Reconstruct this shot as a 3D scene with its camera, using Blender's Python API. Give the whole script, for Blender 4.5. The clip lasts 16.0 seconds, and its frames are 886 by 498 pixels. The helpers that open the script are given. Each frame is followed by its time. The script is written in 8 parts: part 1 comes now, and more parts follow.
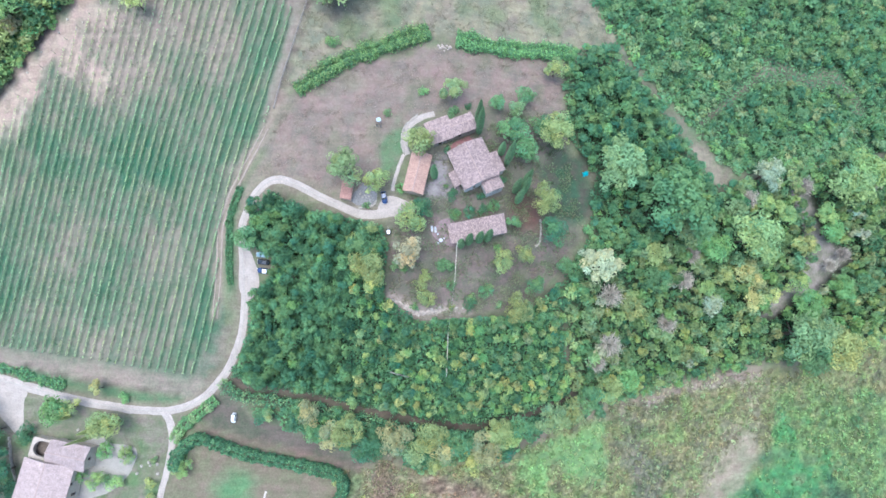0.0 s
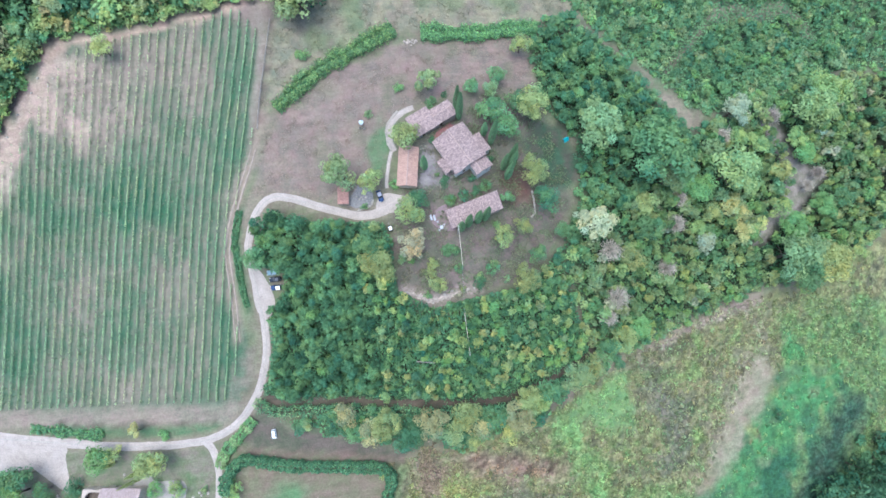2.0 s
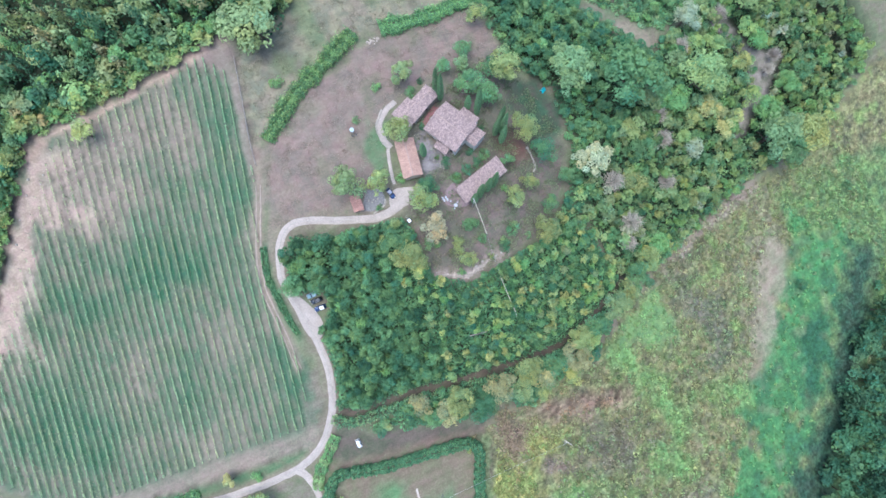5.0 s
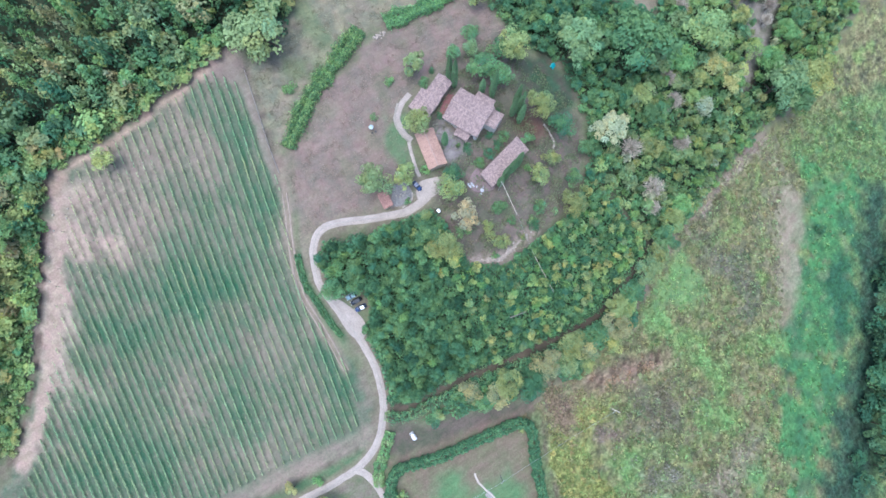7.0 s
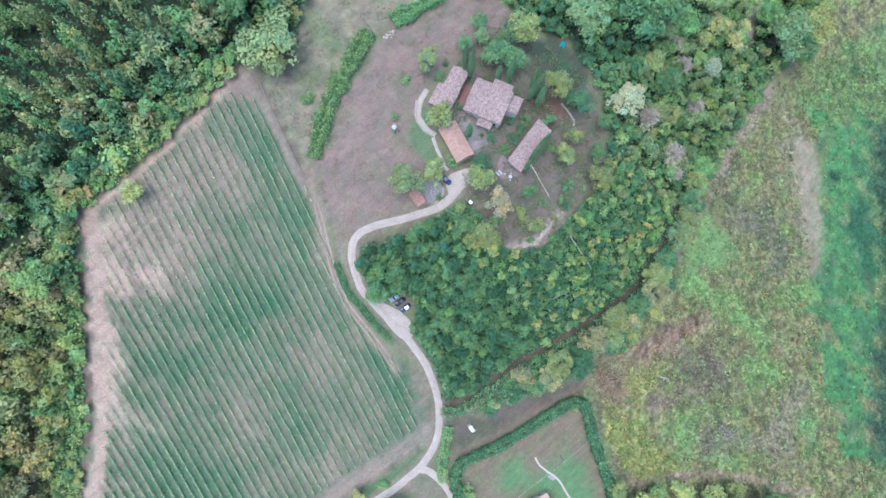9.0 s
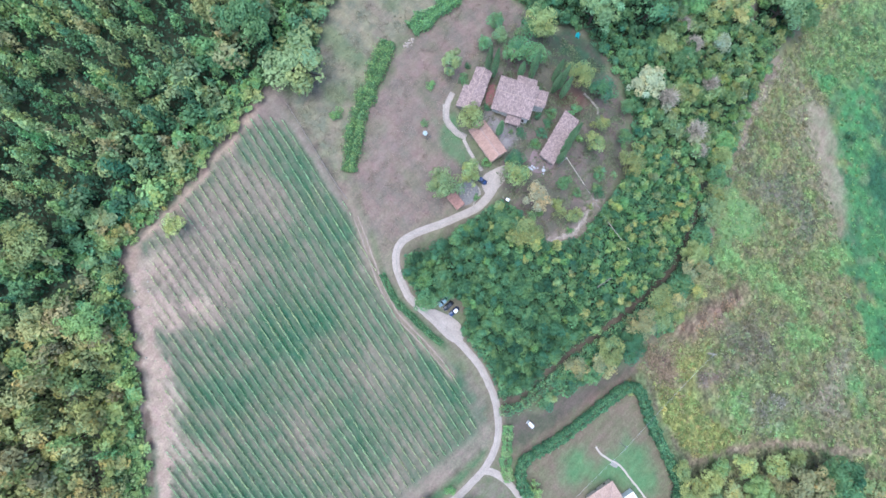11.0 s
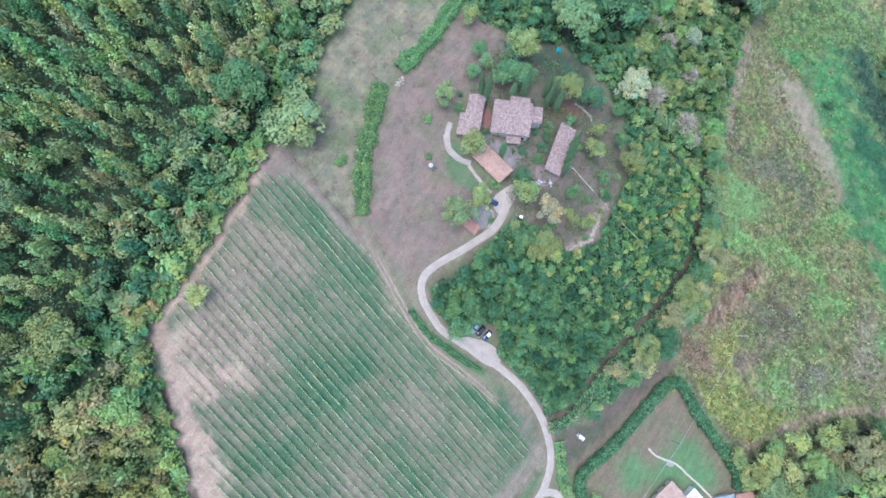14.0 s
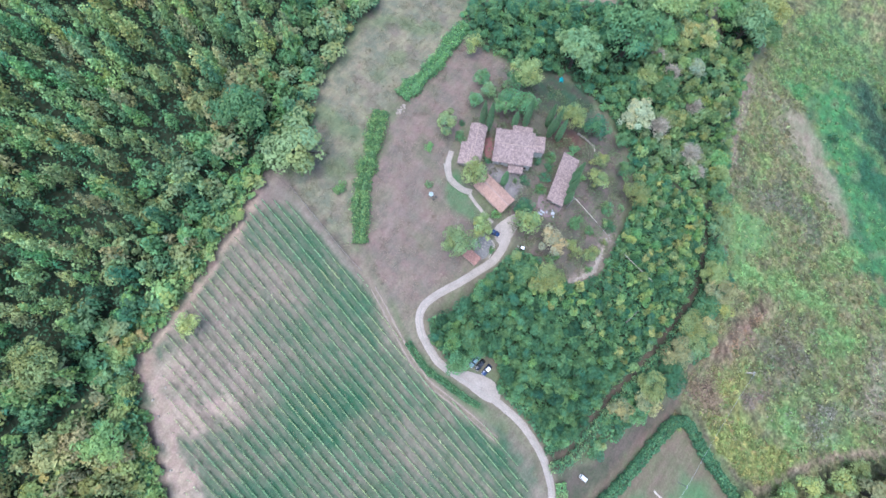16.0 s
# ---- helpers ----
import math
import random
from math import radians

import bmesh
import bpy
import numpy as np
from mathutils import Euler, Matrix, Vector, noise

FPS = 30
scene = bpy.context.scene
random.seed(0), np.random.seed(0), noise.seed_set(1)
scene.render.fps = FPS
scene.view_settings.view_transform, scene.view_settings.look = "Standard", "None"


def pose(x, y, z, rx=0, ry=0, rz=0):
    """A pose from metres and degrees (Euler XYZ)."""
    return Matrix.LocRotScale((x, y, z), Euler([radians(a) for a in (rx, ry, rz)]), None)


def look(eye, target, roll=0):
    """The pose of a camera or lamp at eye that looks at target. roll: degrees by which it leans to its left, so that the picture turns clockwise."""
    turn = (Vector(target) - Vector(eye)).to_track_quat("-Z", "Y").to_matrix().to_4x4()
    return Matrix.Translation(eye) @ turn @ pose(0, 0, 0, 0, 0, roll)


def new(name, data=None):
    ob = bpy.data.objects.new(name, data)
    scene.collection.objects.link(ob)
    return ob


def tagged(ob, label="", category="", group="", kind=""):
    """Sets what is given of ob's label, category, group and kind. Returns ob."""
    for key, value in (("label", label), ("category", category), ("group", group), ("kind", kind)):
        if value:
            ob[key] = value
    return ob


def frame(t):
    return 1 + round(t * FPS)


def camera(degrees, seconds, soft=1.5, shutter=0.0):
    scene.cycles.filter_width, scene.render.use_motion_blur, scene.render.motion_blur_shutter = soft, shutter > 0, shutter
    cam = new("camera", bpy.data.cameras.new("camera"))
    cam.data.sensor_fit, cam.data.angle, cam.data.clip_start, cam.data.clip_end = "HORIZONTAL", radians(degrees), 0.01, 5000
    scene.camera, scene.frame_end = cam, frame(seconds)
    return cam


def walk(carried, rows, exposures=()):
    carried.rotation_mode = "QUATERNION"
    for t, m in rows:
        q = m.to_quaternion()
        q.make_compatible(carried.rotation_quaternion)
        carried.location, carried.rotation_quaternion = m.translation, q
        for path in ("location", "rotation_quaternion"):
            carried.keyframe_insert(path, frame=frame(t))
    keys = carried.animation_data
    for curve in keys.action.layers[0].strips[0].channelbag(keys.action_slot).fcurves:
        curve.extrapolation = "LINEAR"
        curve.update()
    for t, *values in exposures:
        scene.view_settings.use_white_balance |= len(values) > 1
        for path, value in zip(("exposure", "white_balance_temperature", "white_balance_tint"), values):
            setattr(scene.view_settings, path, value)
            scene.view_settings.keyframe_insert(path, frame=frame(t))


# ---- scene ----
cam = camera(83.0, 16.0, soft=1.65)
# seconds, x, y, z, pitch, yaw (degrees)
FLIGHT = [
    (0.0, 0.00, 0.00, 160.00, -80.98, -0.00),
    (0.5, -1.34, -0.76, 161.22, -81.15, -2.57),
    (1.0, -2.72, -1.56, 162.49, -81.32, -5.11),
    (1.5, -4.33, -2.35, 163.80, -81.47, -7.73),
    (2.0, -6.14, -3.06, 165.08, -81.62, -10.56),
    (2.5, -8.16, -3.62, 166.32, -81.81, -13.52),
    (3.0, -10.37, -3.91, 167.57, -81.96, -16.65),
    (3.5, -12.77, -3.89, 168.79, -82.17, -19.82),
    (4.0, -15.51, -3.45, 169.89, -82.39, -23.05),
    (6.5, -30.81, 3.10, 171.96, -84.21, -32.69),
    (7.0, -33.91, 4.95, 171.89, -84.28, -34.60),
    (7.5, -36.98, 6.88, 171.82, -84.39, -36.48),
    (8.0, -40.05, 8.95, 171.92, -84.50, -38.45),
    (8.5, -43.16, 11.19, 172.05, -84.65, -40.22),
    (9.0, -46.30, 13.53, 172.15, -84.81, -41.74),
    (11.5, -61.66, 26.84, 172.52, -83.70, -49.90),
    (12.0, -63.71, 29.16, 172.68, -83.17, -52.01),
    (12.5, -65.18, 30.96, 172.85, -82.58, -53.56),
    (13.0, -66.00, 32.14, 172.99, -82.01, -54.92),
    (13.5, -66.20, 32.73, 173.08, -81.44, -56.13),
    (14.0, -65.86, 32.99, 172.90, -80.88, -57.16),
    (14.5, -65.10, 33.04, 172.33, -80.30, -57.30),
    (15.0, -64.22, 33.32, 171.39, -79.72, -57.10),
    (15.5, -63.37, 33.80, 170.36, -79.04, -56.74),
    (16.0, -62.57, 34.39, 169.28, -78.35, -56.34),
]
walk(cam, [(t, pose(x, y, z, 90 + p, 0, w)) for t, x, y, z, p, w in FLIGHT],
     exposures=[(0.0, 1.7, 5320, 5), (1.5, 1.6, 5320, 5), (4.0, 1.57, 5340, 6), (7.0, 1.45, 5290, 8), (16.0, 1.45, 5280, 8)])

# ---- light ----
world = bpy.data.worlds.new("overcast_sky")
scene.world = world
world.use_nodes = True
wn = world.node_tree.nodes
sky = wn.new("ShaderNodeTexSky")
sky.sky_type = "NISHITA"
sky.sun_disc = False
sky.sun_elevation = radians(81)
sky.sun_rotation = radians(-60)
sky.air_density, sky.dust_density, sky.ozone_density = 1.2, 3.0, 1.0
wn["Background"].inputs["Strength"].default_value = 0.115
world.node_tree.links.new(sky.outputs["Color"], wn["Background"].inputs["Color"])

sun_data = bpy.data.lights.new("sun", "SUN")
sun_data.energy, sun_data.angle, sun_data.color = 1.55, radians(50), (1.0, 0.92, 0.82)
sun = new("sun", sun_data)
sun.matrix_world = look((-16, 8, 110), (0, 0, 0))

# ---- terrain ----
# heights in metres on a 50 m lattice, from (-250, -200)
HEIGHTS_SOUTH = [
    (-45.2, -43.2, -41.6, -41.1, -42.8, -47.4, -56.4, -69.0, -80.6, -91.4, -101.7),
    (-39.6, -37.5, -35.6, -35.1, -36.9, -41.2, -51.0, -65.3, -76.0, -85.9, -95.7),
    (-33.7, -31.5, -29.3, -28.7, -31.3, -35.4, -46.5, -62.7, -70.8, -79.8, -89.2),
    (-26.9, -25.0, -22.0, -20.8, -24.7, -28.6, -44.1, -59.6, -64.5, -72.5, -81.9),
    (-18.3, -17.3, -14.6, -11.1, -10.8, -9.6, -24.8, -43.8, -52.8, -62.8, -73.5),
]
HEIGHTS_NORTH = [
    (-6.4, -6.8, -6.0, 0.3, 5.4, 6.1, -5.4, -21.8, -36.9, -52.1, -65.5),
    (9.7, 8.8, 7.3, 5.4, 5.6, 2.7, -9.9, -25.4, -36.1, -48.4, -60.8),
    (27.7, 26.4, 24.3, 20.8, 16.6, 7.5, -7.7, -23.6, -34.9, -46.1, -57.8),
    (45.6, 43.6, 40.8, 36.4, 28.9, 16.0, -0.6, -17.1, -30.5, -42.6, -54.6),
    (63.0, 60.2, 56.2, 49.9, 39.9, 25.1, 7.6, -9.7, -24.8, -38.2, -50.9),
]
LATTICE = np.array(HEIGHTS_SOUTH + HEIGHTS_NORTH)


def spline_weights(u):
    return np.stack([(1 - u) ** 3, 4 - 6 * u ** 2 + 3 * u ** 3, 1 + 3 * u + 3 * u ** 2 - 3 * u ** 3, u ** 3], -1) / 6


def ground_z(x, y):
    """Height of the ground at x, y (numbers or arrays)."""
    x, y = np.atleast_1d(np.asarray(x, float)), np.atleast_1d(np.asarray(y, float))
    gx = np.clip((x + 250) / 50, 1.0, 8.9999)
    gy = np.clip((y + 200) / 50, 1.0, 7.9999)
    ix, iy = np.floor(gx).astype(int), np.floor(gy).astype(int)
    bx, by = spline_weights(gx - ix), spline_weights(gy - iy)
    z = np.zeros_like(gx)
    for a in range(4):
        for b in range(4):
            z += bx[..., a] * by[..., b] * LATTICE[iy - 1 + b, ix - 1 + a]
    return z


def gz(x, y):
    return float(ground_z(x, y)[0])


# ---- plan: outlines in metres ----
ROAD = [(-222.0, 1.0), (-200.0, -4.5), (-182.0, -9.4), (-164.8, -14.2), (-152.5, -17.4), (-140.3, -20.4), (-128.3, -23.5), (-114.4, -26.0), (-102.8, -27.5), (-93.2, -27.6), (-85.4, -25.5), (-78.6, -20.6), (-72.6, -12.9), (-68.4, -3.5), (-66.5, 5.9), (-66.1, 14.2), (-66.4, 30.5), (-64.9, 37.0), (-61.7, 43.2), (-57.5, 47.2), (-53.2, 48.2), (-47.9, 46.4), (-41.7, 43.3), (-34.4, 39.8), (-27.5, 37.2), (-21.3, 36.8), (-16.0, 38.3), (-12.4, 39.6)]
LANE = [(-94.7, -28.0), (-92.9, -32.0), (-92.6, -39.7), (-94.3, -47.4), (-96.7, -57.0), (-97.5, -66.5)]
BAY = [(-67.1, 26.6), (-64.0, 25.2), (-61.2, 16.7), (-62.6, 11.5), (-65.6, 9.8), (-67.9, 13.9)]
YARD_DRIVE = [(-21.8, 36.2), (-20.5, 40.7), (-17.4, 42.7), (-12.0, 41.3), (-9.0, 39.3), (-11.9, 36.6)]
CARPARK = [(-176.0, -11.0), (-152.5, -18.2), (-143.8, -20.8), (-144.6, -26.5), (-144.4, -33.2), (-146.4, -36.2), (-149.4, -30.4), (-153.0, -26.5), (-176.0, -24.0)]
TRACK = [(-53.1, 76.4), (-57.9, 65.3), (-63.4, 54.9), (-69.0, 44.5), (-73.4, 32.9), (-74.4, 21.8), (-75.5, 12.0), (-76.7, 3.4)]
FIELD = [(-45.1, 117.1), (-83.0, 112.0), (-116.5, 111.6), (-120.6, 109.5), (-131.9, 95.7), (-144.3, 81.3), (-160.3, 65.0), (-184.8, 43.5), (-206.4, 34.4), (-168.8, -9.0), (-152.4, -11.6), (-120.2, -16.4), (-87.3, -21.9), (-83.0, -20.6), (-76.4, -11.0), (-72.0, 2.2), (-72.1, 20.7), (-70.7, 33.5), (-66.7, 46.1), (-59.1, 57.0), (-54.9, 77.7), (-50.6, 93.1), (-46.1, 107.6)]
ROWS = [(-55.3, 113.1), (-80.1, 109.8), (-105.9, 109.7), (-112.8, 106.7), (-126.3, 93.6), (-142.0, 77.2), (-158.0, 60.6), (-180.5, 39.2), (-198.8, 29.5), (-168.8, -3.5), (-152.4, -6.0), (-118.1, -10.6), (-94.0, -14.6), (-83.4, -15.4), (-78.6, -5.0), (-75.0, 8.0), (-74.2, 15.2), (-74.1, 29.9), (-71.5, 42.6), (-63.2, 52.6), (-57.4, 70.4), (-53.2, 90.0), (-50.2, 105.4)]
PALE_EDGE = [(-45.4, 116.9), (-83.8, 111.4), (-117.0, 110.7), (-120.2, 108.9), (-131.5, 95.0), (-143.7, 80.4), (-160.0, 64.6), (-158.4, 48.1), (-146.3, 64.4), (-134.6, 80.3), (-127.6, 89.6), (-120.7, 98.8), (-114.3, 105.6), (-101.4, 106.8), (-74.2, 109.9), (-53.7, 112.1)]
DRYLAWN = [(-49.2, 76.1), (-34.5, 84.5), (-15.9, 90.5), (1.2, 93.4), (22.9, 94.9), (40.7, 95.3), (43.2, 79.3), (40.7, 71.6), (18.5, 74.4), (-8.2, 69.6), (-14.6, 58.9), (-17.4, 45.0), (-32.1, 42.2), (-44.1, 45.9), (-54.4, 48.7), (-63.8, 49.7), (-65.7, 51.6), (-56.4, 62.6), (-52.9, 72.9)]
NMEADOW = [(-45.2, 108.6), (57.8, 128.9), (58.4, 115.4), (64.9, 105.1), (39.9, 101.8), (3.1, 99.4), (-17.8, 93.1), (-34.6, 88.5), (-49.3, 78.6), (-53.9, 77.7), (-50.6, 93.1)]
NMEADOW_FAR = [(51.8, 133.9), (18.8, 125.6), (-9.6, 124.1), (-25.5, 115.6), (-39.9, 110.6), (-51.4, 79.1), (-26.6, 92.2), (4.0, 99.5), (46.2, 94.4), (74.7, 101.1)]
GARDEN = [(-17.4, 35.0), (-11.8, 42.3), (-2.6, 59.2), (12.6, 71.9), (40.9, 74.8), (44.5, 56.7), (48.9, 35.7), (41.0, 20.0), (28.8, 8.1), (6.9, 4.1), (-8.4, 4.1), (-17.7, 11.5), (-18.5, 20.6)]
COURT = [(-7.2, 43.3), (-3.5, 53.6), (1.1, 59.4), (3.0, 51.9), (5.8, 44.6), (4.9, 42.4), (-4.5, 42.1)]
EASTLAWN = [(32.1, 53.7), (42.5, 61.6), (52.1, 57.4), (52.1, 39.7), (46.8, 33.6), (39.3, 37.0)]
REDBED = [(23.1, 44.6), (30.0, 45.9), (34.1, 40.5), (33.2, 32.9), (27.2, 32.6), (22.1, 39.8)]
VALLEY = [(-36.3, -73.8), (-31.4, -54.3), (-16.7, -52.7), (19.8, -50.6), (37.0, -40.2), (69.5, -29.0), (102.5, -24.6), (130.6, -17.0), (168.7, -16.4), (193.6, -4.5), (226.8, 10.2), (233.4, -103.0)]
VALLEY_FAR = [(-35.4, -47.8), (-19.9, -47.6), (21.9, -46.9), (53.9, -30.7), (111.8, -16.9), (173.0, -20.0), (211.5, 1.0), (263.1, -37.9), (48.2, -211.6), (-61.6, -100.6), (-41.6, -72.0)]
PALESTRIP = [(127.5, -42.1), (134.7, -52.0), (129.0, -60.9), (112.8, -74.8), (102.4, -86.6), (90.2, -94.8), (85.9, -91.6), (95.9, -83.6), (104.6, -71.2), (111.9, -60.6), (120.1, -50.2)]
TANHALO = [(129.5, -21.0), (135.7, -34.3), (137.0, -54.4), (120.0, -72.4), (102.5, -89.3), (86.5, -97.7), (81.7, -90.1), (97.3, -67.9), (110.3, -51.6), (121.5, -37.0)]
PALETRACK = [(79.8, -27.7), (95.9, -23.8), (116.4, -16.7), (131.5, -15.9), (134.0, -19.5), (122.7, -21.7), (108.8, -24.0), (94.8, -26.5), (81.8, -30.6)]
LUSH_A = [(142.6, -48.3), (131.5, -52.0), (122.5, -62.1), (108.5, -75.2), (90.8, -91.4), (83.6, -94.0), (76.2, -99.3), (65.3, -115.4), (57.0, -120.9), (49.3, -132.6), (43.9, -143.0), (36.9, -154.6), (48.3, -164.2), (50.3, -154.4), (62.4, -149.9), (78.9, -139.0), (99.2, -129.9), (117.0, -117.5), (142.5, -89.3), (168.1, -66.3), (163.8, -53.6)]
EASTGREEN = [(146.8, -22.1), (180.8, -28.1), (212.4, -32.5), (206.1, -77.4), (61.2, -191.0), (39.5, -170.1), (109.0, -116.1), (129.0, -66.0)]
FAR_MARGIN = [(167.0, -65.6), (143.0, -89.7), (117.5, -117.9), (99.7, -130.3), (79.4, -139.4), (62.9, -150.3), (50.7, -154.7), (48.7, -164.6), (61.8, -178.8), (91.0, -161.5), (131.2, -128.2), (181.6, -75.1)]
LUSH_DEEP = [(128.3, -82.6), (145.7, -84.8), (116.0, -116.7), (102.7, -119.7), (109.0, -105.0)]
LUSH_B = [(33.1, -46.2), (47.9, -38.1), (62.5, -35.5), (64.9, -45.6), (57.9, -57.9), (48.3, -57.2), (33.6, -51.4)]
LUSH_C = [(30.2, -122.2), (38.1, -126.0), (36.8, -133.8), (30.2, -138.5), (24.1, -131.7)]
# brighter green patches, dark brush and grey twigs in the valley field
MOSSES = [[(23.8, -51.7), (37.1, -53.1), (38.7, -58.9), (27.0, -56.9)], [(38.2, -66.1), (47.8, -73.4), (43.7, -81.4), (35.4, -74.7)], [(43.7, -81.4), (55.7, -87.4), (51.6, -97.8), (40.0, -94.3)],
          [(69.5, -85.4), (82.5, -91.8), (77.8, -99.9), (66.3, -94.1)], [(30.3, -91.8), (45.5, -104.0), (31.0, -112.8), (18.8, -100.0)], [(8.2, -93.1), (16.2, -104.2), (6.3, -106.0), (2.1, -96.3)],
          [(43.8, -60.9), (49.1, -71.5), (37.7, -73.2), (34.5, -65.2)], [(-4.8, -105.8), (1.3, -114.5), (-3.2, -119.8), (-13.0, -107.5)], [(-11.4, -77.2), (1.0, -90.9), (-13.1, -101.6), (-28.1, -98.9), (-18.0, -86.9)]]
BRUSHES = [[(76.3, -36.1), (83.1, -42.9), (79.0, -51.8), (66.0, -48.7)], [(81.0, -47.3), (94.4, -50.4), (91.0, -70.5), (81.3, -82.0), (70.9, -77.0)], [(70.5, -35.0), (85.1, -30.6), (89.1, -40.1), (78.0, -43.4)]]
GREYTWIGS = [(-6.4, -92.0), (5.2, -100.6), (4.5, -111.4), (-4.7, -111.7), (-12.1, -101.1)]
RUST_B = [(-22.0, -43.5), (-8.7, -54.4), (-11.3, -62.1), (-20.6, -68.0), (-29.5, -59.1)]
STRIP_BANK = [(21.6, -46.5), (30.6, -41.0), (39.8, -38.0)]
BARE_SOUTH = [(31.0, -112.8), (45.0, -119.7), (10.4, -135.6), (0.9, -129.6), (11.6, -121.5)]
# strong, dry and sandy parts of the vineyard
VINE_GREEN = [[(-103.0, 70.0), (-83.0, 55.0), (-88.0, 44.0), (-106.0, 46.0), (-117.0, 62.0)], [(-139.0, 70.0), (-118.0, 53.0), (-124.0, 45.0), (-140.0, 55.0)], [(-73.0, 26.0), (-74.0, 7.0), (-85.0, -16.0), (-90.0, -7.0), (-83.0, 14.0)],
              [(-58.0, 110.0), (-50.0, 105.0), (-59.0, 67.0), (-69.0, 43.0), (-81.0, 55.0), (-68.0, 86.0)], [(-160.0, 42.0), (-146.0, 38.0), (-140.0, 6.0), (-160.0, 0.0), (-178.0, 24.0)], [(-118.0, 22.0), (-110.0, 18.0), (-114.0, 2.0), (-121.0, 6.0)]]
VINE_DRY = [[(-116.0, 109.0), (-79.0, 107.0), (-85.0, 92.0), (-106.0, 72.0), (-123.0, 77.0), (-136.0, 82.0)], [(-75.0, 112.0), (-68.0, 110.0), (-73.0, 80.0), (-83.0, 79.0), (-81.0, 96.0)], [(-123.0, 41.0), (-117.0, 32.0), (-125.0, 18.0), (-134.0, 21.0)],
            [(-93.0, 38.0), (-84.0, 25.0), (-88.0, 8.0), (-99.0, 7.0), (-100.0, 23.0)], [(-56.0, 58.0), (-63.0, 38.0), (-71.0, 40.0), (-71.0, 52.0)], [(-126.0, 4.0), (-104.0, 0.0), (-100.0, -12.0), (-130.0, -8.0)]]
VINE_HEAD = [(-46.0, 117.0), (-60.0, 113.5), (-56.0, 106.0), (-50.0, 101.0), (-46.5, 104.0)]
VINE_SAND = [(-119.4, 110.4), (-112.5, 109.6), (-115.7, 97.9), (-113.7, 82.7), (-122.4, 81.2), (-131.9, 84.7), (-144.6, 72.3), (-151.3, 62.3), (-156.1, 70.8), (-143.6, 84.9), (-130.7, 98.2)]
SAND_SPOT = [(-152.0, 66.0), (-147.0, 56.0), (-151.0, 44.0), (-159.0, 48.0), (-162.0, 58.0)]
DUG_SOIL = [[(-117.8, 94.5), (-119.5, 87.6), (-121.6, 81.7)], [(-118.2, 107.3), (-119.9, 103.8), (-122.1, 99.6)], [(-117.4, 97.9), (-116.5, 95.8)], [(-113.6, 108.1), (-114.3, 105.8)], [(-137.4, 84.4), (-137.9, 83.1)], [(-129.2, 93.3), (-128.6, 92.7)]]
RUST_A = [(-4.9, -50.0), (11.3, -53.8), (28.1, -65.0), (23.7, -68.2), (4.9, -62.5), (-9.0, -58.7)]
BRAMBLE = [(6.9, -68.1), (25.6, -75.6), (30.6, -84.1), (18.2, -91.2), (5.5, -85.5), (-4.2, -75.9)]
YELLOWWEED = [(-27.8, -56.4), (-24.0, -64.8), (-20.0, -73.0), (-22.0, -85.0), (-19.5, -101.0), (-28.5, -96.4), (-38.3, -91.6), (-40.0, -83.3), (-37.0, -72.9), (-31.6, -64.0)]
YELLOWWEED_N = [(-11.1, -56.0), (-4.3, -67.6), (-17.7, -68.7), (-23.1, -65.3), (-16.2, -57.5)]
RUST_C = [(-11.9, -70.3), (-5.3, -78.5), (-11.9, -81.5), (-15.4, -74.2)]
HEDGE_VERGE = [(-30.5, -52.5), (-32.5, -58.0), (-37.2, -67.0), (-41.6, -79.0), (-43.5, -89.0)]
VERGE_RUT = [(-28.6, -53.5), (-30.1, -57.0), (-35.6, -67.4), (-39.6, -79.7), (-41.0, -89.9)]
DIRTSTRIP = [(-75.7, -20.6), (-66.5, -29.3), (-43.7, -37.3), (-28.4, -46.4), (-36.2, -49.2), (-51.5, -42.1), (-70.5, -36.0), (-79.9, -34.0), (-81.7, -29.2)]
LAWN = [(-80.5, -39.3), (-64.3, -43.5), (-39.6, -49.1), (-35.6, -56.6), (-43.3, -70.4), (-51.4, -89.6), (-67.3, -106.9), (-102.8, -70.7), (-90.5, -47.3)]
LAWNGREEN = [(-71.6, -45.8), (-64.9, -52.1), (-66.0, -60.0), (-59.4, -62.0), (-50.7, -62.0), (-48.7, -70.6), (-53.1, -84.7), (-62.0, -87.2), (-70.4, -66.7), (-80.3, -54.8)]
VILLAGARDEN = [(-160.7, -20.9), (-144.3, -22.7), (-120.4, -26.4), (-96.1, -29.2), (-93.8, -37.8), (-96.5, -57.0), (-99.4, -72.3), (-164.2, -72.7)]
WOODPATH = [(-73.1, -15.4), (-68.0, -19.4), (-60.7, -20.5), (-53.4, -21.5), (-43.2, -23.6), (-33.1, -26.2), (-18.4, -29.6), (9.3, -34.5), (30.2, -31.3), (47.8, -24.7)]
EASTTRACK = [(53.5, 107.6), (63.8, 106.1), (73.5, 92.7), (87.0, 79.7), (98.5, 66.5), (107.0, 56.3)]
SOUTHTRACK = [(-42.2, -89.7), (-39.6, -91.6), (-25.8, -100.3), (-14.1, -111.0), (-4.0, -123.2), (3.9, -137.2), (14.0, -150.5)]
HEDGETRACK = [(-84.0, -33.4), (-68.0, -38.0), (-50.0, -42.2), (-38.0, -45.6), (-30.0, -48.5)]
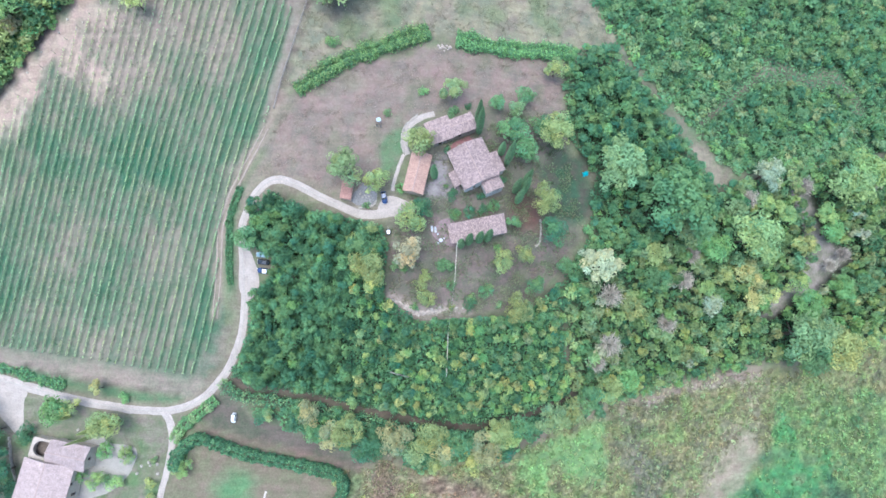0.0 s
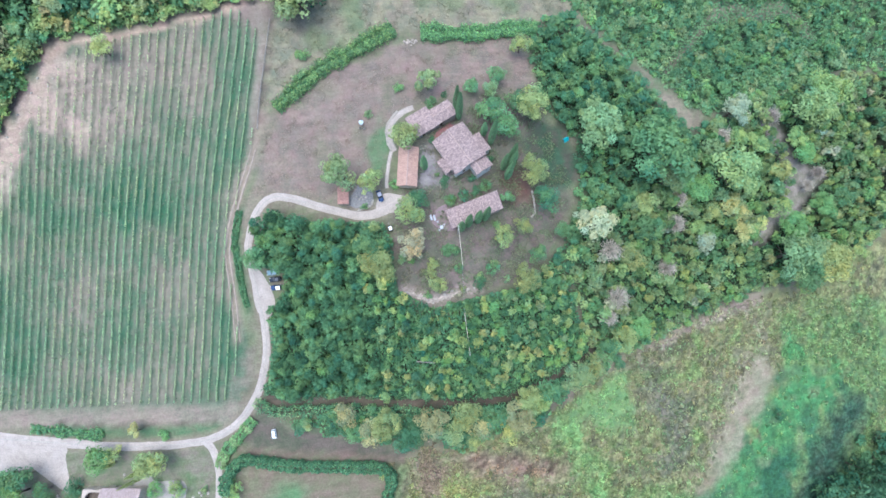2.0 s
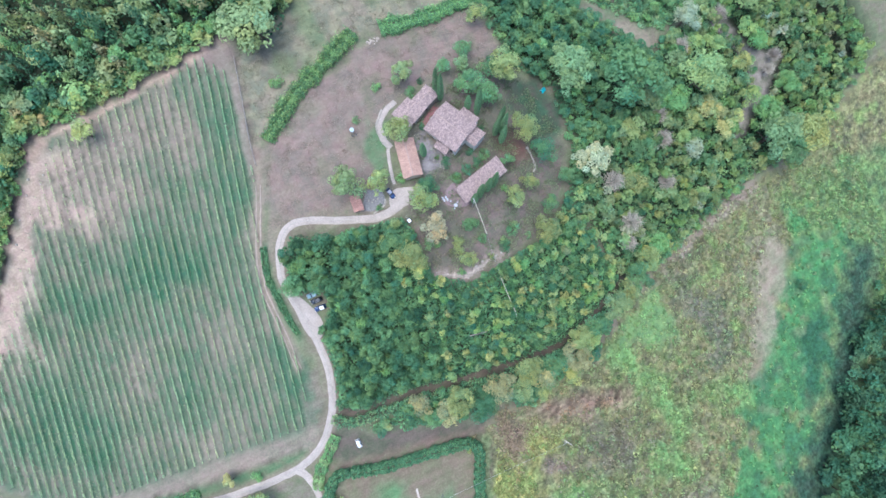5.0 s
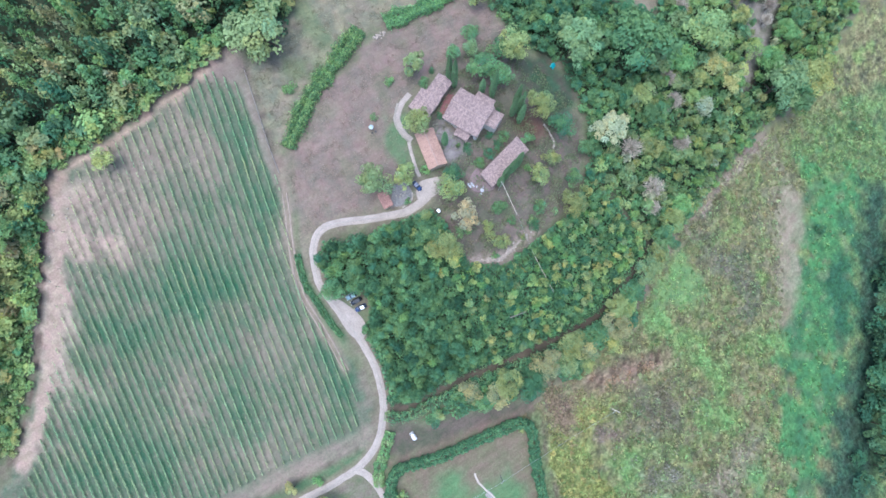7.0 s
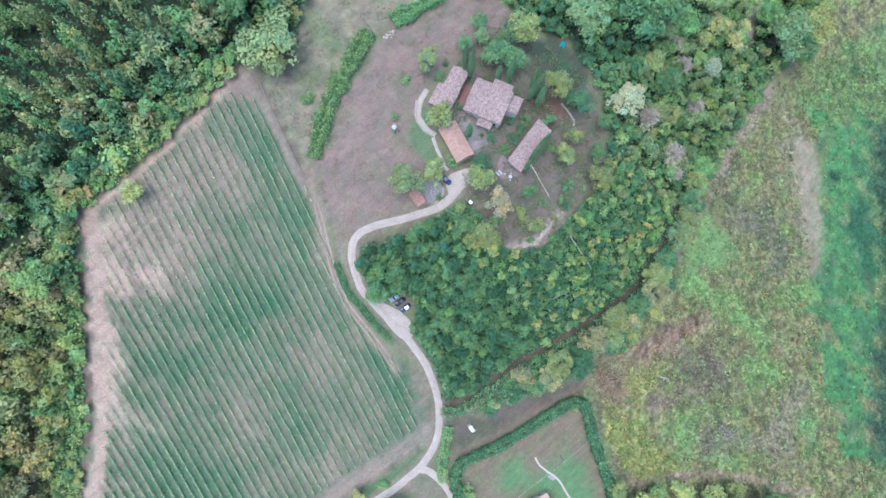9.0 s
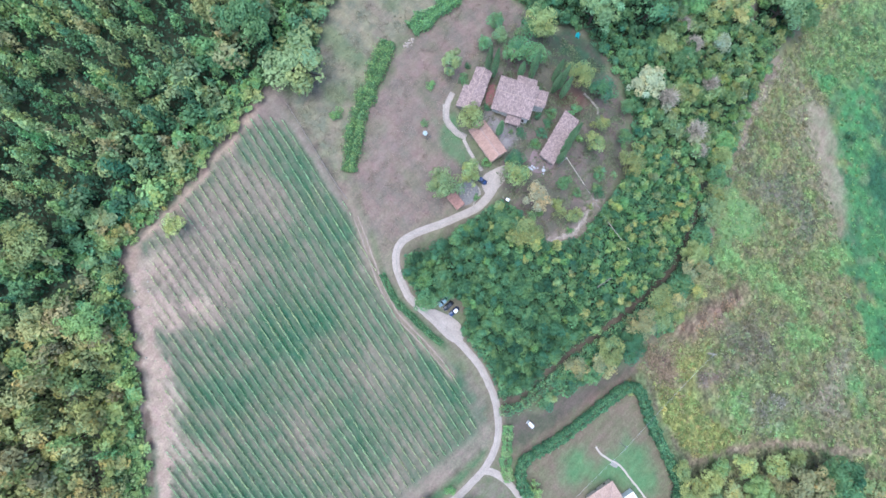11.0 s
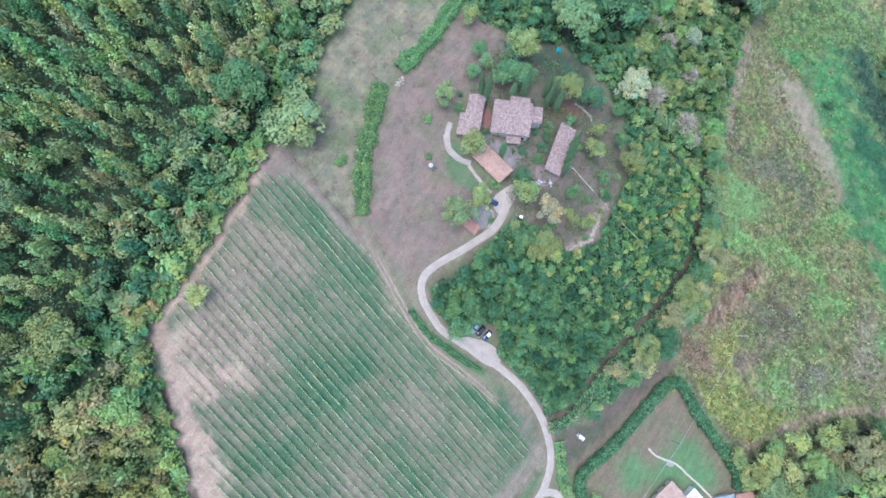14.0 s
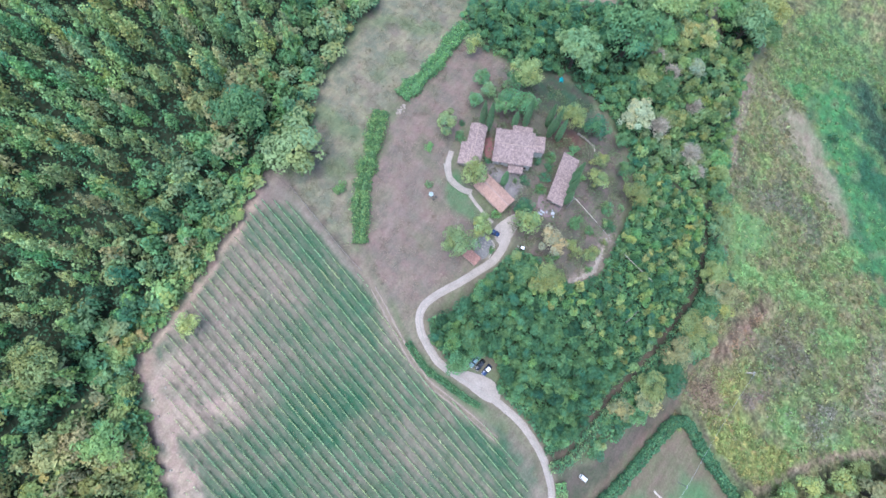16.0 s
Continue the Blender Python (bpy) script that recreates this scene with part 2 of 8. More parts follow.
WOOD_S = [(-64.0, 37.0), (-56.3, 45.1), (-48.9, 38.7), (-35.9, 36.8), (-19.3, 33.2), (-17.5, 26.0), (-19.6, 11.5), (-8.4, 2.6), (12.8, 4.1), (28.9, 5.2), (40.1, 16.1), (47.8, -24.7), (30.1, -28.6), (9.2, -31.8), (-18.4, -28.3), (-43.2, -20.7), (-66.1, -17.7), (-70.7, -13.9), (-65.2, 4.0), (-62.0, 13.3), (-55.2, 17.0), (-55.8, 24.3), (-65.2, 26.1)]
WOOD_STRIP = [(-66.4, -26.4), (-43.4, -25.5), (-16.5, -34.1), (9.3, -37.5), (34.6, -33.6), (64.5, -26.5), (60.0, -32.9), (37.0, -39.1), (21.9, -48.6), (-8.8, -50.0), (-20.6, -44.6), (-41.8, -40.2), (-60.8, -32.2)]
WOOD_E = [(44.1, 98.1), (60.1, 103.1), (69.1, 96.6), (84.3, 77.1), (101.8, 53.7), (118.9, 57.3), (149.6, 64.4), (192.2, 73.0), (226.4, 68.7), (226.7, 12.6), (193.4, -0.8), (174.2, -14.0), (157.3, -13.8), (130.3, -13.5), (94.5, -22.1), (67.0, -27.8), (48.8, -22.6), (41.1, 16.1), (51.2, 32.0), (53.1, 53.5), (42.7, 66.7)]
SCRUB_NE = [(57.6, 122.0), (60.2, 113.4), (69.4, 101.3), (89.8, 82.4), (107.3, 62.9), (119.0, 59.5), (192.4, 75.5), (226.7, 73.7), (236.4, 168.6), (59.4, 140.6)]
FOREST_NW = [(-43.8, 119.0), (-68.2, 116.1), (-103.6, 117.5), (-118.0, 112.6), (-132.1, 96.8), (-149.2, 79.8), (-180.8, 117.2), (-152.0, 147.3), (-50.1, 254.2), (71.7, 142.4), (33.0, 131.0), (22.0, 128.8), (13.8, 127.1), (5.7, 124.8), (-2.8, 123.4), (-10.9, 122.2), (-15.4, 120.7), (-21.4, 115.3), (-26.0, 109.3), (-37.7, 107.6)]
WOOD_SE = [(-60.0, -99.0), (-50.0, -98.5), (-25.0, -120.5), (-1.0, -150.0), (19.3, -175.6), (-15.1, -188.7), (-72.4, -104.3)]
WOOD_FAR_E = [(66.0, -168.0), (84.0, -149.0), (110.0, -131.0), (136.0, -110.0), (157.0, -94.0), (174.0, -87.0), (217.8, -98.0), (174.2, -191.6)]
FOREST_W = [(-159.9, 82.6), (-148.2, 86.2), (-135.8, 98.5), (-125.9, 107.3), (-126.7, 117.4), (-162.6, 116.5)]
HEDGE_LAWN = [(-90.6, -47.3), (-90.0, -43.1), (-86.0, -38.2), (-81.3, -37.0), (-66.5, -42.2), (-48.7, -46.3), (-37.0, -49.4), (-34.2, -53.5), (-35.6, -57.5), (-40.2, -66.2), (-45.0, -78.0), (-50.7, -90.2), (-55.7, -93.0)]
HEDGE_N1 = [(-48.3, 77.1), (-41.9, 81.5), (-32.7, 87.5), (-23.4, 91.4), (-12.2, 96.4), (-4.6, 99.5)]
HEDGE_N2 = [(4.6, 97.4), (13.4, 96.2), (25.0, 95.8), (38.6, 97.2), (47.0, 97.6)]
HEDGE_ROAD = [(-153.5, -12.8), (-143.4, -15.4), (-135.2, -18.0), (-128.5, -19.2)]
GRASS_ROAD = [(-143.4, -14.9), (-135.2, -17.4), (-124.1, -19.7), (-111.6, -21.7), (-100.8, -23.1), (-89.5, -24.2)]
HEDGE_LANE = [(-91.5, -37.8), (-88.5, -33.0), (-83.6, -29.2), (-76.8, -23.5)]
FENCE = [(-45.3, 108.1), (-49.4, 94.2), (-53.5, 80.2), (-55.5, 71.5)]
VERGE = [(-66.4, 46.0), (-70.1, 36.4), (-70.5, 28.9), (-70.9, 21.3), (-70.7, 14.4)]
PATH_W = [(-2.8, 70.4), (-7.6, 68.9), (-11.6, 65.3), (-12.6, 60.3), (-11.5, 56.3)]
PATH_W2 = [(-12.7, 56.3), (-14.6, 52.0), (-16.0, 47.0), (-16.5, 44.4)]
PATIO = [(2.3, 36.1), (3.8, 34.3), (4.6, 30.1), (3.8, 27.4), (0.2, 27.8), (-3.4, 31.0), (-1.3, 34.6)]
CLIFF = [(-16.8, 9.6), (-8.4, 5.2), (1.1, 6.0), (6.9, 6.4)]
LAWNPATH = [(-61.0, -55.5), (-61.9, -58.9), (-61.4, -62.8), (-60.6, -65.8), (-60.4, -68.3), (-61.2, -73.7), (-63.2, -84.7), (-64.7, -89.0)]
CLEARING = [(141.4, 59.9), (150.8, 53.0), (153.5, 45.8), (158.0, 36.6), (167.8, 31.7), (172.1, 28.6), (161.8, 21.9), (155.9, 15.4), (141.2, 9.3), (137.8, 5.7), (129.0, 3.4), (131.0, 9.0), (138.0, 17.0), (146.1, 21.5), (150.5, 30.0), (147.1, 40.2), (140.3, 52.3)]
STONE_PAD = [(-26.0, 46.6), (-21.9, 45.3), (-22.2, 40.5), (-26.6, 39.6), (-30.2, 41.8)]
RED_TERRACE = [(8.6, 63.3), (10.2, 60.3), (3.4, 56.6), (2.4, 59.6)]
VILLA_YARD = [(-122.4, -37.4), (-119.5, -35.9), (-115.6, -36.3), (-114.6, -38.7), (-104.9, -40.6), (-107.3, -48.9), (-114.0, -55.0), (-124.5, -57.5), (-122.5, -48.5)]

RIM = [(-40, 117.5), (-83, 112.5), (-117, 112.2), (-121.5, 110), (-132.5, 96.5), (-145, 82), (-161, 66), (-186, 45), (-192, 50), (-167, 72), (-150, 89), (-138, 103), (-126, 117), (-117, 119.5), (-83, 120), (-50, 124)]

def edge_distance(poly, x, y):
    """Metres inside (+) or outside (-) a closed outline."""
    p = np.array(poly)
    inside, best = np.zeros(x.shape, bool), np.full(x.shape, 1e9)
    for (ax, ay), (bx, by) in zip(p, np.roll(p, -1, 0)):
        dx, dy = bx - ax, by - ay
        s = np.clip(((x - ax) * dx + (y - ay) * dy) / (dx * dx + dy * dy + 1e-9), 0, 1)
        best = np.minimum(best, np.hypot(x - ax - s * dx, y - ay - s * dy))
        cross = (ay > y) != (by > y)
        inside ^= cross & (x < (bx - ax) * (y - ay) / (by - ay + 1e-12) + ax)
    return np.where(inside, best, -best)


def line_distance(line, x, y):
    best = np.full(x.shape, 1e9)
    for (ax, ay), (bx, by) in zip(line, line[1:]):
        dx, dy = bx - ax, by - ay
        s = np.clip(((x - ax) * dx + (y - ay) * dy) / (dx * dx + dy * dy + 1e-9), 0, 1)
        best = np.minimum(best, np.hypot(x - ax - s * dx, y - ay - s * dy))
    return best


def waves(x, y, size, seed):
    """Smooth random values in about -1 to 1, with features of that size in metres."""
    r = np.random.RandomState(seed)
    v = np.zeros(np.shape(x))
    for k in range(9):
        a, w, ph = r.uniform(0, 6.283), r.uniform(0.5, 1.7) * 6.283 / size, r.uniform(0, 6.283)
        v = v + np.sin((x * np.cos(a) + y * np.sin(a)) * w + ph + 0.9 * np.sin((x * np.sin(a) - y * np.cos(a)) * w * 0.7 + k))
    return v / 4.2


def smooth_line(line, step=1.5):
    """A line resampled along a Catmull-Rom curve."""
    p = [np.array(q, float) for q in line]
    p = [2 * p[0] - p[1]] + p + [2 * p[-1] - p[-2]]
    out = []
    for a, b, c, d in zip(p, p[1:], p[2:], p[3:]):
        n = max(2, int(np.linalg.norm(c - b) / step))
        for k in range(n):
            t = k / n
            out.append(0.5 * (2 * b + (c - a) * t + (2 * a - 5 * b + 4 * c - d) * t * t + (3 * b - a - 3 * c + d) * t ** 3))
    out.append(p[-2])
    return np.array(out)


# ---- mesh helpers ----
def mesh_from(name, verts, faces, tone=None, smooth=False):
    """A mesh from arrays: verts (n, 3), faces (m, 3 or 4); tone: (n, 3) colours of the pieces."""
    me = bpy.data.meshes.new(name)
    verts, faces = np.asarray(verts, np.float32), np.asarray(faces, np.int32)
    n, m, k = len(verts), len(faces), faces.shape[1]
    me.vertices.add(n), me.loops.add(m * k), me.polygons.add(m)
    me.vertices.foreach_set("co", verts.ravel())
    me.loops.foreach_set("vertex_index", faces.ravel())
    me.polygons.foreach_set("loop_start", np.arange(m, dtype=np.int32) * k)
    me.polygons.foreach_set("loop_total", np.full(m, k, np.int32))
    me.polygons.foreach_set("use_smooth", np.full(m, smooth, bool))
    if tone is not None:
        at = me.attributes.new("tone", "FLOAT_COLOR", "POINT")
        at.data.foreach_set("color", np.concatenate([tone, np.ones((n, 1))], 1).astype(np.float32).ravel())
    me.update(calc_edges=True)
    return me


def put(name, data, material, parent=None, label="", m=None):
    ob = new(name, data)
    if material is not None and data is not None and not data.materials:
        data.materials.append(material)
    if parent is not None:
        ob.parent = parent
    if m is not None:
        ob.matrix_basis = m
    if label:
        ob["label"] = label
    return ob


def part(name, bm, material, parent, label="", m=None, smooth=False):
    """Links a bmesh as one mesh object under a thing or a part."""
    me = bpy.data.meshes.new(name)
    if smooth:
        for f in bm.faces:
            f.smooth = True
    bm.to_mesh(me)
    bm.free()
    return put(name, me, material, parent, label, m)


def root(name, m, label, category, group="", kind=""):
    ob = new(name)
    ob.empty_display_size = 0.3
    ob.matrix_basis = m
    return tagged(ob, label, category, group, kind)


def box(bm, x0, y0, z0, x1, y1, z1, bevel=0.0):
    geo = bmesh.ops.create_cube(bm, size=1.0, matrix=Matrix.LocRotScale(((x0 + x1) / 2, (y0 + y1) / 2, (z0 + z1) / 2), None, (x1 - x0, y1 - y0, z1 - z0)))
    if bevel:
        edges = {e for v in geo["verts"] for e in v.link_edges}
        bmesh.ops.bevel(bm, geom=list(edges), offset=bevel, segments=2, affect="EDGES")
    return bm


def slab(bm, pts, thick):
    """A plate under the polygon pts (3D points, seen from above counter-clockwise)."""
    top = [bm.verts.new(p) for p in pts]
    low = [bm.verts.new((p[0], p[1], p[2] - thick)) for p in pts]
    bm.faces.new(top)
    bm.faces.new(low[::-1])
    for i in range(len(pts)):
        j = (i + 1) % len(pts)
        bm.faces.new((top[j], top[i], low[i], low[j]))
    return bm


def tube(bm, a, b, r0, r1, sides=7):
    a, b = Vector(a), Vector(b)
    q = (b - a).to_track_quat("Z", "Y")
    bmesh.ops.create_cone(bm, cap_ends=True, segments=sides, radius1=r0, radius2=r1, depth=(b - a).length, matrix=Matrix.LocRotScale((a + b) / 2, q, None))
    return bm


# ---- materials ----
def nodes_of(name):
    mat = bpy.data.materials.new(name)
    mat.use_nodes = True
    nt = mat.node_tree
    return mat, nt.nodes, nt.links, nt.nodes["Principled BSDF"]


def surface(name, colour, other=None, scale=1.0, rough=0.8, bump=0.3, metal=0.0, detail=8.0, pieces=0.0, fine=6.0, spec=0.3):
    """A plain worn surface: two colours mixed by large stains and fine grain, with fine relief."""
    mat, n, l, bsdf = nodes_of(name)
    tc = n.new("ShaderNodeTexCoord")
    big, small = n.new("ShaderNodeTexNoise"), n.new("ShaderNodeTexNoise")
    big.inputs["Scale"].default_value, big.inputs["Detail"].default_value = scale, detail
    small.inputs["Scale"].default_value, small.inputs["Detail"].default_value = scale * fine, 6.0
    ramp = n.new("ShaderNodeMapRange")
    ramp.inputs["From Min"].default_value, ramp.inputs["From Max"].default_value = 0.32, 0.68
    mix = n.new("ShaderNodeMix")
    mix.data_type = "RGBA"
    other = other or tuple(c * 0.65 for c in colour)
    mix.inputs["A"].default_value, mix.inputs["B"].default_value = (*colour, 1), (*other, 1)
    grain = n.new("ShaderNodeMix")
    grain.data_type, grain.blend_type = "RGBA", "OVERLAY"
    grain.inputs["Factor"].default_value = 0.55
    for q in (big, small):
        l.new(tc.outputs["Object"], q.inputs["Vector"])
    l.new(big.outputs["Fac"], ramp.inputs["Value"])
    l.new(ramp.outputs["Result"], mix.inputs["Factor"])
    l.new(mix.outputs["Result"], grain.inputs["A"])
    l.new(small.outputs["Fac"], grain.inputs["B"])
    out = grain.outputs["Result"]
    if pieces:
        geo, hsv, mr = n.new("ShaderNodeNewGeometry"), n.new("ShaderNodeHueSaturation"), n.new("ShaderNodeMapRange")
        mr.inputs["To Min"].default_value, mr.inputs["To Max"].default_value = 1 - pieces, 1 + pieces
        l.new(geo.outputs["Random Per Island"], mr.inputs["Value"])
        l.new(mr.outputs["Result"], hsv.inputs["Value"])
        l.new(out, hsv.inputs["Color"])
        out = hsv.outputs["Color"]
    l.new(out, bsdf.inputs["Base Color"])
    bsdf.inputs["Roughness"].default_value, bsdf.inputs["Metallic"].default_value = rough, metal
    bsdf.inputs["Specular IOR Level"].default_value = spec
    if bump:
        bp = n.new("ShaderNodeBump")
        bp.inputs["Strength"].default_value, bp.inputs["Distance"].default_value = bump, 0.03
        l.new(small.outputs["Fac"], bp.inputs["Height"])
        l.new(bp.outputs["Normal"], bsdf.inputs["Normal"])
    return mat


def toned(name, spread=0.24, hue=0.008, rough=0.75, spec=0.15, sheen=0.0, blotch=0.0):
    """Foliage: the piece's own tone, varied leaf by leaf and plant by plant."""
    mat, n, l, bsdf = nodes_of(name)
    at, geo, info = n.new("ShaderNodeAttribute"), n.new("ShaderNodeNewGeometry"), n.new("ShaderNodeObjectInfo")
    at.attribute_name = "tone"
    val, hue_r, both = n.new("ShaderNodeMapRange"), n.new("ShaderNodeMapRange"), n.new("ShaderNodeMath")
    val.inputs["To Min"].default_value, val.inputs["To Max"].default_value = 1 - spread, 1 + spread
    hue_r.inputs["To Min"].default_value, hue_r.inputs["To Max"].default_value = 0.5 - hue, 0.5 + hue
    per = n.new("ShaderNodeMapRange")
    per.inputs["To Min"].default_value, per.inputs["To Max"].default_value = 0.85, 1.15
    both.operation = "MULTIPLY"
    hsv = n.new("ShaderNodeHueSaturation")
    l.new(geo.outputs["Random Per Island"], val.inputs["Value"])
    l.new(info.outputs["Random"], per.inputs["Value"])
    l.new(info.outputs["Random"], hue_r.inputs["Value"])
    l.new(val.outputs["Result"], both.inputs[0])
    l.new(per.outputs["Result"], both.inputs[1])
    l.new(both.outputs["Value"], hsv.inputs["Value"])
    l.new(hue_r.outputs["Result"], hsv.inputs["Hue"])
    l.new(at.outputs["Color"], hsv.inputs["Color"])
    l.new(hsv.outputs["Color"], bsdf.inputs["Base Color"])
    bsdf.inputs["Roughness"].default_value = rough
    bsdf.inputs["Specular IOR Level"].default_value = spec
    glow, both_ways = n.new("ShaderNodeBsdfTranslucent"), n.new("ShaderNodeMixShader")
    both_ways.inputs["Fac"].default_value = 0.22
    l.new(hsv.outputs["Color"], glow.inputs["Color"])
    l.new(bsdf.outputs["BSDF"], both_ways.inputs[1])
    l.new(glow.outputs["BSDF"], both_ways.inputs[2])
    l.new(both_ways.outputs["Shader"], n["Material Output"].inputs["Surface"])
    return mat


def ground_material():
    """Soil and grass: two tones of each zone in a ragged mixture, with drifts, mowing streaks and grit."""
    mat, n, l, bsdf = nodes_of("soil_and_grass")
    tc = n.new("ShaderNodeTexCoord")
    one, two = n.new("ShaderNodeAttribute"), n.new("ShaderNodeAttribute")
    one.attribute_name, two.attribute_name = "tone", "tone_two"

    def noise(scale, detail, rough, vector=None):
        nz = n.new("ShaderNodeTexNoise")
        nz.inputs["Scale"].default_value, nz.inputs["Detail"].default_value, nz.inputs["Roughness"].default_value = scale, detail, rough
        l.new(vector or tc.outputs["Object"], nz.inputs["Vector"])
        return nz.outputs["Fac"]

    def spread(value, lo, hi, to_lo, to_hi):
        mr = n.new("ShaderNodeMapRange")
        for key, v in (("From Min", lo), ("From Max", hi), ("To Min", to_lo), ("To Max", to_hi)):
            mr.inputs[key].default_value = v
        l.new(value, mr.inputs["Value"])
        return mr.outputs["Result"]

    def scaled(vector, scale):
        mp = n.new("ShaderNodeMapping")
        mp.inputs["Scale"].default_value = scale
        l.new(vector, mp.inputs["Vector"])
        return mp.outputs["Vector"]

    # between the vine rows the two tones lie in long bands, elsewhere in ragged patches
    turn = n.new("ShaderNodeVectorRotate")
    turn.rotation_type = "Z_AXIS"
    turn.inputs["Angle"].default_value = radians(-74.0)
    l.new(tc.outputs["Object"], turn.inputs["Vector"])
    bands = noise(1.0, 7, 0.66, scaled(turn.outputs["Vector"], (0.15, 0.62, 0.1)))
    # the grass stands along the feet of the vines, the mown alleys between them are barer
    across, wave, leaning = n.new("ShaderNodeSeparateXYZ"), n.new("ShaderNodeMath"), n.new("ShaderNodeMath")
    phase = n.new("ShaderNodeMath")
    phase.operation, wave.operation, leaning.operation = "MULTIPLY_ADD", "COSINE", "MULTIPLY_ADD"
    l.new(turn.outputs["Vector"], across.inputs["Vector"])
    l.new(across.outputs["Y"], phase.inputs[0])
    phase.inputs[1].default_value, phase.inputs[2].default_value = 2 * math.pi / 2.864, 2 * math.pi * (2.614 + 0.35) / 2.864
    l.new(phase.outputs["Value"], wave.inputs[0])
    l.new(wave.outputs["Value"], leaning.inputs[0])
    leaning.inputs[1].default_value = 0.055
    l.new(bands, leaning.inputs[2])
    bands = leaning.outputs["Value"]
    pick, mix = n.new("ShaderNodeMix"), n.new("ShaderNodeMix")
    mix.data_type = "RGBA"
    l.new(two.outputs["Alpha"], pick.inputs["Factor"])
    l.new(spread(noise(0.17, 9, 0.66), 0.41, 0.59, 0, 1), pick.inputs["A"])
    l.new(spread(bands, 0.42, 0.58, 0, 1), pick.inputs["B"])
    l.new(pick.outputs["Result"], mix.inputs["Factor"])
    l.new(one.outputs["Color"], mix.inputs["A"])
    l.new(two.outputs["Color"], mix.inputs["B"])
    col = mix.outputs["Result"]
    streaks = noise(1.0, 6, 0.6, scaled(tc.outputs["Object"], (0.09, 0.6, 0.3)))
    grit, tangle = noise(1.6, 6, 0.6), noise(0.7, 7, 0.68)
    rank = one.outputs["Alpha"]
    for value, lo, hi, amount, how in ((noise(0.45, 7, 0.62), 0.33, 0.67, 0.11, None), (streaks, 0.35, 0.65, 0.1, None), (grit, 0.33, 0.67, 0.17, None), (noise(0.26, 6, 0.65), 0.38, 0.62, 0.32, rank), (tangle, 0.38, 0.62, 0.4, rank)):
        hs = n.new("ShaderNodeHueSaturation")
        l.new(spread(value, lo, hi, 1 - amount, 1 + amount * 0.85), hs.inputs["Value"])
        l.new(col, hs.inputs["Color"])
        if how is not None:
            l.new(how, hs.inputs["Fac"])
        col = hs.outputs["Color"]
    hs = n.new("ShaderNodeHueSaturation")
    l.new(spread(noise(0.3, 7, 0.6), 0.3, 0.7, 0.478, 0.525), hs.inputs["Hue"])
    l.new(col, hs.inputs["Color"])
    l.new(hs.outputs["Color"], bsdf.inputs["Base Color"])
    bsdf.inputs["Roughness"].default_value, bsdf.inputs["Specular IOR Level"].default_value = 0.95, 0.1
    bp = n.new("ShaderNodeBump")
    bp.inputs["Distance"].default_value = 0.5
    l.new(spread(rank, 0, 1, 0.18, 0.85), bp.inputs["Strength"])
    l.new(tangle, bp.inputs["Height"])
    l.new(bp.outputs["Normal"], bsdf.inputs["Normal"])
    return mat


MAT_GROUND = ground_material()
MAT_LEAF = toned("leaves", 0.15)
MAT_VINE = toned("vine_leaves", 0.2)
MAT_TWIG = toned("bare_twigs", 0.25, 0.01, 0.9)
MAT_BARK = surface("bark", (0.112, 0.086, 0.0645), (0.0602, 0.0473, 0.0387), 2.0, 0.95, 0.6)
MAT_GRAVEL = surface("pale_gravel", (0.32, 0.272, 0.237), (0.255, 0.216, 0.187), 0.35, 0.95, 0.5, fine=9)
MAT_ROADCROWN = surface("worn_gravel_crown", (0.305, 0.27, 0.236), (0.255, 0.23, 0.195), 0.6, 0.95, 0.5, fine=9)
MAT_CROWN = surface("grassy_gravel", (0.25, 0.225, 0.198), (0.21, 0.192, 0.162), 0.6, 0.95, 0.5, fine=9)
MAT_RUT = surface("bare_rut_soil", (0.27, 0.215, 0.175), (0.205, 0.165, 0.13), 0.5, 0.95, 0.5, fine=7)
MAT_PAVING = surface("stone_paving", (0.26, 0.245, 0.225), (0.195, 0.182, 0.167), 0.8, 0.9, 0.4)
MAT_ROOF = surface("weathered_roof_tiles", (0.335, 0.25, 0.232), (0.232, 0.175, 0.165), 1.1, 0.9, 0.5, pieces=0.32, fine=5)
MAT_ROOF_NEW = surface("orange_roof_tiles", (0.4, 0.258, 0.205), (0.33, 0.215, 0.172), 0.9, 0.9, 0.4, pieces=0.16, fine=5)
MAT_ROOF_RED = surface("faded_red_roof_tiles", (0.35, 0.2, 0.16), (0.27, 0.155, 0.13), 0.8, 0.9, 0.4, pieces=0.2)
MAT_ROOF_SHEET = surface("grey_blue_roof_sheets", (0.27, 0.3, 0.32), (0.21, 0.235, 0.255), 0.9, 0.7, 0.2, fine=4)
MAT_ROOF_MAUVE = surface("mauve_roof_tiles", (0.4, 0.312, 0.288), (0.315, 0.246, 0.23), 0.8, 0.9, 0.4, pieces=0.16, fine=5)
MAT_ROOF_PINK = surface("pale_pink_roof_tiles", (0.47, 0.34, 0.278), (0.37, 0.268, 0.22), 0.8, 0.9, 0.4, pieces=0.16, fine=5)
MAT_RIDGE = surface("ridge_tiles", (0.387, 0.284, 0.249), (0.31, 0.232, 0.206), 1.0, 0.9, 0.4)
MAT_STONE = surface("field_stone_wall", (0.327, 0.292, 0.249), (0.198, 0.172, 0.146), 2.2, 0.95, 0.7, fine=4)
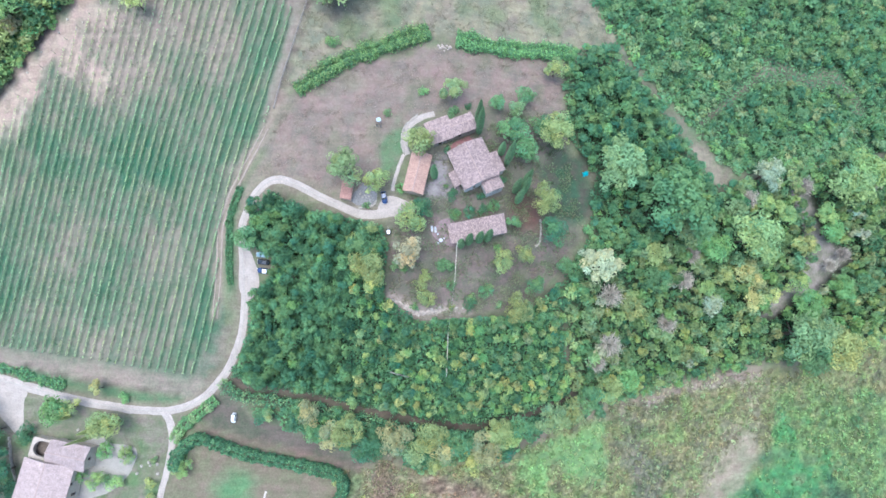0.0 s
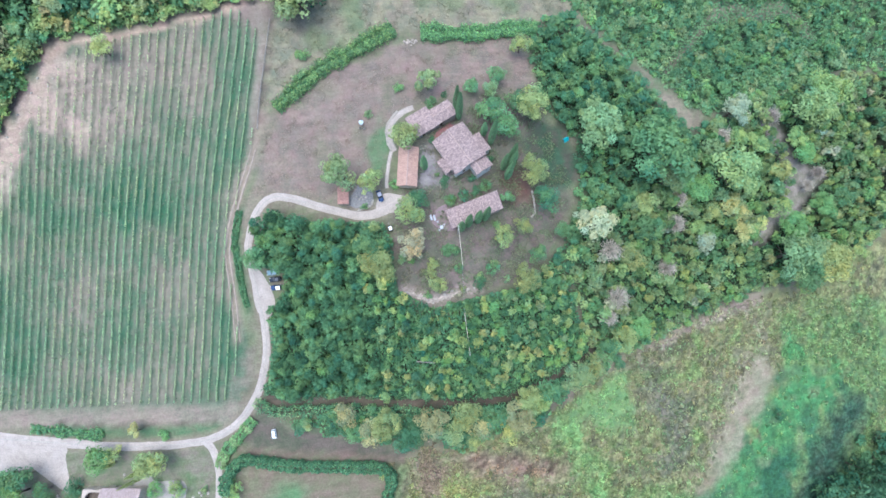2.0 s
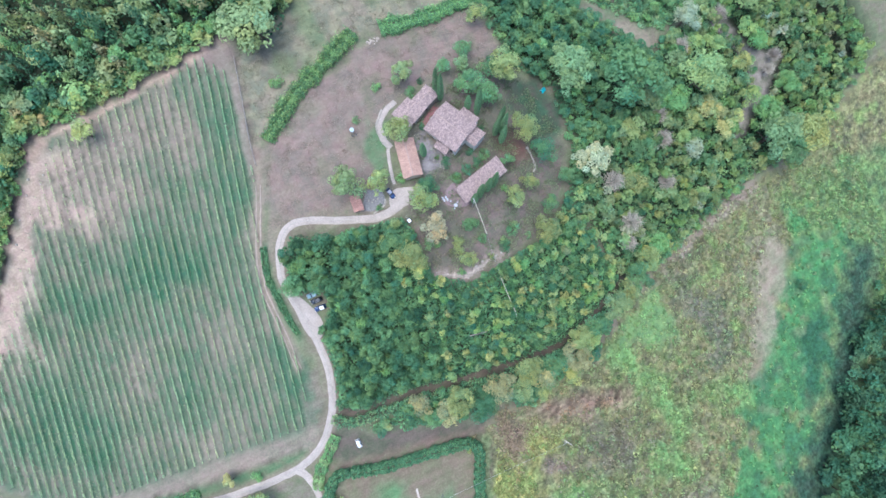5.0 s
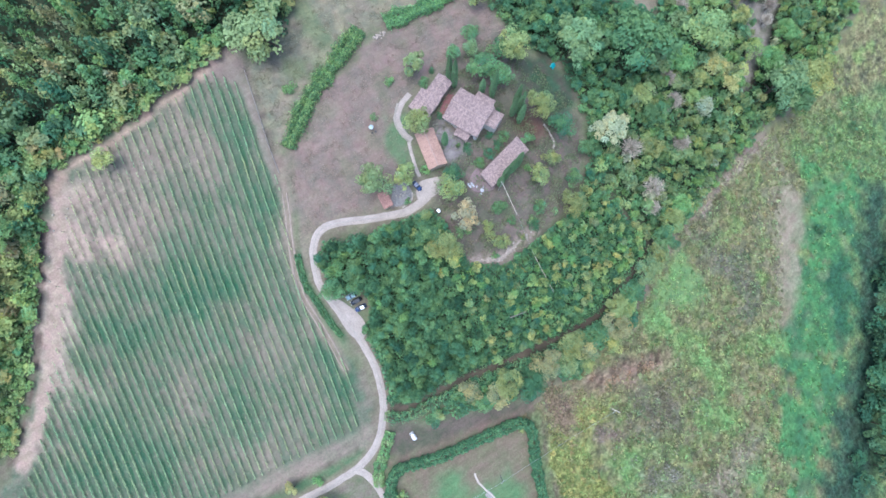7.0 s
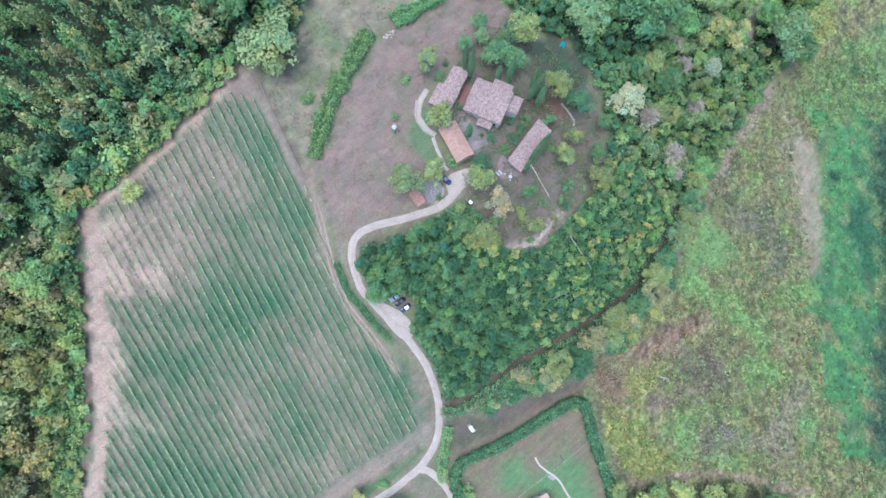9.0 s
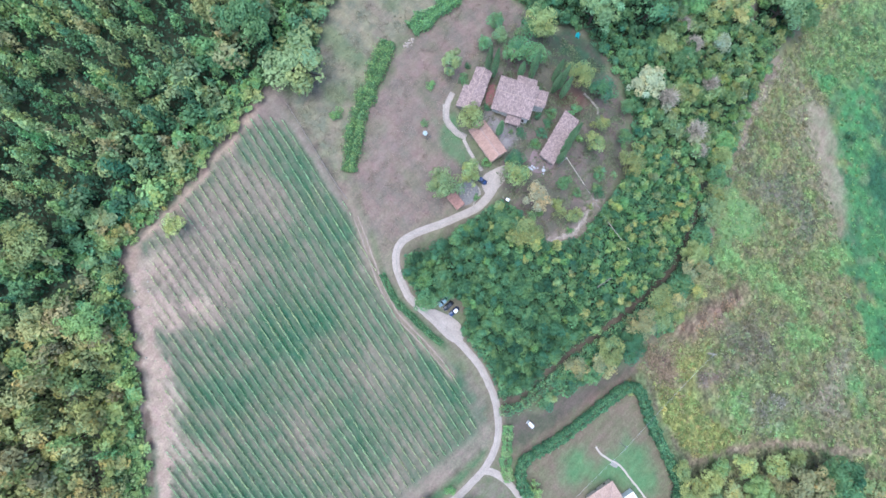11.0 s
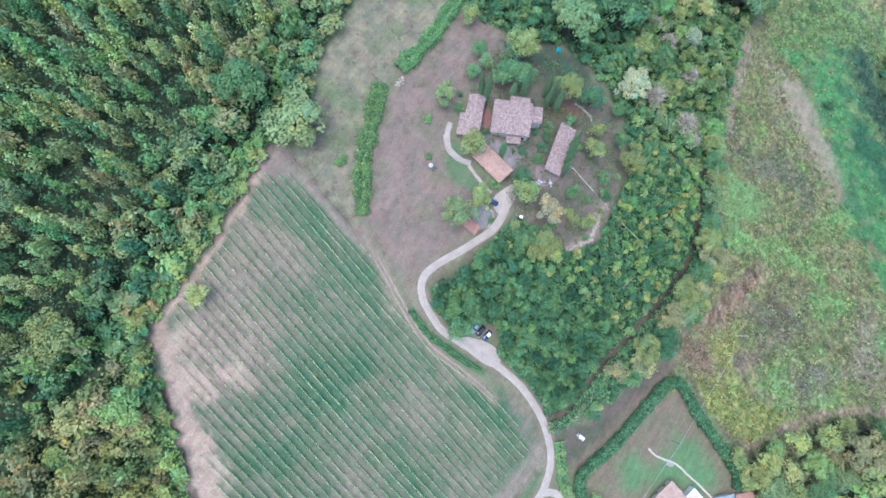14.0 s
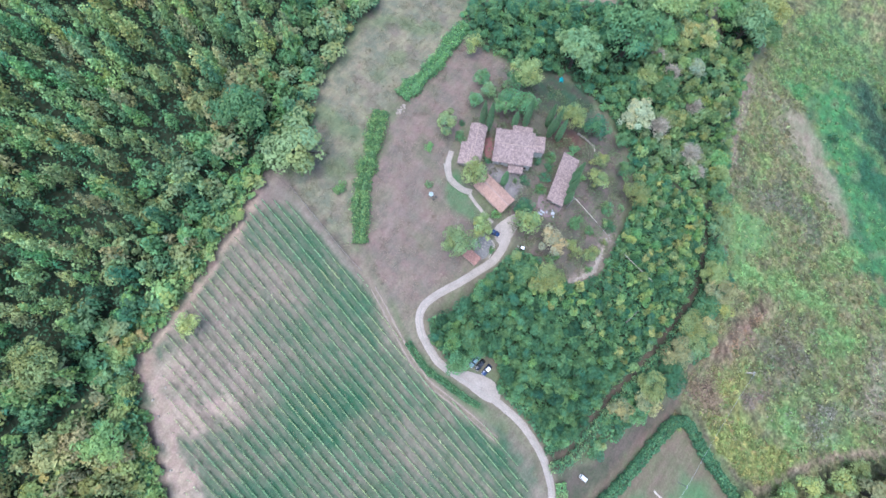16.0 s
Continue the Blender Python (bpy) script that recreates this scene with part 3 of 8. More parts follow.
MAT_LIMEWASH = surface("limewashed_stone", (0.56, 0.54, 0.5), (0.4, 0.37, 0.33), 1.2, 0.95, 0.5, fine=4)
MAT_DEADWOOD = surface("bleached_wood", (0.5, 0.46, 0.4), (0.38, 0.34, 0.3), 2.0, 0.9, 0.4)
MAT_PLASTER = surface("cream_plaster", (0.46, 0.39, 0.31), (0.37, 0.31, 0.245), 0.7, 0.9, 0.2)
MAT_DECK = surface("weathered_cream_screed", (0.33, 0.275, 0.228), (0.265, 0.22, 0.182), 0.8, 0.9, 0.3)
MAT_WHITE = surface("white_paint", (0.671, 0.671, 0.654), (0.568, 0.568, 0.55), 1.5, 0.5, 0.05)
MAT_WOOD = surface("brown_wood", (0.172, 0.103, 0.0602), (0.103, 0.0602, 0.0387), 3.0, 0.7, 0.3)
MAT_GREYWOOD = surface("grey_wood", (0.258, 0.232, 0.206), (0.172, 0.155, 0.138), 3.0, 0.85, 0.3)
MAT_RESIN = surface("pale_grey_resin", (0.34, 0.35, 0.37), (0.28, 0.29, 0.31), 2.0, 0.6, 0.05)
MAT_TYRE = surface("tyre_rubber", (0.03, 0.03, 0.03), (0.02, 0.02, 0.02), 8.0, 0.9, 0.2)
MAT_METAL = surface("grey_metal", (0.45, 0.46, 0.47), (0.35, 0.35, 0.36), 3.0, 0.4, 0.05, 0.8)
MAT_GLASS = surface("dark_glass", (0.03, 0.035, 0.045), (0.02, 0.025, 0.03), 2.0, 0.08, 0.0, spec=0.7)
MAT_BLUE = surface("dark_blue_car_paint", (0.02, 0.04, 0.11), (0.018, 0.035, 0.095), 1.0, 0.25, 0.0, spec=0.6)
MAT_BLACK = surface("black_car_paint", (0.015, 0.017, 0.025), (0.012, 0.014, 0.02), 1.0, 0.25, 0.0, spec=0.6)
MAT_CARWHITE = surface("white_car_paint", (0.645, 0.654, 0.662), (0.585, 0.593, 0.602), 1.0, 0.3, 0.0, spec=0.5)
MAT_TEAL = surface("teal_plastic", (0.03, 0.33, 0.36), (0.03, 0.26, 0.29), 2.0, 0.5, 0.05)
MAT_RUBBLE = surface("grey_rubble_paving", (0.23, 0.215, 0.205), (0.125, 0.118, 0.112), 2.4, 0.95, 0.8, fine=4)
MAT_CLAY = surface("eroded_clay_bank", (0.36, 0.3, 0.255), (0.2, 0.165, 0.135), 0.6, 0.95, 0.8, fine=5)

# ---- ground: one sheet to the horizon ----
ROW_ALONG = np.array((math.cos(radians(74.0)), math.sin(radians(74.0))))
ROW_ACROSS = np.array((ROW_ALONG[1], -ROW_ALONG[0]))
ROW_STEP, ROW_START = 2.864, 2.614

DRY = (0.172, 0.125, 0.104)
MEADOW = (0.2, 0.172, 0.116)
# forest floor, darkened for the shade between the trunks
SHADED_FLOOR = (0.036, 0.045, 0.026)
DITCH = (0.12, 0.09, 0.072)
# dark dug lines along the vineyard and wheel ruts in the weeds
DITCH_NE = [(-46.1, 117.4), (-46.0, 108.7), (-47.2, 99.0), (-50.1, 89.0), (-53.5, 77.9), (-55.0, 71.3)]
DITCH_N = [(-47.4, 116.8), (-57.8, 115.4), (-68.4, 113.6), (-81.3, 112.8), (-91.4, 113.3), (-104.9, 113.2), (-115.7, 112.7), (-121.7, 108.9), (-130.2, 99.1), (-141.6, 85.8), (-153.3, 72.3), (-165.5, 60.3), (-178.7, 49.6), (-190, 42.5)]
RIM_N = [(-48.6, 115.2), (-59.4, 113.4), (-71.4, 111.9), (-84.2, 111.1), (-93.9, 110.5), (-107.4, 110.5), (-115.9, 109.2), (-122.6, 105.0)]
RIM_W = [(-122.6, 105.0), (-131.0, 96.6), (-139.3, 84.0), (-151.9, 71.2), (-164.0, 59.0), (-178.9, 47.2), (-188.4, 41.2)]
RUT = [(-6.2, -55.4), (2.5, -56.6), (12.2, -59.2), (20.0, -61.8), (29.4, -66.5)]
FURROWS = ([(91.5, -90.7), (100.7, -100.8), (106.5, -112.7), (110.4, -124.9)], [(67.4, -110.2), (75.0, -119.9), (81.6, -130.9)], [(32.7, -120.7), (45.1, -119.4), (57.8, -115.8)])
# green grass on the shaded side of the annex, and a side branch of the eastern track
GREENSIDE = [(-15.6, 69.1), (-7.7, 64.3), (-14.6, 56.2), (-16.5, 48.4), (-20.5, 49.8), (-20.7, 57.9)]
EASTBRANCH = [(100.2, 78.9), (113.5, 89.1), (123.5, 97.0), (131.0, 104.5), (144.0, 105.5), (154.0, 101.5), (167.0, 106.0), (178.0, 94.0)]
FIELD_RIM = [(132.1, -16.1), (117.9, -16.4), (102.0, -20.6), (83.2, -24.6), (67.4, -30.1), (51.5, -32.9)]


def sheet_axis(lo, hi, step):
    fine = np.arange(lo, hi + step / 2, step)
    tail, d, p = [], step * 2, 0.0
    while p < 2400:
        p += d
        d *= 1.5
        tail.append(p)
    return np.concatenate([lo - np.array(tail[::-1]), fine, hi + np.array(tail)])


def build_ground():
    xs, ys = sheet_axis(-215, 250, 1.6), sheet_axis(-195, 235, 1.6)
    X, Y = np.meshgrid(xs, ys)
    x, y = X.ravel(), Y.ravel()
    z = ground_z(x, y) + 0.05 * waves(x, y, 5.0, 3)
    tone, two = np.empty((len(x), 3)), np.empty((len(x), 3))
    rank, rows = np.zeros(len(x)), np.zeros(len(x))
    tone[:], two[:] = (0.107, 0.12, 0.067), (0.131, 0.115, 0.0827)
    wob = 1.3 * waves(x, y, 9.0, 11) + 0.6 * waves(x, y, 3.3, 12)

    def lay(colour, weight, second=None):
        w = np.clip(weight, 0, 1)[:, None]
        w = w * w * (3 - 2 * w)
        second = np.asarray(colour) * 0.8 if second is None else np.asarray(second)
        tone[:] = tone * (1 - w) + np.asarray(colour) * w
        two[:] = two * (1 - w) + second * w

    ragged = 5.5 * waves(x, y, 21.0, 13) + 2.5 * waves(x, y, 7.0, 14)

    def zone(poly, colour, soft=2.0, amount=1.0, wild=0.0, second=None, inset=0.0):
        lay(colour, np.clip((edge_distance(poly, x, y) - inset + wob + wild * ragged) / soft + 0.5, 0, 1) * amount, second)

    def strip(line, width, colour, soft=1.2, amount=1.0, second=None, rough=0.25):
        lay(colour, np.clip((width / 2 - line_distance(line, x, y) + rough * wob) / soft + 0.5, 0, 1) * amount, second)

    def patches(poly, colour, size, seed, level=0.2, amount=1.0, soft=3.0, second=None, crisp=2.2):
        lay(colour, np.clip(edge_distance(poly, x, y) / soft + 0.5, 0, 1) * np.clip((waves(x, y, size, seed) - level) * crisp, 0, 1) * amount, second)

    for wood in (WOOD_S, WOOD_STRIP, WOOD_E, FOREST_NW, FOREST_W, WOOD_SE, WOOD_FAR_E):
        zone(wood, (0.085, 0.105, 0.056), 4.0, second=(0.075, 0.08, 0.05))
        # away from the rim the crowns' shade is in the ground tone
        zone(wood, SHADED_FLOOR, 5.0, inset=4.5)
    zone(RIM, (0.1, 0.125, 0.066), 4.0, second=(0.075, 0.085, 0.05))
    zone(CLEARING, (0.235, 0.2, 0.178), 5.0, 0.9, second=(0.15, 0.145, 0.105))
    zone(SCRUB_NE, (0.0679, 0.1, 0.0515), 4.0)
    for plan in (VALLEY, VALLEY_FAR):
        zone(plan, (0.162, 0.168, 0.072), 4.0, second=(0.108, 0.102, 0.06))
        patches(plan, (0.148, 0.19, 0.066), 15, 41, 0.1, 0.85, 3.0, (0.1, 0.13, 0.052))
        patches(plan, (0.118, 0.112, 0.066), 8, 49, 0.3, 0.8, 3.0, (0.066, 0.072, 0.042), 5.0)
        patches(plan, (0.178, 0.155, 0.078), 11, 43, 0.1, 0.8, 3.0, (0.115, 0.115, 0.056))
        patches(plan, (0.175, 0.145, 0.085), 34, 45, 0.25, 0.55, 3.0, (0.13, 0.135, 0.062))
        rank[:] = np.maximum(rank, np.clip(edge_distance(plan, x, y) / 4, 0, 1))
    for plan in (LUSH_B, LUSH_C, PALESTRIP):
        rank *= 1 - 0.7 * np.clip(edge_distance(plan, x, y) / 6 + 0.5, 0, 1)
    rank *= 1 - 0.45 * np.clip(edge_distance(LUSH_A, x, y) / 10 + 0.5, 0, 1)
    for plan in BRUSHES:
        zone(plan, (0.12, 0.108, 0.085), 9.0, 0.7, 0.8, second=(0.075, 0.085, 0.055))
    zone(TANHALO, (0.19, 0.155, 0.115), 12.0, 0.7, 0.9, second=(0.155, 0.15, 0.09))
    # wide dark gradient before the far trees: shade put into the grass tones
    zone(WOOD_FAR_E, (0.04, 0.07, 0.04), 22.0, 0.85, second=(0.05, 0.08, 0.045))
    zone(EASTGREEN, (0.122, 0.182, 0.064), 12.0, 0.85, 1.0, second=(0.07, 0.112, 0.05))
    patches(EASTGREEN, (0.15, 0.155, 0.075), 14, 60, 0.3, 0.6, 4.0, (0.1, 0.12, 0.06))
    zone(LUSH_A, (0.07, 0.168, 0.06), 8.0, 0.92, 2.2, second=(0.052, 0.122, 0.048))
    patches(LUSH_A, (0.045, 0.112, 0.052), 26, 58, 0.1, 0.6, 5.0, (0.036, 0.085, 0.042))
    # margin grass deepened further for the same shade
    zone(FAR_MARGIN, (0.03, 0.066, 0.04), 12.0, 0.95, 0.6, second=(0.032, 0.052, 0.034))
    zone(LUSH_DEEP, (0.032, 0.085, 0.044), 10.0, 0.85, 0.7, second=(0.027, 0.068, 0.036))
    patches(LUSH_A, (0.125, 0.165, 0.08), 12, 59, 0.45, 0.6, 5.0, (0.1, 0.12, 0.07))
    zone(LUSH_B, (0.14, 0.215, 0.08), 7.0, 0.9, 1.0, second=(0.108, 0.17, 0.07))
    zone(LUSH_C, (0.112, 0.21, 0.078), 8.0, 0.9, 0.5, second=(0.09, 0.165, 0.066))
    for plan in MOSSES:
        zone(plan, (0.132, 0.215, 0.074), 7.0, 0.85, 0.7, second=(0.11, 0.16, 0.06))
    zone(BRAMBLE, (0.145, 0.122, 0.09), 10.0, 0.6, 1.0, second=(0.085, 0.088, 0.062))
    zone(GREYTWIGS, (0.17, 0.16, 0.12), 9.0, 0.55, 1.0, second=(0.115, 0.125, 0.08))
    zone(BARE_SOUTH, (0.185, 0.15, 0.115), 10.0, 0.75, 0.9, second=(0.15, 0.14, 0.09))
    zone(RUST_B, (0.165, 0.115, 0.095), 7.0, 0.75, 1.0, second=(0.12, 0.1, 0.07))
    zone(RUST_A, (0.205, 0.142, 0.1), 6.0, 0.9, 0.6, second=(0.15, 0.115, 0.08))
    zone(RUST_C, (0.17, 0.12, 0.1), 6.0, 0.8, 1.0, second=(0.12, 0.11, 0.075))
    zone(YELLOWWEED, (0.19, 0.2, 0.068), 6.0, 0.9, 1.0, second=(0.14, 0.165, 0.06))
    zone(YELLOWWEED_N, (0.21, 0.2, 0.064), 6.0, 0.8, 1.0, second=(0.15, 0.16, 0.06))
    strip(HEDGE_VERGE, 5.0, (0.14, 0.155, 0.08), 2.0, 0.9, second=(0.105, 0.135, 0.062), rough=0.6)
    strip(VERGE_RUT, 1.0, (0.1, 0.085, 0.06), 1.0, 0.85, rough=0.4)
    zone(PALESTRIP, (0.232, 0.182, 0.138), 7.0, 0.65, 0.9, second=(0.19, 0.158, 0.11))
    zone(PALETRACK, (0.225, 0.175, 0.14), 3.0, 0.85)
    strip(STRIP_BANK, 4.5, (0.15, 0.118, 0.092), 3.0, 0.85, second=(0.1, 0.085, 0.062), rough=1.0)
    strip(FIELD_RIM, 5.0, (0.217, 0.165, 0.126), 5.0, 0.75, second=(0.142, 0.125, 0.0827), rough=1.0)
    strip(RUT, 4.0, (0.2, 0.148, 0.1), 4.0, 0.6, second=(0.165, 0.13, 0.085), rough=1.2)
    for off in (-1.5, 1.5):
        strip([(a, b + off) for a, b in RUT], 1.1, (0.105, 0.07, 0.05), 0.9, 0.95)
    for line in FURROWS:
        strip(line, 0.8, (0.0601, 0.082, 0.0515), 1.2, 0.7)
    zone(NMEADOW, MEADOW, 3.0, second=(0.132, 0.132, 0.094))
    zone(NMEADOW_FAR, MEADOW, 4.0, second=(0.132, 0.132, 0.094))
    patches(NMEADOW_FAR, (0.116, 0.15, 0.0742), 20, 51, 0.1, 0.6)
    patches(NMEADOW, (0.16, 0.158, 0.095), 16, 52, 0.3, 0.3)
    patches(NMEADOW, (0.172, 0.14, 0.111), 12, 57, 0.3, 0.6)
    zone(DRYLAWN, DRY, 2.5, second=(0.138, 0.116, 0.094))
    patches(DRYLAWN, (0.135, 0.127, 0.085), 14, 53, 0.25, 0.6)
    patches(DRYLAWN, (0.198, 0.156, 0.12), 9, 54, 0.45, 0.5)
    for d in (3.5, 6.0, 9.5, 13.0, 17.5):
        strip([(a + 0.45 * d, b - 0.9 * d) for a, b in HEDGE_N1], 0.9, (0.215, 0.165, 0.138), 1.6, 0.4, rough=0.6)
    # garden soil, its tones lowered for the shade lying over it
    zone(GARDEN, (0.135, 0.102, 0.09), 3.0, second=(0.088, 0.086, 0.062))
    patches(GARDEN, (0.0921, 0.128, 0.06), 11, 55, 0.25, 0.5, second=(0.142, 0.125, 0.0879))
    zone(GREENSIDE, (0.072, 0.135, 0.062), 3.0, 0.8, second=(0.1, 0.125, 0.07))
    strip(CLIFF, 5.0, (0.27, 0.215, 0.188), 3.0, 0.9, second=(0.175, 0.142, 0.115), rough=1.2)
    zone(STONE_PAD, (0.278, 0.235, 0.2), 1.5)
    zone(COURT, (0.2, 0.175, 0.17), 1.5)
    # dark green lawn, deepened further for the shade of the trees around it
    zone(EASTLAWN, (0.038, 0.072, 0.04), 5.0, 0.95, second=(0.06, 0.058, 0.044))
    zone(REDBED, (0.11, 0.064, 0.048), 5.0, 0.9, second=(0.075, 0.055, 0.042))
    zone(VILLAGARDEN, (0.15, 0.128, 0.1), 2.0, second=(0.108, 0.122, 0.07))
    patches(VILLAGARDEN, (0.085, 0.13, 0.055), 12, 56, 0.2, 0.8)
    zone(DIRTSTRIP, (0.098, 0.08, 0.066), 2.5, second=(0.068, 0.073, 0.048))
    zone(LAWN, (0.142, 0.113, 0.082), 2.0, second=(0.118, 0.112, 0.07))
    zone(LAWNGREEN, (0.0727, 0.165, 0.068), 7.0, 0.7, second=(0.0825, 0.15, 0.067))

    # vineyard: grass and bare soil in alternation, strong and dry parts, sand along the western rim
    zone(FIELD, (0.126, 0.12, 0.089), 1.5, second=(0.07, 0.106, 0.064))
    rows[:] = np.clip(edge_distance(ROWS, x, y) / 6.0 + 0.5, 0, 1)
    patches(FIELD, (0.172, 0.142, 0.11), 17, 62, 0.15, 0.5, 3.0, (0.118, 0.118, 0.085))
    patches(FIELD, (0.1, 0.112, 0.074), 15, 61, 0.15, 0.6, 3.0, (0.06, 0.1, 0.056))
    for plan, amount in zip(VINE_GREEN, (1.0, 0.8, 0.8, 0.65, 0.75, 0.75)):
        zone(plan, (0.075, 0.105, 0.066), 12.0, amount, 0.8, second=(0.032, 0.085, 0.044))
    for plan, amount in zip(VINE_DRY, (0.85, 0.85, 0.6, 0.4, 0.7, 0.5)):
        zone(plan, (0.2, 0.158, 0.126), 13.0, amount, 1.0, second=(0.138, 0.122, 0.092))
    zone(VINE_SAND, (0.305, 0.232, 0.186), 7.0, 0.85, 0.8, second=(0.262, 0.2, 0.155))
    zone(SAND_SPOT, (0.29, 0.225, 0.175), 8.0, 0.65, 0.8, second=(0.2, 0.168, 0.12))
    for line in DUG_SOIL:
        strip(line, 1.3, (0.12, 0.098, 0.08), 1.0, 0.85, rough=0.5)
    zone(PALE_EDGE[2:13], (0.3, 0.24, 0.19), 10.0, 0.6, 0.6, second=(0.22, 0.18, 0.138))
    strip(RIM_N, 2.8, (0.316, 0.228, 0.172), 1.8, 0.95, second=(0.251, 0.185, 0.14), rough=0.6)
    strip([(a + 1.8, b - 1.4) for a, b in RIM_W], 5.2, (0.31, 0.232, 0.186), 2.6, 0.95, second=(0.255, 0.19, 0.148), rough=1.1)
    strip(DITCH_N, 1.5, DITCH, 1.1, 0.95, rough=0.5)
    strip([(a, b + 1.8) for a, b in FIELD[9:14]], 7.0, (0.198, 0.155, 0.126), 4.0, 0.85, second=(0.16, 0.138, 0.105))
    strip(FIELD[14:], 4.0, (0.175, 0.14, 0.112), 3.0, 0.7, second=(0.135, 0.122, 0.09))
    strip(FIELD[15:20], 3.0, (0.121, 0.145, 0.0721), 2.0, 0.6)
    for off in (-0.9, 0.9):
        strip([(a + off, b) for a, b in DITCH_NE], 0.8, (0.095, 0.078, 0.062), 0.9, 0.9)
    zone(VINE_HEAD, (0.19, 0.145, 0.122), 4.0, 0.8, 0.3, second=(0.15, 0.12, 0.1))
    strip([(a - 2.6, b - 0.6) for a, b in DITCH_NE], 2.2, (0.205, 0.162, 0.135), 1.8, 0.7, second=(0.16, 0.135, 0.11))
    strip(VERGE, 3.0, (0.052, 0.1, 0.046), 1.5)
    strip(GRASS_ROAD, 3.2, (0.07, 0.118, 0.058), 1.5, 0.9, second=(0.09, 0.112, 0.062), rough=0.5)
    strip([(a, b + 2.4) for a, b in GRASS_ROAD], 0.7, (0.085, 0.075, 0.055), 0.8, 0.8)
    strip(TRACK, 3.4, (0.212, 0.165, 0.126), 2.0, 0.7)
    # path and borders: brown soil with the wood's shade in its tones
    strip(WOODPATH, 8.0, SHADED_FLOOR, 3.0)
    strip(WOODPATH, 2.8, (0.1, 0.076, 0.058), 1.4, second=(0.072, 0.058, 0.042))
    strip(EASTTRACK, 1.8, (0.13, 0.115, 0.085), 1.4, second=(0.095, 0.1, 0.062), rough=0.8)
    strip(EASTBRANCH, 2.2, (0.13, 0.112, 0.082), 1.6)
    strip(EASTBRANCH[3:], 8.0, (0.165, 0.14, 0.1), 5.0, 0.8, second=(0.12, 0.125, 0.08), rough=1.4)
    strip(EASTTRACK[-2:], 5.5, (0.195, 0.162, 0.118), 4.0, rough=1.2)
    strip(SOUTHTRACK, 2.4, (0.235, 0.178, 0.122), 1.6, second=(0.19, 0.15, 0.1), rough=0.6)
    strip(HEDGETRACK, 2.2, (0.142, 0.1, 0.082), 1.6, 0.85, second=(0.11, 0.085, 0.066), rough=0.5)
    strip(ROAD, 5.2, (0.182, 0.15, 0.111), 1.6, 0.7)

    n, m = len(xs), len(ys)
    k = (np.arange(m - 1)[:, None] * n + np.arange(n - 1)[None]).ravel()
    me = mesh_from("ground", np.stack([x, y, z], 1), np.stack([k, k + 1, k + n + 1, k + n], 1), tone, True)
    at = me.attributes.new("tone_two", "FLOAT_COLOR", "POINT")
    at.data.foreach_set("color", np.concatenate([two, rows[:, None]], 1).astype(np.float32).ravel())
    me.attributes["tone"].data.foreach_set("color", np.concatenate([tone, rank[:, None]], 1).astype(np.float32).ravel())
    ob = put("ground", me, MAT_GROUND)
    tagged(ob, "rolling hillside of dry grass, vineyard soil and green valley meadow", "ground", kind="structure")
    return xs, ys, (0.5 * (tone + two)).reshape(m, n, 3)


TONE_X, TONE_Y, TONE_MAP = build_ground()


def tone_at(x, y):
    """The ground's own tone at places x, y."""
    i = np.clip(np.searchsorted(TONE_X, x), 0, len(TONE_X) - 1)
    j = np.clip(np.searchsorted(TONE_Y, y), 0, len(TONE_Y) - 1)
    return TONE_MAP[j, i]


def ribbon(name, line, widths, material, label, lift=0.1, kind="structure", category="road", step=1.2, parent=None):
    """A gravel or paved strip that follows the ground, slightly crowned, with an uneven rim."""
    p = smooth_line(line, step)
    d = np.gradient(p, axis=0)
    d /= np.linalg.norm(d, axis=1)[:, None] + 1e-9
    nrm = np.stack([-d[:, 1], d[:, 0]], 1)
    w = np.interp(np.linspace(0, 1, len(p)), np.linspace(0, 1, len(widths)), widths) / 2
    rim = 0.04 * np.sin(np.arange(len(p)) * 1.7) + 0.07 * np.sin(np.arange(len(p)) * 0.61 + 1)
    cols = []
    for s, up in ((-1.12, -0.12), (-0.95, 0.0), (-0.5, 0.03), (0.0, 0.05), (0.5, 0.03), (0.95, 0.0), (1.12, -0.12)):
        q = p + nrm * (s * (w + (rim if s < 0 else -rim) * (abs(s) > 0.9)))[:, None]
        cols.append(np.stack([q[:, 0], q[:, 1], ground_z(q[:, 0], q[:, 1]) + lift + up], 1))
    v = np.stack(cols, 1)
    n, c = v.shape[:2]
    k = (np.arange(n - 1)[:, None] * c + np.arange(c - 1)[None]).ravel()
    me = mesh_from(name, v.reshape(-1, 3), np.stack([k, k + c, k + c + 1, k + 1][::-1], 1), None, True)
    ob = put(name, me, material, parent)
    return tagged(ob, label, category, kind=kind)


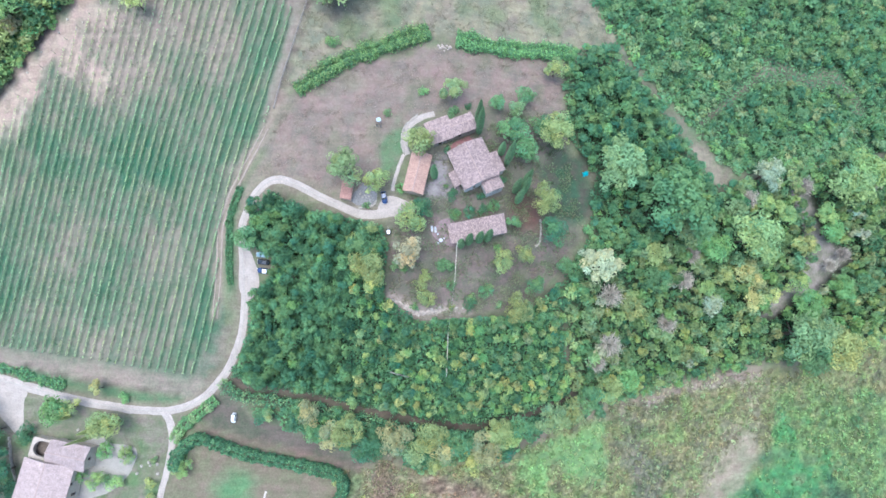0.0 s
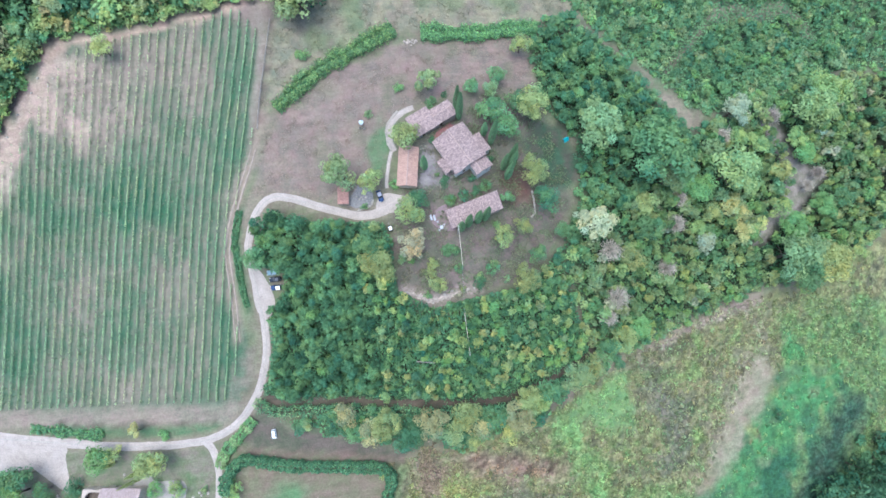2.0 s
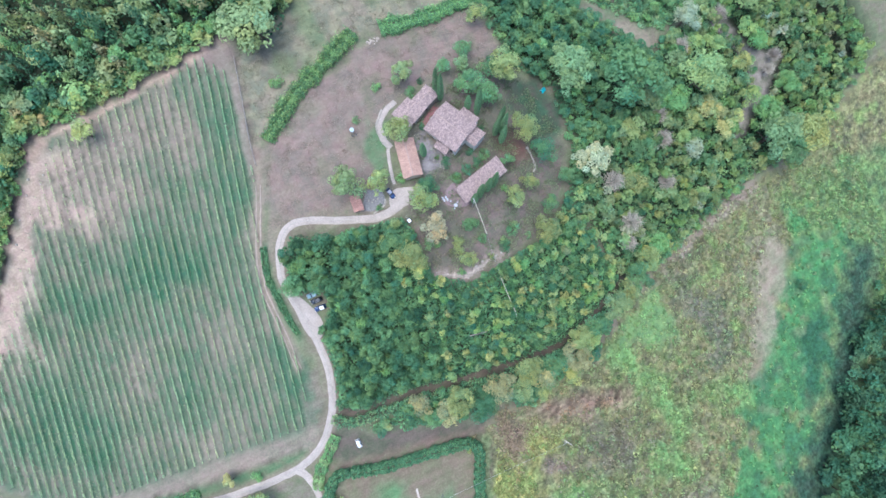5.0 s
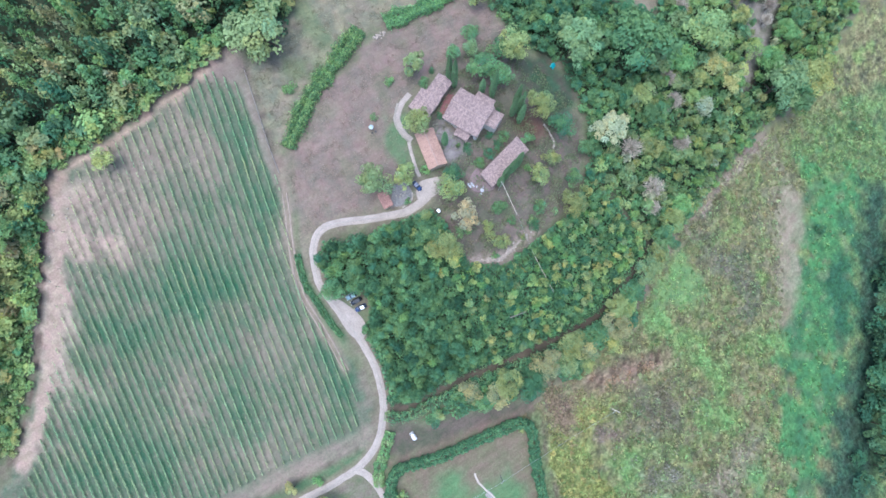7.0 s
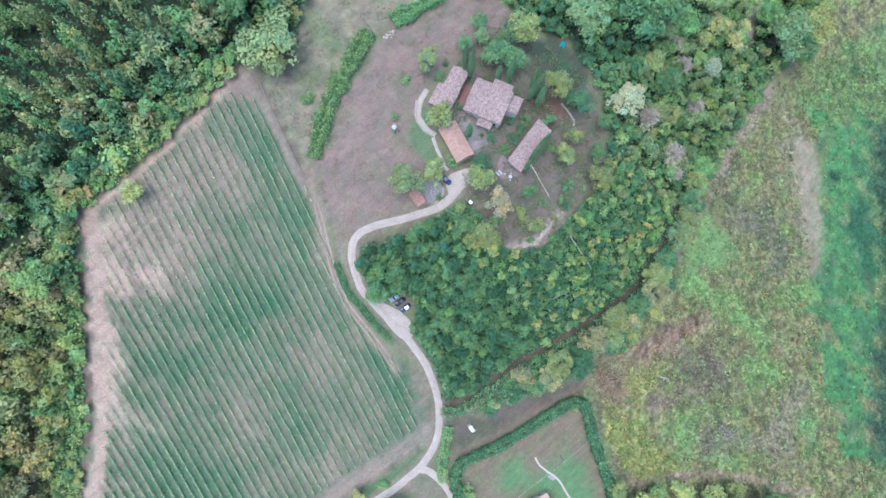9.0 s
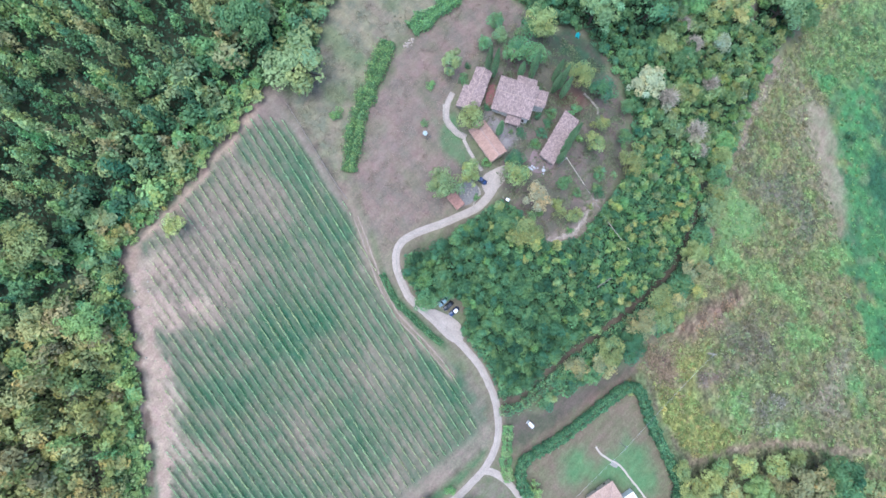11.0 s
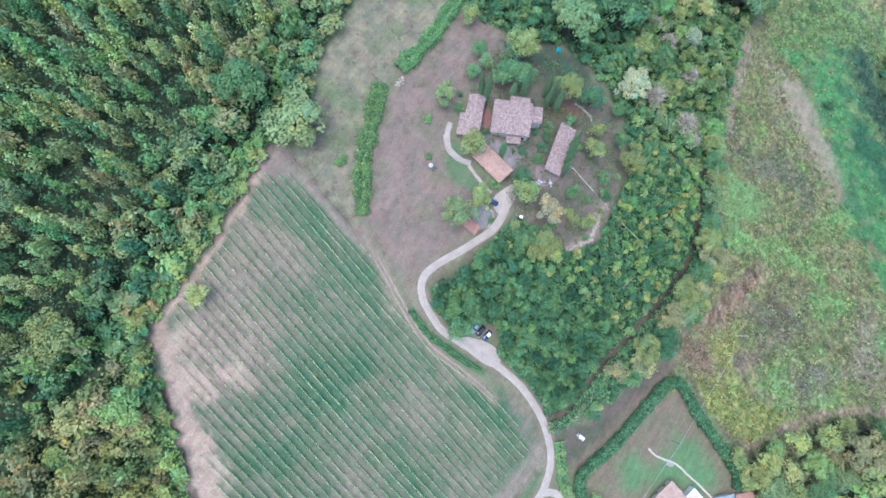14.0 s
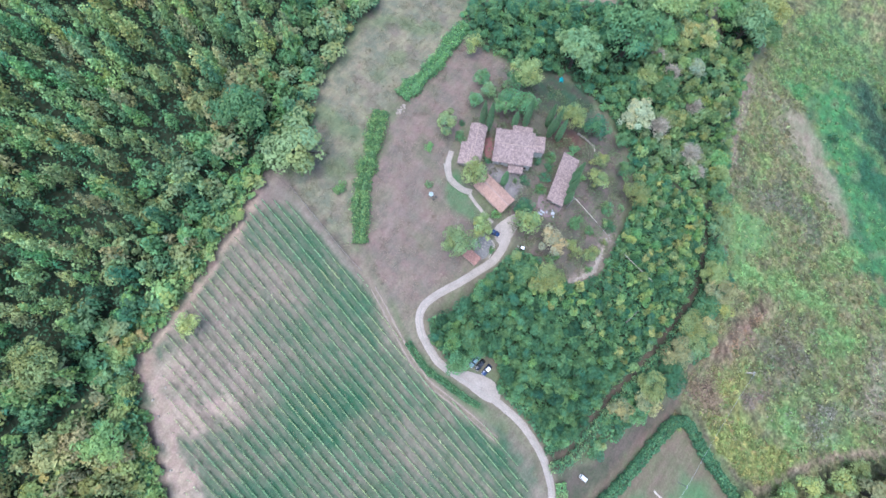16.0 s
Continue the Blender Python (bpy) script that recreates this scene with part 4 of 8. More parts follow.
def apron(name, poly, material, label, lift=0.09):
    """A flat gravel or paved area of free outline on the ground."""
    p = smooth_line(list(poly) + [poly[0]], 1.0)[:-1]
    c = p.mean(0)
    rings = [np.stack([c[0] + (p[:, 0] - c[0]) * f, c[1] + (p[:, 1] - c[1]) * f], 1) for f in (0.02, 0.35, 0.7, 0.96, 1.06)]
    v = [np.stack([r[:, 0], r[:, 1], ground_z(r[:, 0], r[:, 1]) + lift - (0.14 if i == 4 else 0)], 1) for i, r in enumerate(rings)]
    n = len(p)
    faces = [(i * n + j, i * n + (j + 1) % n, (i + 1) * n + (j + 1) % n, (i + 1) * n + j) for i in range(4) for j in range(n)]
    area = sum(a[0] * b[1] - b[0] * a[1] for a, b in zip(p, np.roll(p, -1, 0)))
    if area > 0:
        faces = [f[::-1] for f in faces]
    ob = put(name, mesh_from(name, np.concatenate(v), faces, None, True), material)
    return tagged(ob, label, "paving", kind="structure")


ribbon("road", ROAD, (4.6, 4.4, 4.0, 3.4, 2.8, 2.5, 2.4, 2.4, 2.4, 2.4, 2.4, 2.8), MAT_GRAVEL, "winding pale gravel road between vineyard and wood")
ribbon("road_lane", LANE, (2.6, 2.0, 2.0), MAT_GRAVEL, "narrow pale gravel lane branching off the road", 0.08)
apron("pavement_bay", BAY, MAT_GRAVEL, "pale gravel parking bay at the edge of the wood")
apron("pavement_drive", YARD_DRIVE, MAT_GRAVEL, "pale gravel turning place before the farmhouse", 0.085)
apron("pavement_forecourt", CARPARK, MAT_GRAVEL, "pale gravel forecourt beside the lane", 0.085)
ribbon("road_crown", ROAD[3:-4], (0.45, 0.4, 0.35, 0.35, 0.35, 0.35), MAT_ROADCROWN, "darker grassy gravel crown between the wheel tracks", 0.16)


def beside(line, off):
    """The line shifted sideways."""
    p = smooth_line(line, 2.0)
    d = np.gradient(p, axis=0)
    d /= np.linalg.norm(d, axis=1)[:, None] + 1e-9
    return [tuple(q) for q in p + np.stack([-d[:, 1], d[:, 0]], 1) * off]


for off in (-0.75, 0.75):
    ribbon("track_rut", beside(TRACK[1:], off), (0.35, 0.6, 0.65, 0.6, 0.5, 0.3), MAT_RUT, "pale bare wheel rut beside the vineyard", 0.09, category="track")

# ---- plants ----
def leaf_quads(r, pos, nor, size, slim=0.7, wild=0.55):
    """One small pointed leaf clump at each place, turned roughly to the given normal."""
    n = len(pos)
    nor = nor + r.normal(0, wild, (n, 3))
    nor /= np.linalg.norm(nor, axis=1)[:, None] + 1e-9
    a = np.cross(nor, r.normal(0, 1, (n, 3)))
    a /= np.linalg.norm(a, axis=1)[:, None] + 1e-9
    b = np.cross(nor, a)
    s = np.asarray(size).reshape(-1, 1)
    v = np.stack([pos - a * s, pos - b * s * slim + nor * s * 0.18, pos + a * s, pos + b * s * slim + nor * s * 0.18], 1)
    return v.reshape(-1, 3), np.arange(4 * n).reshape(n, 4)


def lump_tones(r, count):
    """A tone of its own for each bough or leaf lump: lighter and darker, warmer and cooler."""
    warm, value = r.normal(0, 1, count), r.uniform(0.78, 1.22, count)
    return np.stack([value * (1 + 0.09 * warm), value, value * (1 - 0.08 * warm)], 1)


def crown_shape(r, kind, count, grade=0):
    """Leaf places, normals, sizes and tones of a crown of radius 1 with its foot at z = 0. grade: how large the real crown is."""
    if kind == "cypress":
        t = r.uniform(0, 1, count) ** 0.8
        rad = np.sin(np.clip(t * 0.93 + 0.07, 0, 1) * math.pi) ** 0.55 * (1 - 0.45 * t)
        ang = r.uniform(0, 6.283, count)
        out = r.uniform(0.75, 1.05, count) * rad
        pos = np.stack([out * np.cos(ang), out * np.sin(ang), 0.4 + t * 8.2], 1)
        nor = np.stack([np.cos(ang), np.sin(ang), np.full(count, 0.9)], 1)
        return pos, nor, r.uniform(0.13, 0.24, count), np.repeat(r.uniform(0.85, 1.15, (count, 1)), 3, 1)
    if kind == "tall":
        # a pointed crown: leaf lumps up a column, smaller towards the tip
        lumps = (10, 14, 20, 30)[grade]
        u = (np.arange(lumps) + r.uniform(0, 1, lumps)) / lumps
        u[-1] = 1.0
        a = np.arange(lumps) * 2.4 + r.uniform(-0.5, 0.5, lumps)
        reach = 0.62 * (1 - 0.85 * u) * r.uniform(0.7, 1.2, lumps)
        cen = np.stack([np.cos(a) * reach, np.sin(a) * reach, 1.0 + 2.9 * u], 1)
        rad = (0.5 - 0.2 * u) * r.uniform(0.75, 1.25, lumps) * (1, 0.9, 0.8, 0.7)[grade]
        which = r.choice(lumps, count, p=rad ** 2 / (rad ** 2).sum())
        d = r.normal(0, 1, (count, 3))
        d /= np.linalg.norm(d, axis=1)[:, None]
        pos = cen[which] + d * (rad[which] * r.uniform(0.75, 1.08, count))[:, None] * np.array((1, 1, 1.25))
        return pos, d + np.array((0, 0, 0.35)), r.uniform(0.09, 0.15, count) * (1, 0.85, 0.62, 0.5)[grade], lump_tones(r, lumps)[which]
    # number of leaf lumps, their ring, their size, height of the middle, half height
    lumps, ring, lr, mid, vert = {"broad": (10, 0.64, 0.4, 1.5, 0.66), "shrub": (8, 0.66, 0.38, 0.5, 0.42), "spread": (12, 0.72, 0.34, 1.45, 0.45)}[kind]
    lumps, ring, lr = int(lumps * (1, 1.7, 2.8, 4.6)[grade]), ring * (1, 1.06, 1.12, 1.18)[grade], lr * (1, 0.84, 0.7, 0.56)[grade]
    cen = r.normal(0, 1, (lumps, 3))
    cen /= np.linalg.norm(cen, axis=1)[:, None]
    cen[:, 2] = np.where(cen[:, 2] < -0.35, -cen[:, 2], cen[:, 2])
    cen *= r.uniform(0.55, 1.0, (lumps, 1))
    way, swing = np.arctan2(cen[:, 1], cen[:, 0]), r.uniform(0, 6.283, 3)
    uneven = 1 + 0.16 * np.sin(2 * way + swing[0]) + 0.14 * np.sin(3 * way + swing[1]) + 0.1 * np.sin(5 * way + swing[2])
    cen *= np.stack([ring * uneven, ring * uneven, np.full(lumps, vert * 0.85)], 1)
    cen[:, 2] += mid + 0.2 * vert * np.sin(2 * way + swing[1])
    rad = lr * r.uniform(0.5, 1.35, lumps)
    which = r.choice(lumps, count, p=rad ** 2 / (rad ** 2).sum())
    d = r.normal(0, 1, (count, 3))
    d /= np.linalg.norm(d, axis=1)[:, None]
    d[:, 2] = np.where(d[:, 2] < -0.3, -d[:, 2], d[:, 2])
    pos = cen[which] + d * (rad[which] * r.uniform(0.78, 1.06, count))[:, None]
    pos[:, 2] = np.maximum(pos[:, 2], 0.08)
    pos[:, :2] /= np.quantile(np.hypot(pos[:, 0], pos[:, 1]), 0.94)
    return pos, d + np.array((0, 0, 0.2)), r.uniform(0.095, 0.175, count) * (1, 0.8, 0.56, 0.4)[grade], lump_tones(r, lumps)[which]


LEAF_COUNT = {"broad": 340, "tall": 340, "shrub": 170, "spread": 400, "cypress": 850}
GRADE_LEAVES = (1.0, 1.5, 3.0, 6.5)


def grade_of(kind, radius):
    if kind == "shrub":
        return 0 if radius < 1.9 else 1 if radius < 3.2 else 2
    return 0 if kind == "cypress" or radius < 2.7 else 1 if radius < 4.9 else 2 if radius < 6.6 else 3
TRUNK_TOP = {"broad": 1.5, "tall": 2.7, "shrub": 0.5, "spread": 1.35, "cypress": 6.0}

# leaf tones of the plants
TONES = {
    "dark": (0.072, 0.158, 0.078), "mid": (0.118, 0.22, 0.095), "deep": (0.04, 0.095, 0.05), "fresh": (0.152, 0.275, 0.098),
    "yellow": (0.31, 0.35, 0.125), "gold": (0.37, 0.375, 0.15), "olive": (0.195, 0.258, 0.115), "silver": (0.29, 0.345, 0.225),
    "cream": (0.335, 0.355, 0.21), "sage": (0.17, 0.258, 0.118), "grey": (0.28, 0.27, 0.23), "cypress": (0.112, 0.19, 0.09), "lime": (0.23, 0.335, 0.12),
    "pale": (0.225, 0.32, 0.13), "honey": (0.23, 0.28, 0.108), "straw": (0.34, 0.31, 0.18), "tan": (0.265, 0.268, 0.13),
}
SHAPES = {}


def shape_of(kind, number, grade=0, full=1.0):
    if (kind, number, grade, full) not in SHAPES:
        r = np.random.RandomState(100 + number * 7 + len(kind) * 131 + grade)
        pos, nor, size, shade = crown_shape(r, kind, int(LEAF_COUNT[kind] * GRADE_LEAVES[grade] * full), grade)
        SHAPES[kind, number, grade, full] = *leaf_quads(r, pos, nor, size * max(1.0, full ** -0.5), wild=0.24), shade
    return SHAPES[kind, number, grade, full]


def limb_mesh(kind, number):
    """A tapered trunk with forking limbs, for a crown of radius 1."""
    r = random.Random(number * 31 + len(kind))
    bm, top = bmesh.new(), TRUNK_TOP[kind]
    lean = Vector((r.uniform(-0.06, 0.06), r.uniform(-0.06, 0.06), 0))
    fork = Vector((0, 0, top * 0.55)) + lean * top
    tube(bm, (0, 0, -0.15), fork, 0.085, 0.06, 7)
    tube(bm, fork, fork + Vector((0, 0, top * 0.45)), 0.06, 0.02, 6)
    if kind != "cypress":
        for k in range(5):
            a = k * 1.257 + r.uniform(-0.4, 0.4)
            tip = fork + Vector((math.cos(a) * 0.6, math.sin(a) * 0.6, top * r.uniform(0.15, 0.5)))
            tube(bm, fork - Vector((0, 0, top * r.uniform(0, 0.15))), tip, 0.04, 0.012, 5)
    me = bpy.data.meshes.new("trunk")
    bm.to_mesh(me)
    bm.free()
    me.materials.append(MAT_BARK)
    return me


PROTOTYPES = {}


def tree(name, x, y, radius, kind, tone, label, category="tree", group="", number=None, stretch=1.0, sink=0.0, full=1.0, finer=0):
    """A single tree: tapered trunk with limbs, and a crown of many small leaf clumps."""
    r = random.Random(int(x * 13.7) * 7919 + int(y * 17.3))
    number = r.randrange(4) if number is None else number
    grade = min(3, grade_of(kind, radius) + finer) if kind != "cypress" else 0
    key = (kind, number, tone, grade, full)
    if key not in PROTOTYPES:
        v, f, shade = shape_of(kind, number, grade, full)
        col = np.repeat(np.array(TONES[tone]) * shade, 4, 0)
        me = mesh_from("crown", v, f, col)
        me.materials.append(MAT_LEAF)
        if (kind, number) not in PROTOTYPES:
            PROTOTYPES[kind, number] = limb_mesh(kind, number)
        PROTOTYPES[key] = me
    m = Matrix.LocRotScale((x, y, gz(x, y) - sink), Euler((0, 0, r.uniform(0, 6.28))), (radius, radius, radius * stretch))
    top = root(name, m, label, category, group)
    put("trunk", PROTOTYPES[kind, number], None, top)
    put("crown", PROTOTYPES[key], None, top)
    return top


def scatter(poly, step, seed, spread=0.38, inside=0.3):
    """Places in an outline, about a step apart."""
    r = np.random.RandomState(seed)
    p = np.array(poly)
    lo, hi = p.min(0), p.max(0)
    gx, gy = np.meshgrid(np.arange(lo[0], hi[0], step), np.arange(lo[1], hi[1], step * 0.87))
    gx = gx + (np.arange(gx.shape[0]) % 2)[:, None] * step / 2
    q = np.stack([gx.ravel(), gy.ravel()], 1) + r.uniform(-spread, spread, (gx.size, 2)) * step
    return q[edge_distance(poly, q[:, 0], q[:, 1]) > inside]


def clear_of(q, line, gap):
    return q[line_distance(line, q[:, 0], q[:, 1]) > gap]


def joined_trees(name, places, radii, kinds, tones, label, seed, stretch=(0.9, 1.15), category="woodland", low=None, full=0.6):
    """A stand of trees nobody could count, as one mesh."""
    r = np.random.RandomState(seed)
    V, Fq, C, off = [], [], [], 0
    zs = ground_z(places[:, 0], places[:, 1])
    low = np.ones(len(places)) if low is None else low
    for (x, y), z, rad, kind, tone, less in zip(places, zs, radii, kinds, tones, low):
        v, f, shade = shape_of(kind, r.randint(6), 0 if kind == "shrub" else grade_of(kind, rad), full)
        a, sz = r.uniform(0, 6.283), r.uniform(*stretch) * less
        c, s = math.cos(a), math.sin(a)
        w = np.stack([(v[:, 0] * c - v[:, 1] * s) * rad + x, (v[:, 0] * s + v[:, 1] * c) * rad + y, v[:, 2] * rad * sz + z], 1)
        col = np.array(tone) * r.uniform(0.88, 1.14) * np.array((r.uniform(0.92, 1.12), 1, r.uniform(0.92, 1.08)))
        t0, h = 0.09 * rad, TRUNK_TOP[kind] * rad * sz
        base = np.array([(t0, 0), (0, t0), (-t0, 0), (0, -t0)])
        tv = np.concatenate([np.column_stack([base + (x, y), np.full(4, z - 0.3)]), np.column_stack([base * 0.35 + (x, y), np.full(4, z + h)])])
        tf = np.array([(i, (i + 1) % 4, 4 + (i + 1) % 4, 4 + i) for i in range(4)])
        V += [w, tv]
        C += [np.repeat(col[None] * shade, 4, 0), np.tile((0.1, 0.08, 0.06), (8, 1))]
        Fq += [f + off, tf + off + len(v)]
        off += len(v) + 8
    ob = put(name, mesh_from(name, np.concatenate(V), np.concatenate(Fq), np.concatenate(C)), MAT_LEAF)
    return tagged(ob, label, category, kind="stuff")


def draw(r, n, table):
    """n picks out of {key: weight}."""
    keys = list(table)
    w = np.array([table[k] for k in keys], float)
    return [keys[i] for i in r.choice(len(keys), n, p=w / w.sum())]


def stand(name, poly, step, radius, kinds, tones, label, seed, keep=None, stretch=(0.9, 1.15), category="woodland", mantle=7.0, full=0.6):
    """A stand in an outline; towards its rim, over the mantle's width, the trees are lower."""
    r = np.random.RandomState(seed)
    q = scatter(poly, step, seed, inside=-0.6)
    q = clear_of(q, ROAD, 4.0)
    if keep is not None:
        q = q[keep(q)]
    n = len(q)
    joined_trees(name, q, r.uniform(*radius, n) * r.choice((0.8, 1.0, 1.0, 1.25), n), draw(r, n, kinds), [TONES[t] for t in draw(r, n, tones)], label, seed + 1, stretch, category, 0.5 + 0.5 * np.clip(edge_distance(poly, q[:, 0], q[:, 1]) / mantle, 0, 1), full)
    return n


# ---- single trees of the slopes: x, y, crown radius, shape, leaf tone ----
EAST_TREES = [
    (53.5, 22.2, 6.6, "spread", "cream"),
    (79.8, 40.0, 11.6, "broad", "mid"),
    (86.5, 36.0, 6.5, "broad", "olive"),
    (58.2, 54.0, 8.6, "spread", "sage"),
    (64.5, 57.5, 5.5, "spread", "pale"),
    (99.9, 29.3, 5.8, "broad", "fresh"),
    (113.9, 33.3, 9.0, "broad", "pale"),
    (122.0, 47.5, 4.4, "broad", "lime"),
    (130.5, 44.3, 4.6, "broad", "lime"),
    (110.0, 43.8, 4.6, "broad", "sage"),
    (123.1, 58.0, 5.6, "broad", "silver"),
    (76.1, 26.6, 4.5, "broad", "honey"),
    (115.0, 22.0, 4.6, "broad", "gold"),
    (120.9, 18.1, 4.0, "broad", "gold"),
    (121.2, 10.7, 4.1, "broad", "gold"),
    (128.3, 13.0, 4.0, "broad", "yellow"),
    (168.2, 61.7, 7.9, "broad", "lime"),
    (157.9, 55.0, 8.4, "broad", "pale"),
    (152.8, 44.9, 4.2, "broad", "lime"),
    (155.7, 38.3, 4.4, "broad", "fresh"),
    (142.1, 32.8, 4.2, "broad", "yellow"),
    (140.8, 17.7, 4.6, "broad", "lime"),
    (160.1, 15.9, 5.6, "broad", "fresh"),
    (172.7, 18.4, 4.5, "broad", "mid"),
    (103.0, 8.9, 4.0, "broad", "silver"),
    (100.4, 15.6, 3.2, "broad", "lime"),
    (106.9, 20.3, 4.2, "broad", "honey"),
    (67.9, 7.4, 4.8, "broad", "honey"),
    (76.8, 17.7, 5.2, "broad", "mid"),
    (145.4, 9.8, 5.6, "broad", "fresh"),
    (141.0, -2.1, 9.2, "broad", "sage"),
    (153.9, -1.1, 6.1, "broad", "olive"),
    (159.8, -8.7, 8.2, "broad", "yellow"),
    (148.5, -11.9, 7.2, "broad", "mid"),
    (99.7, -9.0, 3.0, "broad", "lime"),
]
BARE_TREES = [(116.2, 48.7, 4.0), (92.4, 27.1, 3.8), (89.6, 17.8, 4.2), (59.4, 11.6, 4.8), (60.2, -5.9, 5.0), (56.1, -12.4, 3.8), (84.1, 2.1, 4.2), (141.8, 55.0, 4.1), (163.5, 30.0, 3.4), (158.0, 25.5, 3.0)]
# the larger trees between the woodland path and the field
STRIP_TREES = [
    (-37.5, -35.4, 4.0, "broad", "tan"),
    (-42.4, -34.9, 3.3, "broad", "mid"),
    (-31.2, -33.4, 4.6, "broad", "honey"),
    (-23.0, -37.4, 4.6, "broad", "dark"),
    (-16.0, -36.2, 5.0, "broad", "tan"),
    (-9.4, -41.5, 3.8, "broad", "olive"),
    (-4.2, -35.9, 4.6, "broad", "honey"),
    (0.6, -41.4, 3.9, "broad", "tan"),
    (5.4, -38.4, 4.3, "broad", "mid"),
    (14.4, -40.1, 5.1, "broad", "tan"),
    (19.3, -35.4, 4.6, "broad", "honey"),
    (10.3, -46.0, 3.6, "broad", "yellow"),
    (38.4, -31.5, 5.0, "broad", "olive"),
    (-44.3, -27.5, 3.7, "broad", "tan"),
    (-2.7, -46.0, 3.1, "broad", "honey"),
    (-27.6, -41.3, 3.0, "broad", "dark"),
    (27.2, -33.6, 3.9, "broad", "mid"),
    (46.3, -29.6, 4.2, "broad", "honey"),
    (52.8, -25.3, 4.3, "broad", "mid"),
    (60.6, -22.3, 4.4, "broad", "honey"),
    (68.9, -18.9, 4.0, "broad", "fresh"),
    (24.3, -38.3, 3.2, "broad", "lime"),
]
SOUTH_TREES = [
    (-45.7, -84.8, 3.7, "broad", "honey"), (-49.0, -91.8, 5.2, "broad", "yellow"), (-35.6, -96.8, 3.6, "broad", "lime"), (-41.0, -96.0, 4.6, "broad", "yellow"),
    (-28.4, -103.6, 4.7, "broad", "yellow"), (-31.8, -111.8, 5.6, "broad", "lime"), (-39.3, -106.0, 3.8, "broad", "gold"), (-19.6, -113.6, 4.8, "broad", "yellow"),
    (-11.6, -119.2, 3.9, "broad", "honey"), (-18.4, -124.6, 8.2, "spread", "tan"), (-7.0, -132.6, 6.4, "broad", "mid"), (-21.8, -134.5, 8.0, "spread", "honey"),
    (-11.9, -141.4, 6.8, "broad", "mid"), (-30.7, -123.3, 5.6, "broad", "olive"), (-38.3, -118.1, 5.4, "broad", "mid"), (-50.1, -101.5, 5.6, "broad", "olive"),
    (-24.6, -118.0, 4.4, "broad", "tan"), (-2.4, -141.0, 5.4, "broad", "dark"), (-44.6, -111.0, 4.2, "broad", "honey"),
]


def apart(q, rows, share=0.8):
    """Which places stand clear of the crowns in the rows."""
    ok = np.ones(len(q), bool)
    for row in rows:
        ok &= np.hypot(q[:, 0] - row[0], q[:, 1] - row[1]) > row[2] * share
    return ok


# the wood below the house, tree by tree in its western half
r_wood = np.random.RandomState(5)
wood = clear_of(clear_of(scatter(WOOD_S, 3.1, 4, 0.48), ROAD, 3.6), WOODPATH, 2.4)
wood = wood[np.hypot(wood[:, 0] + 60.5, wood[:, 1] - 19.5) > 6.5]
west = wood[:, 0] < -30
for (x, y), tone, kind in zip(wood[west], draw(r_wood, int(west.sum()), {"deep": 1, "dark": 9, "mid": 7, "fresh": 0.6}), draw(r_wood, int(west.sum()), {"broad": 3, "spread": 1})):
    size = r_wood.uniform(1.5, 2.4) * (1.35 if r_wood.rand() < 0.2 else 1.0)
    words = {"dark": "dark green", "mid": "mid-green", "deep": "deep green", "fresh": "fresh green", "olive": "olive green"}[tone]
    tree("woodland_tree", x, y, size, kind, tone, words + " broadleaf tree crowded in the hillside wood", group="trees of the hillside wood", stretch=r_wood.uniform(1.0, 1.7))
q = wood[~west]
n = len(q)
tt = [TONES[t] for t in draw(r_wood, n, {"dark": 7, "mid": 7, "fresh": 4, "olive": 3, "honey": 2, "lime": 2, "yellow": 0.6, "pale": 0.8})]
joined_trees("woodland_slope", q, r_wood.uniform(1.2, 2.0, n), draw(r_wood, n, {"broad": 3, "shrub": 1}), tt, "dense mixed green hillside wood with yellowing crowns", 6, (1.2, 2.1))

stand("woodland_strip", WOOD_STRIP, 3.4, (1.3, 2.2), {"broad": 3, "shrub": 1}, {"mid": 4, "dark": 6, "olive": 2, "honey": 1.5}, "strip of small green trees and bushes along the path", 21, lambda p: apart(p, STRIP_TREES, 0.9) & (line_distance(WOODPATH, p[:, 0], p[:, 1]) > 2.6) & (edge_distance(WOOD_STRIP, p[:, 0], p[:, 1]) > 2.0 + 3.0 * waves(p[:, 0], p[:, 1], 9.0, 23)), (1.0, 1.5))
stand("woodland_east", WOOD_E, 3.3, (1.4, 2.3), {"broad": 5, "shrub": 1}, {"dark": 3, "mid": 7, "sage": 6, "olive": 3, "fresh": 5, "lime": 3, "pale": 4, "silver": 1}, "mixed wood of green, sage and yellowing trees on the eastern slope", 31, lambda p: apart(p, EAST_TREES, 0.62) & apart(p, BARE_TREES, 0.7) & ((p[:, 1] < 0.55 * p[:, 0] - 12) | (p[:, 0] > 112)) & (edge_distance(CLEARING, p[:, 0], p[:, 1]) < 0.5) & (p[:, 0] < 216), (1.1, 1.8), full=0.5)
stand("woodland_bank", WOOD_E, 3.1, (1.5, 2.4), {"broad": 3, "spread": 1, "shrub": 1}, {"dark": 8, "mid": 9, "fresh": 1}, "dense dark green wood between the garden and the eastern track", 33, lambda p: apart(p, EAST_TREES, 0.62) & apart(p, BARE_TREES, 0.7) & ~((p[:, 1] < 0.55 * p[:, 0] - 12) | (p[:, 0] > 112)) & (line_distance(EASTTRACK[:5], p[:, 0], p[:, 1]) > 1.9) & (line_distance(EASTTRACK[4:], p[:, 0], p[:, 1]) > 4.0), (1.0, 1.6))
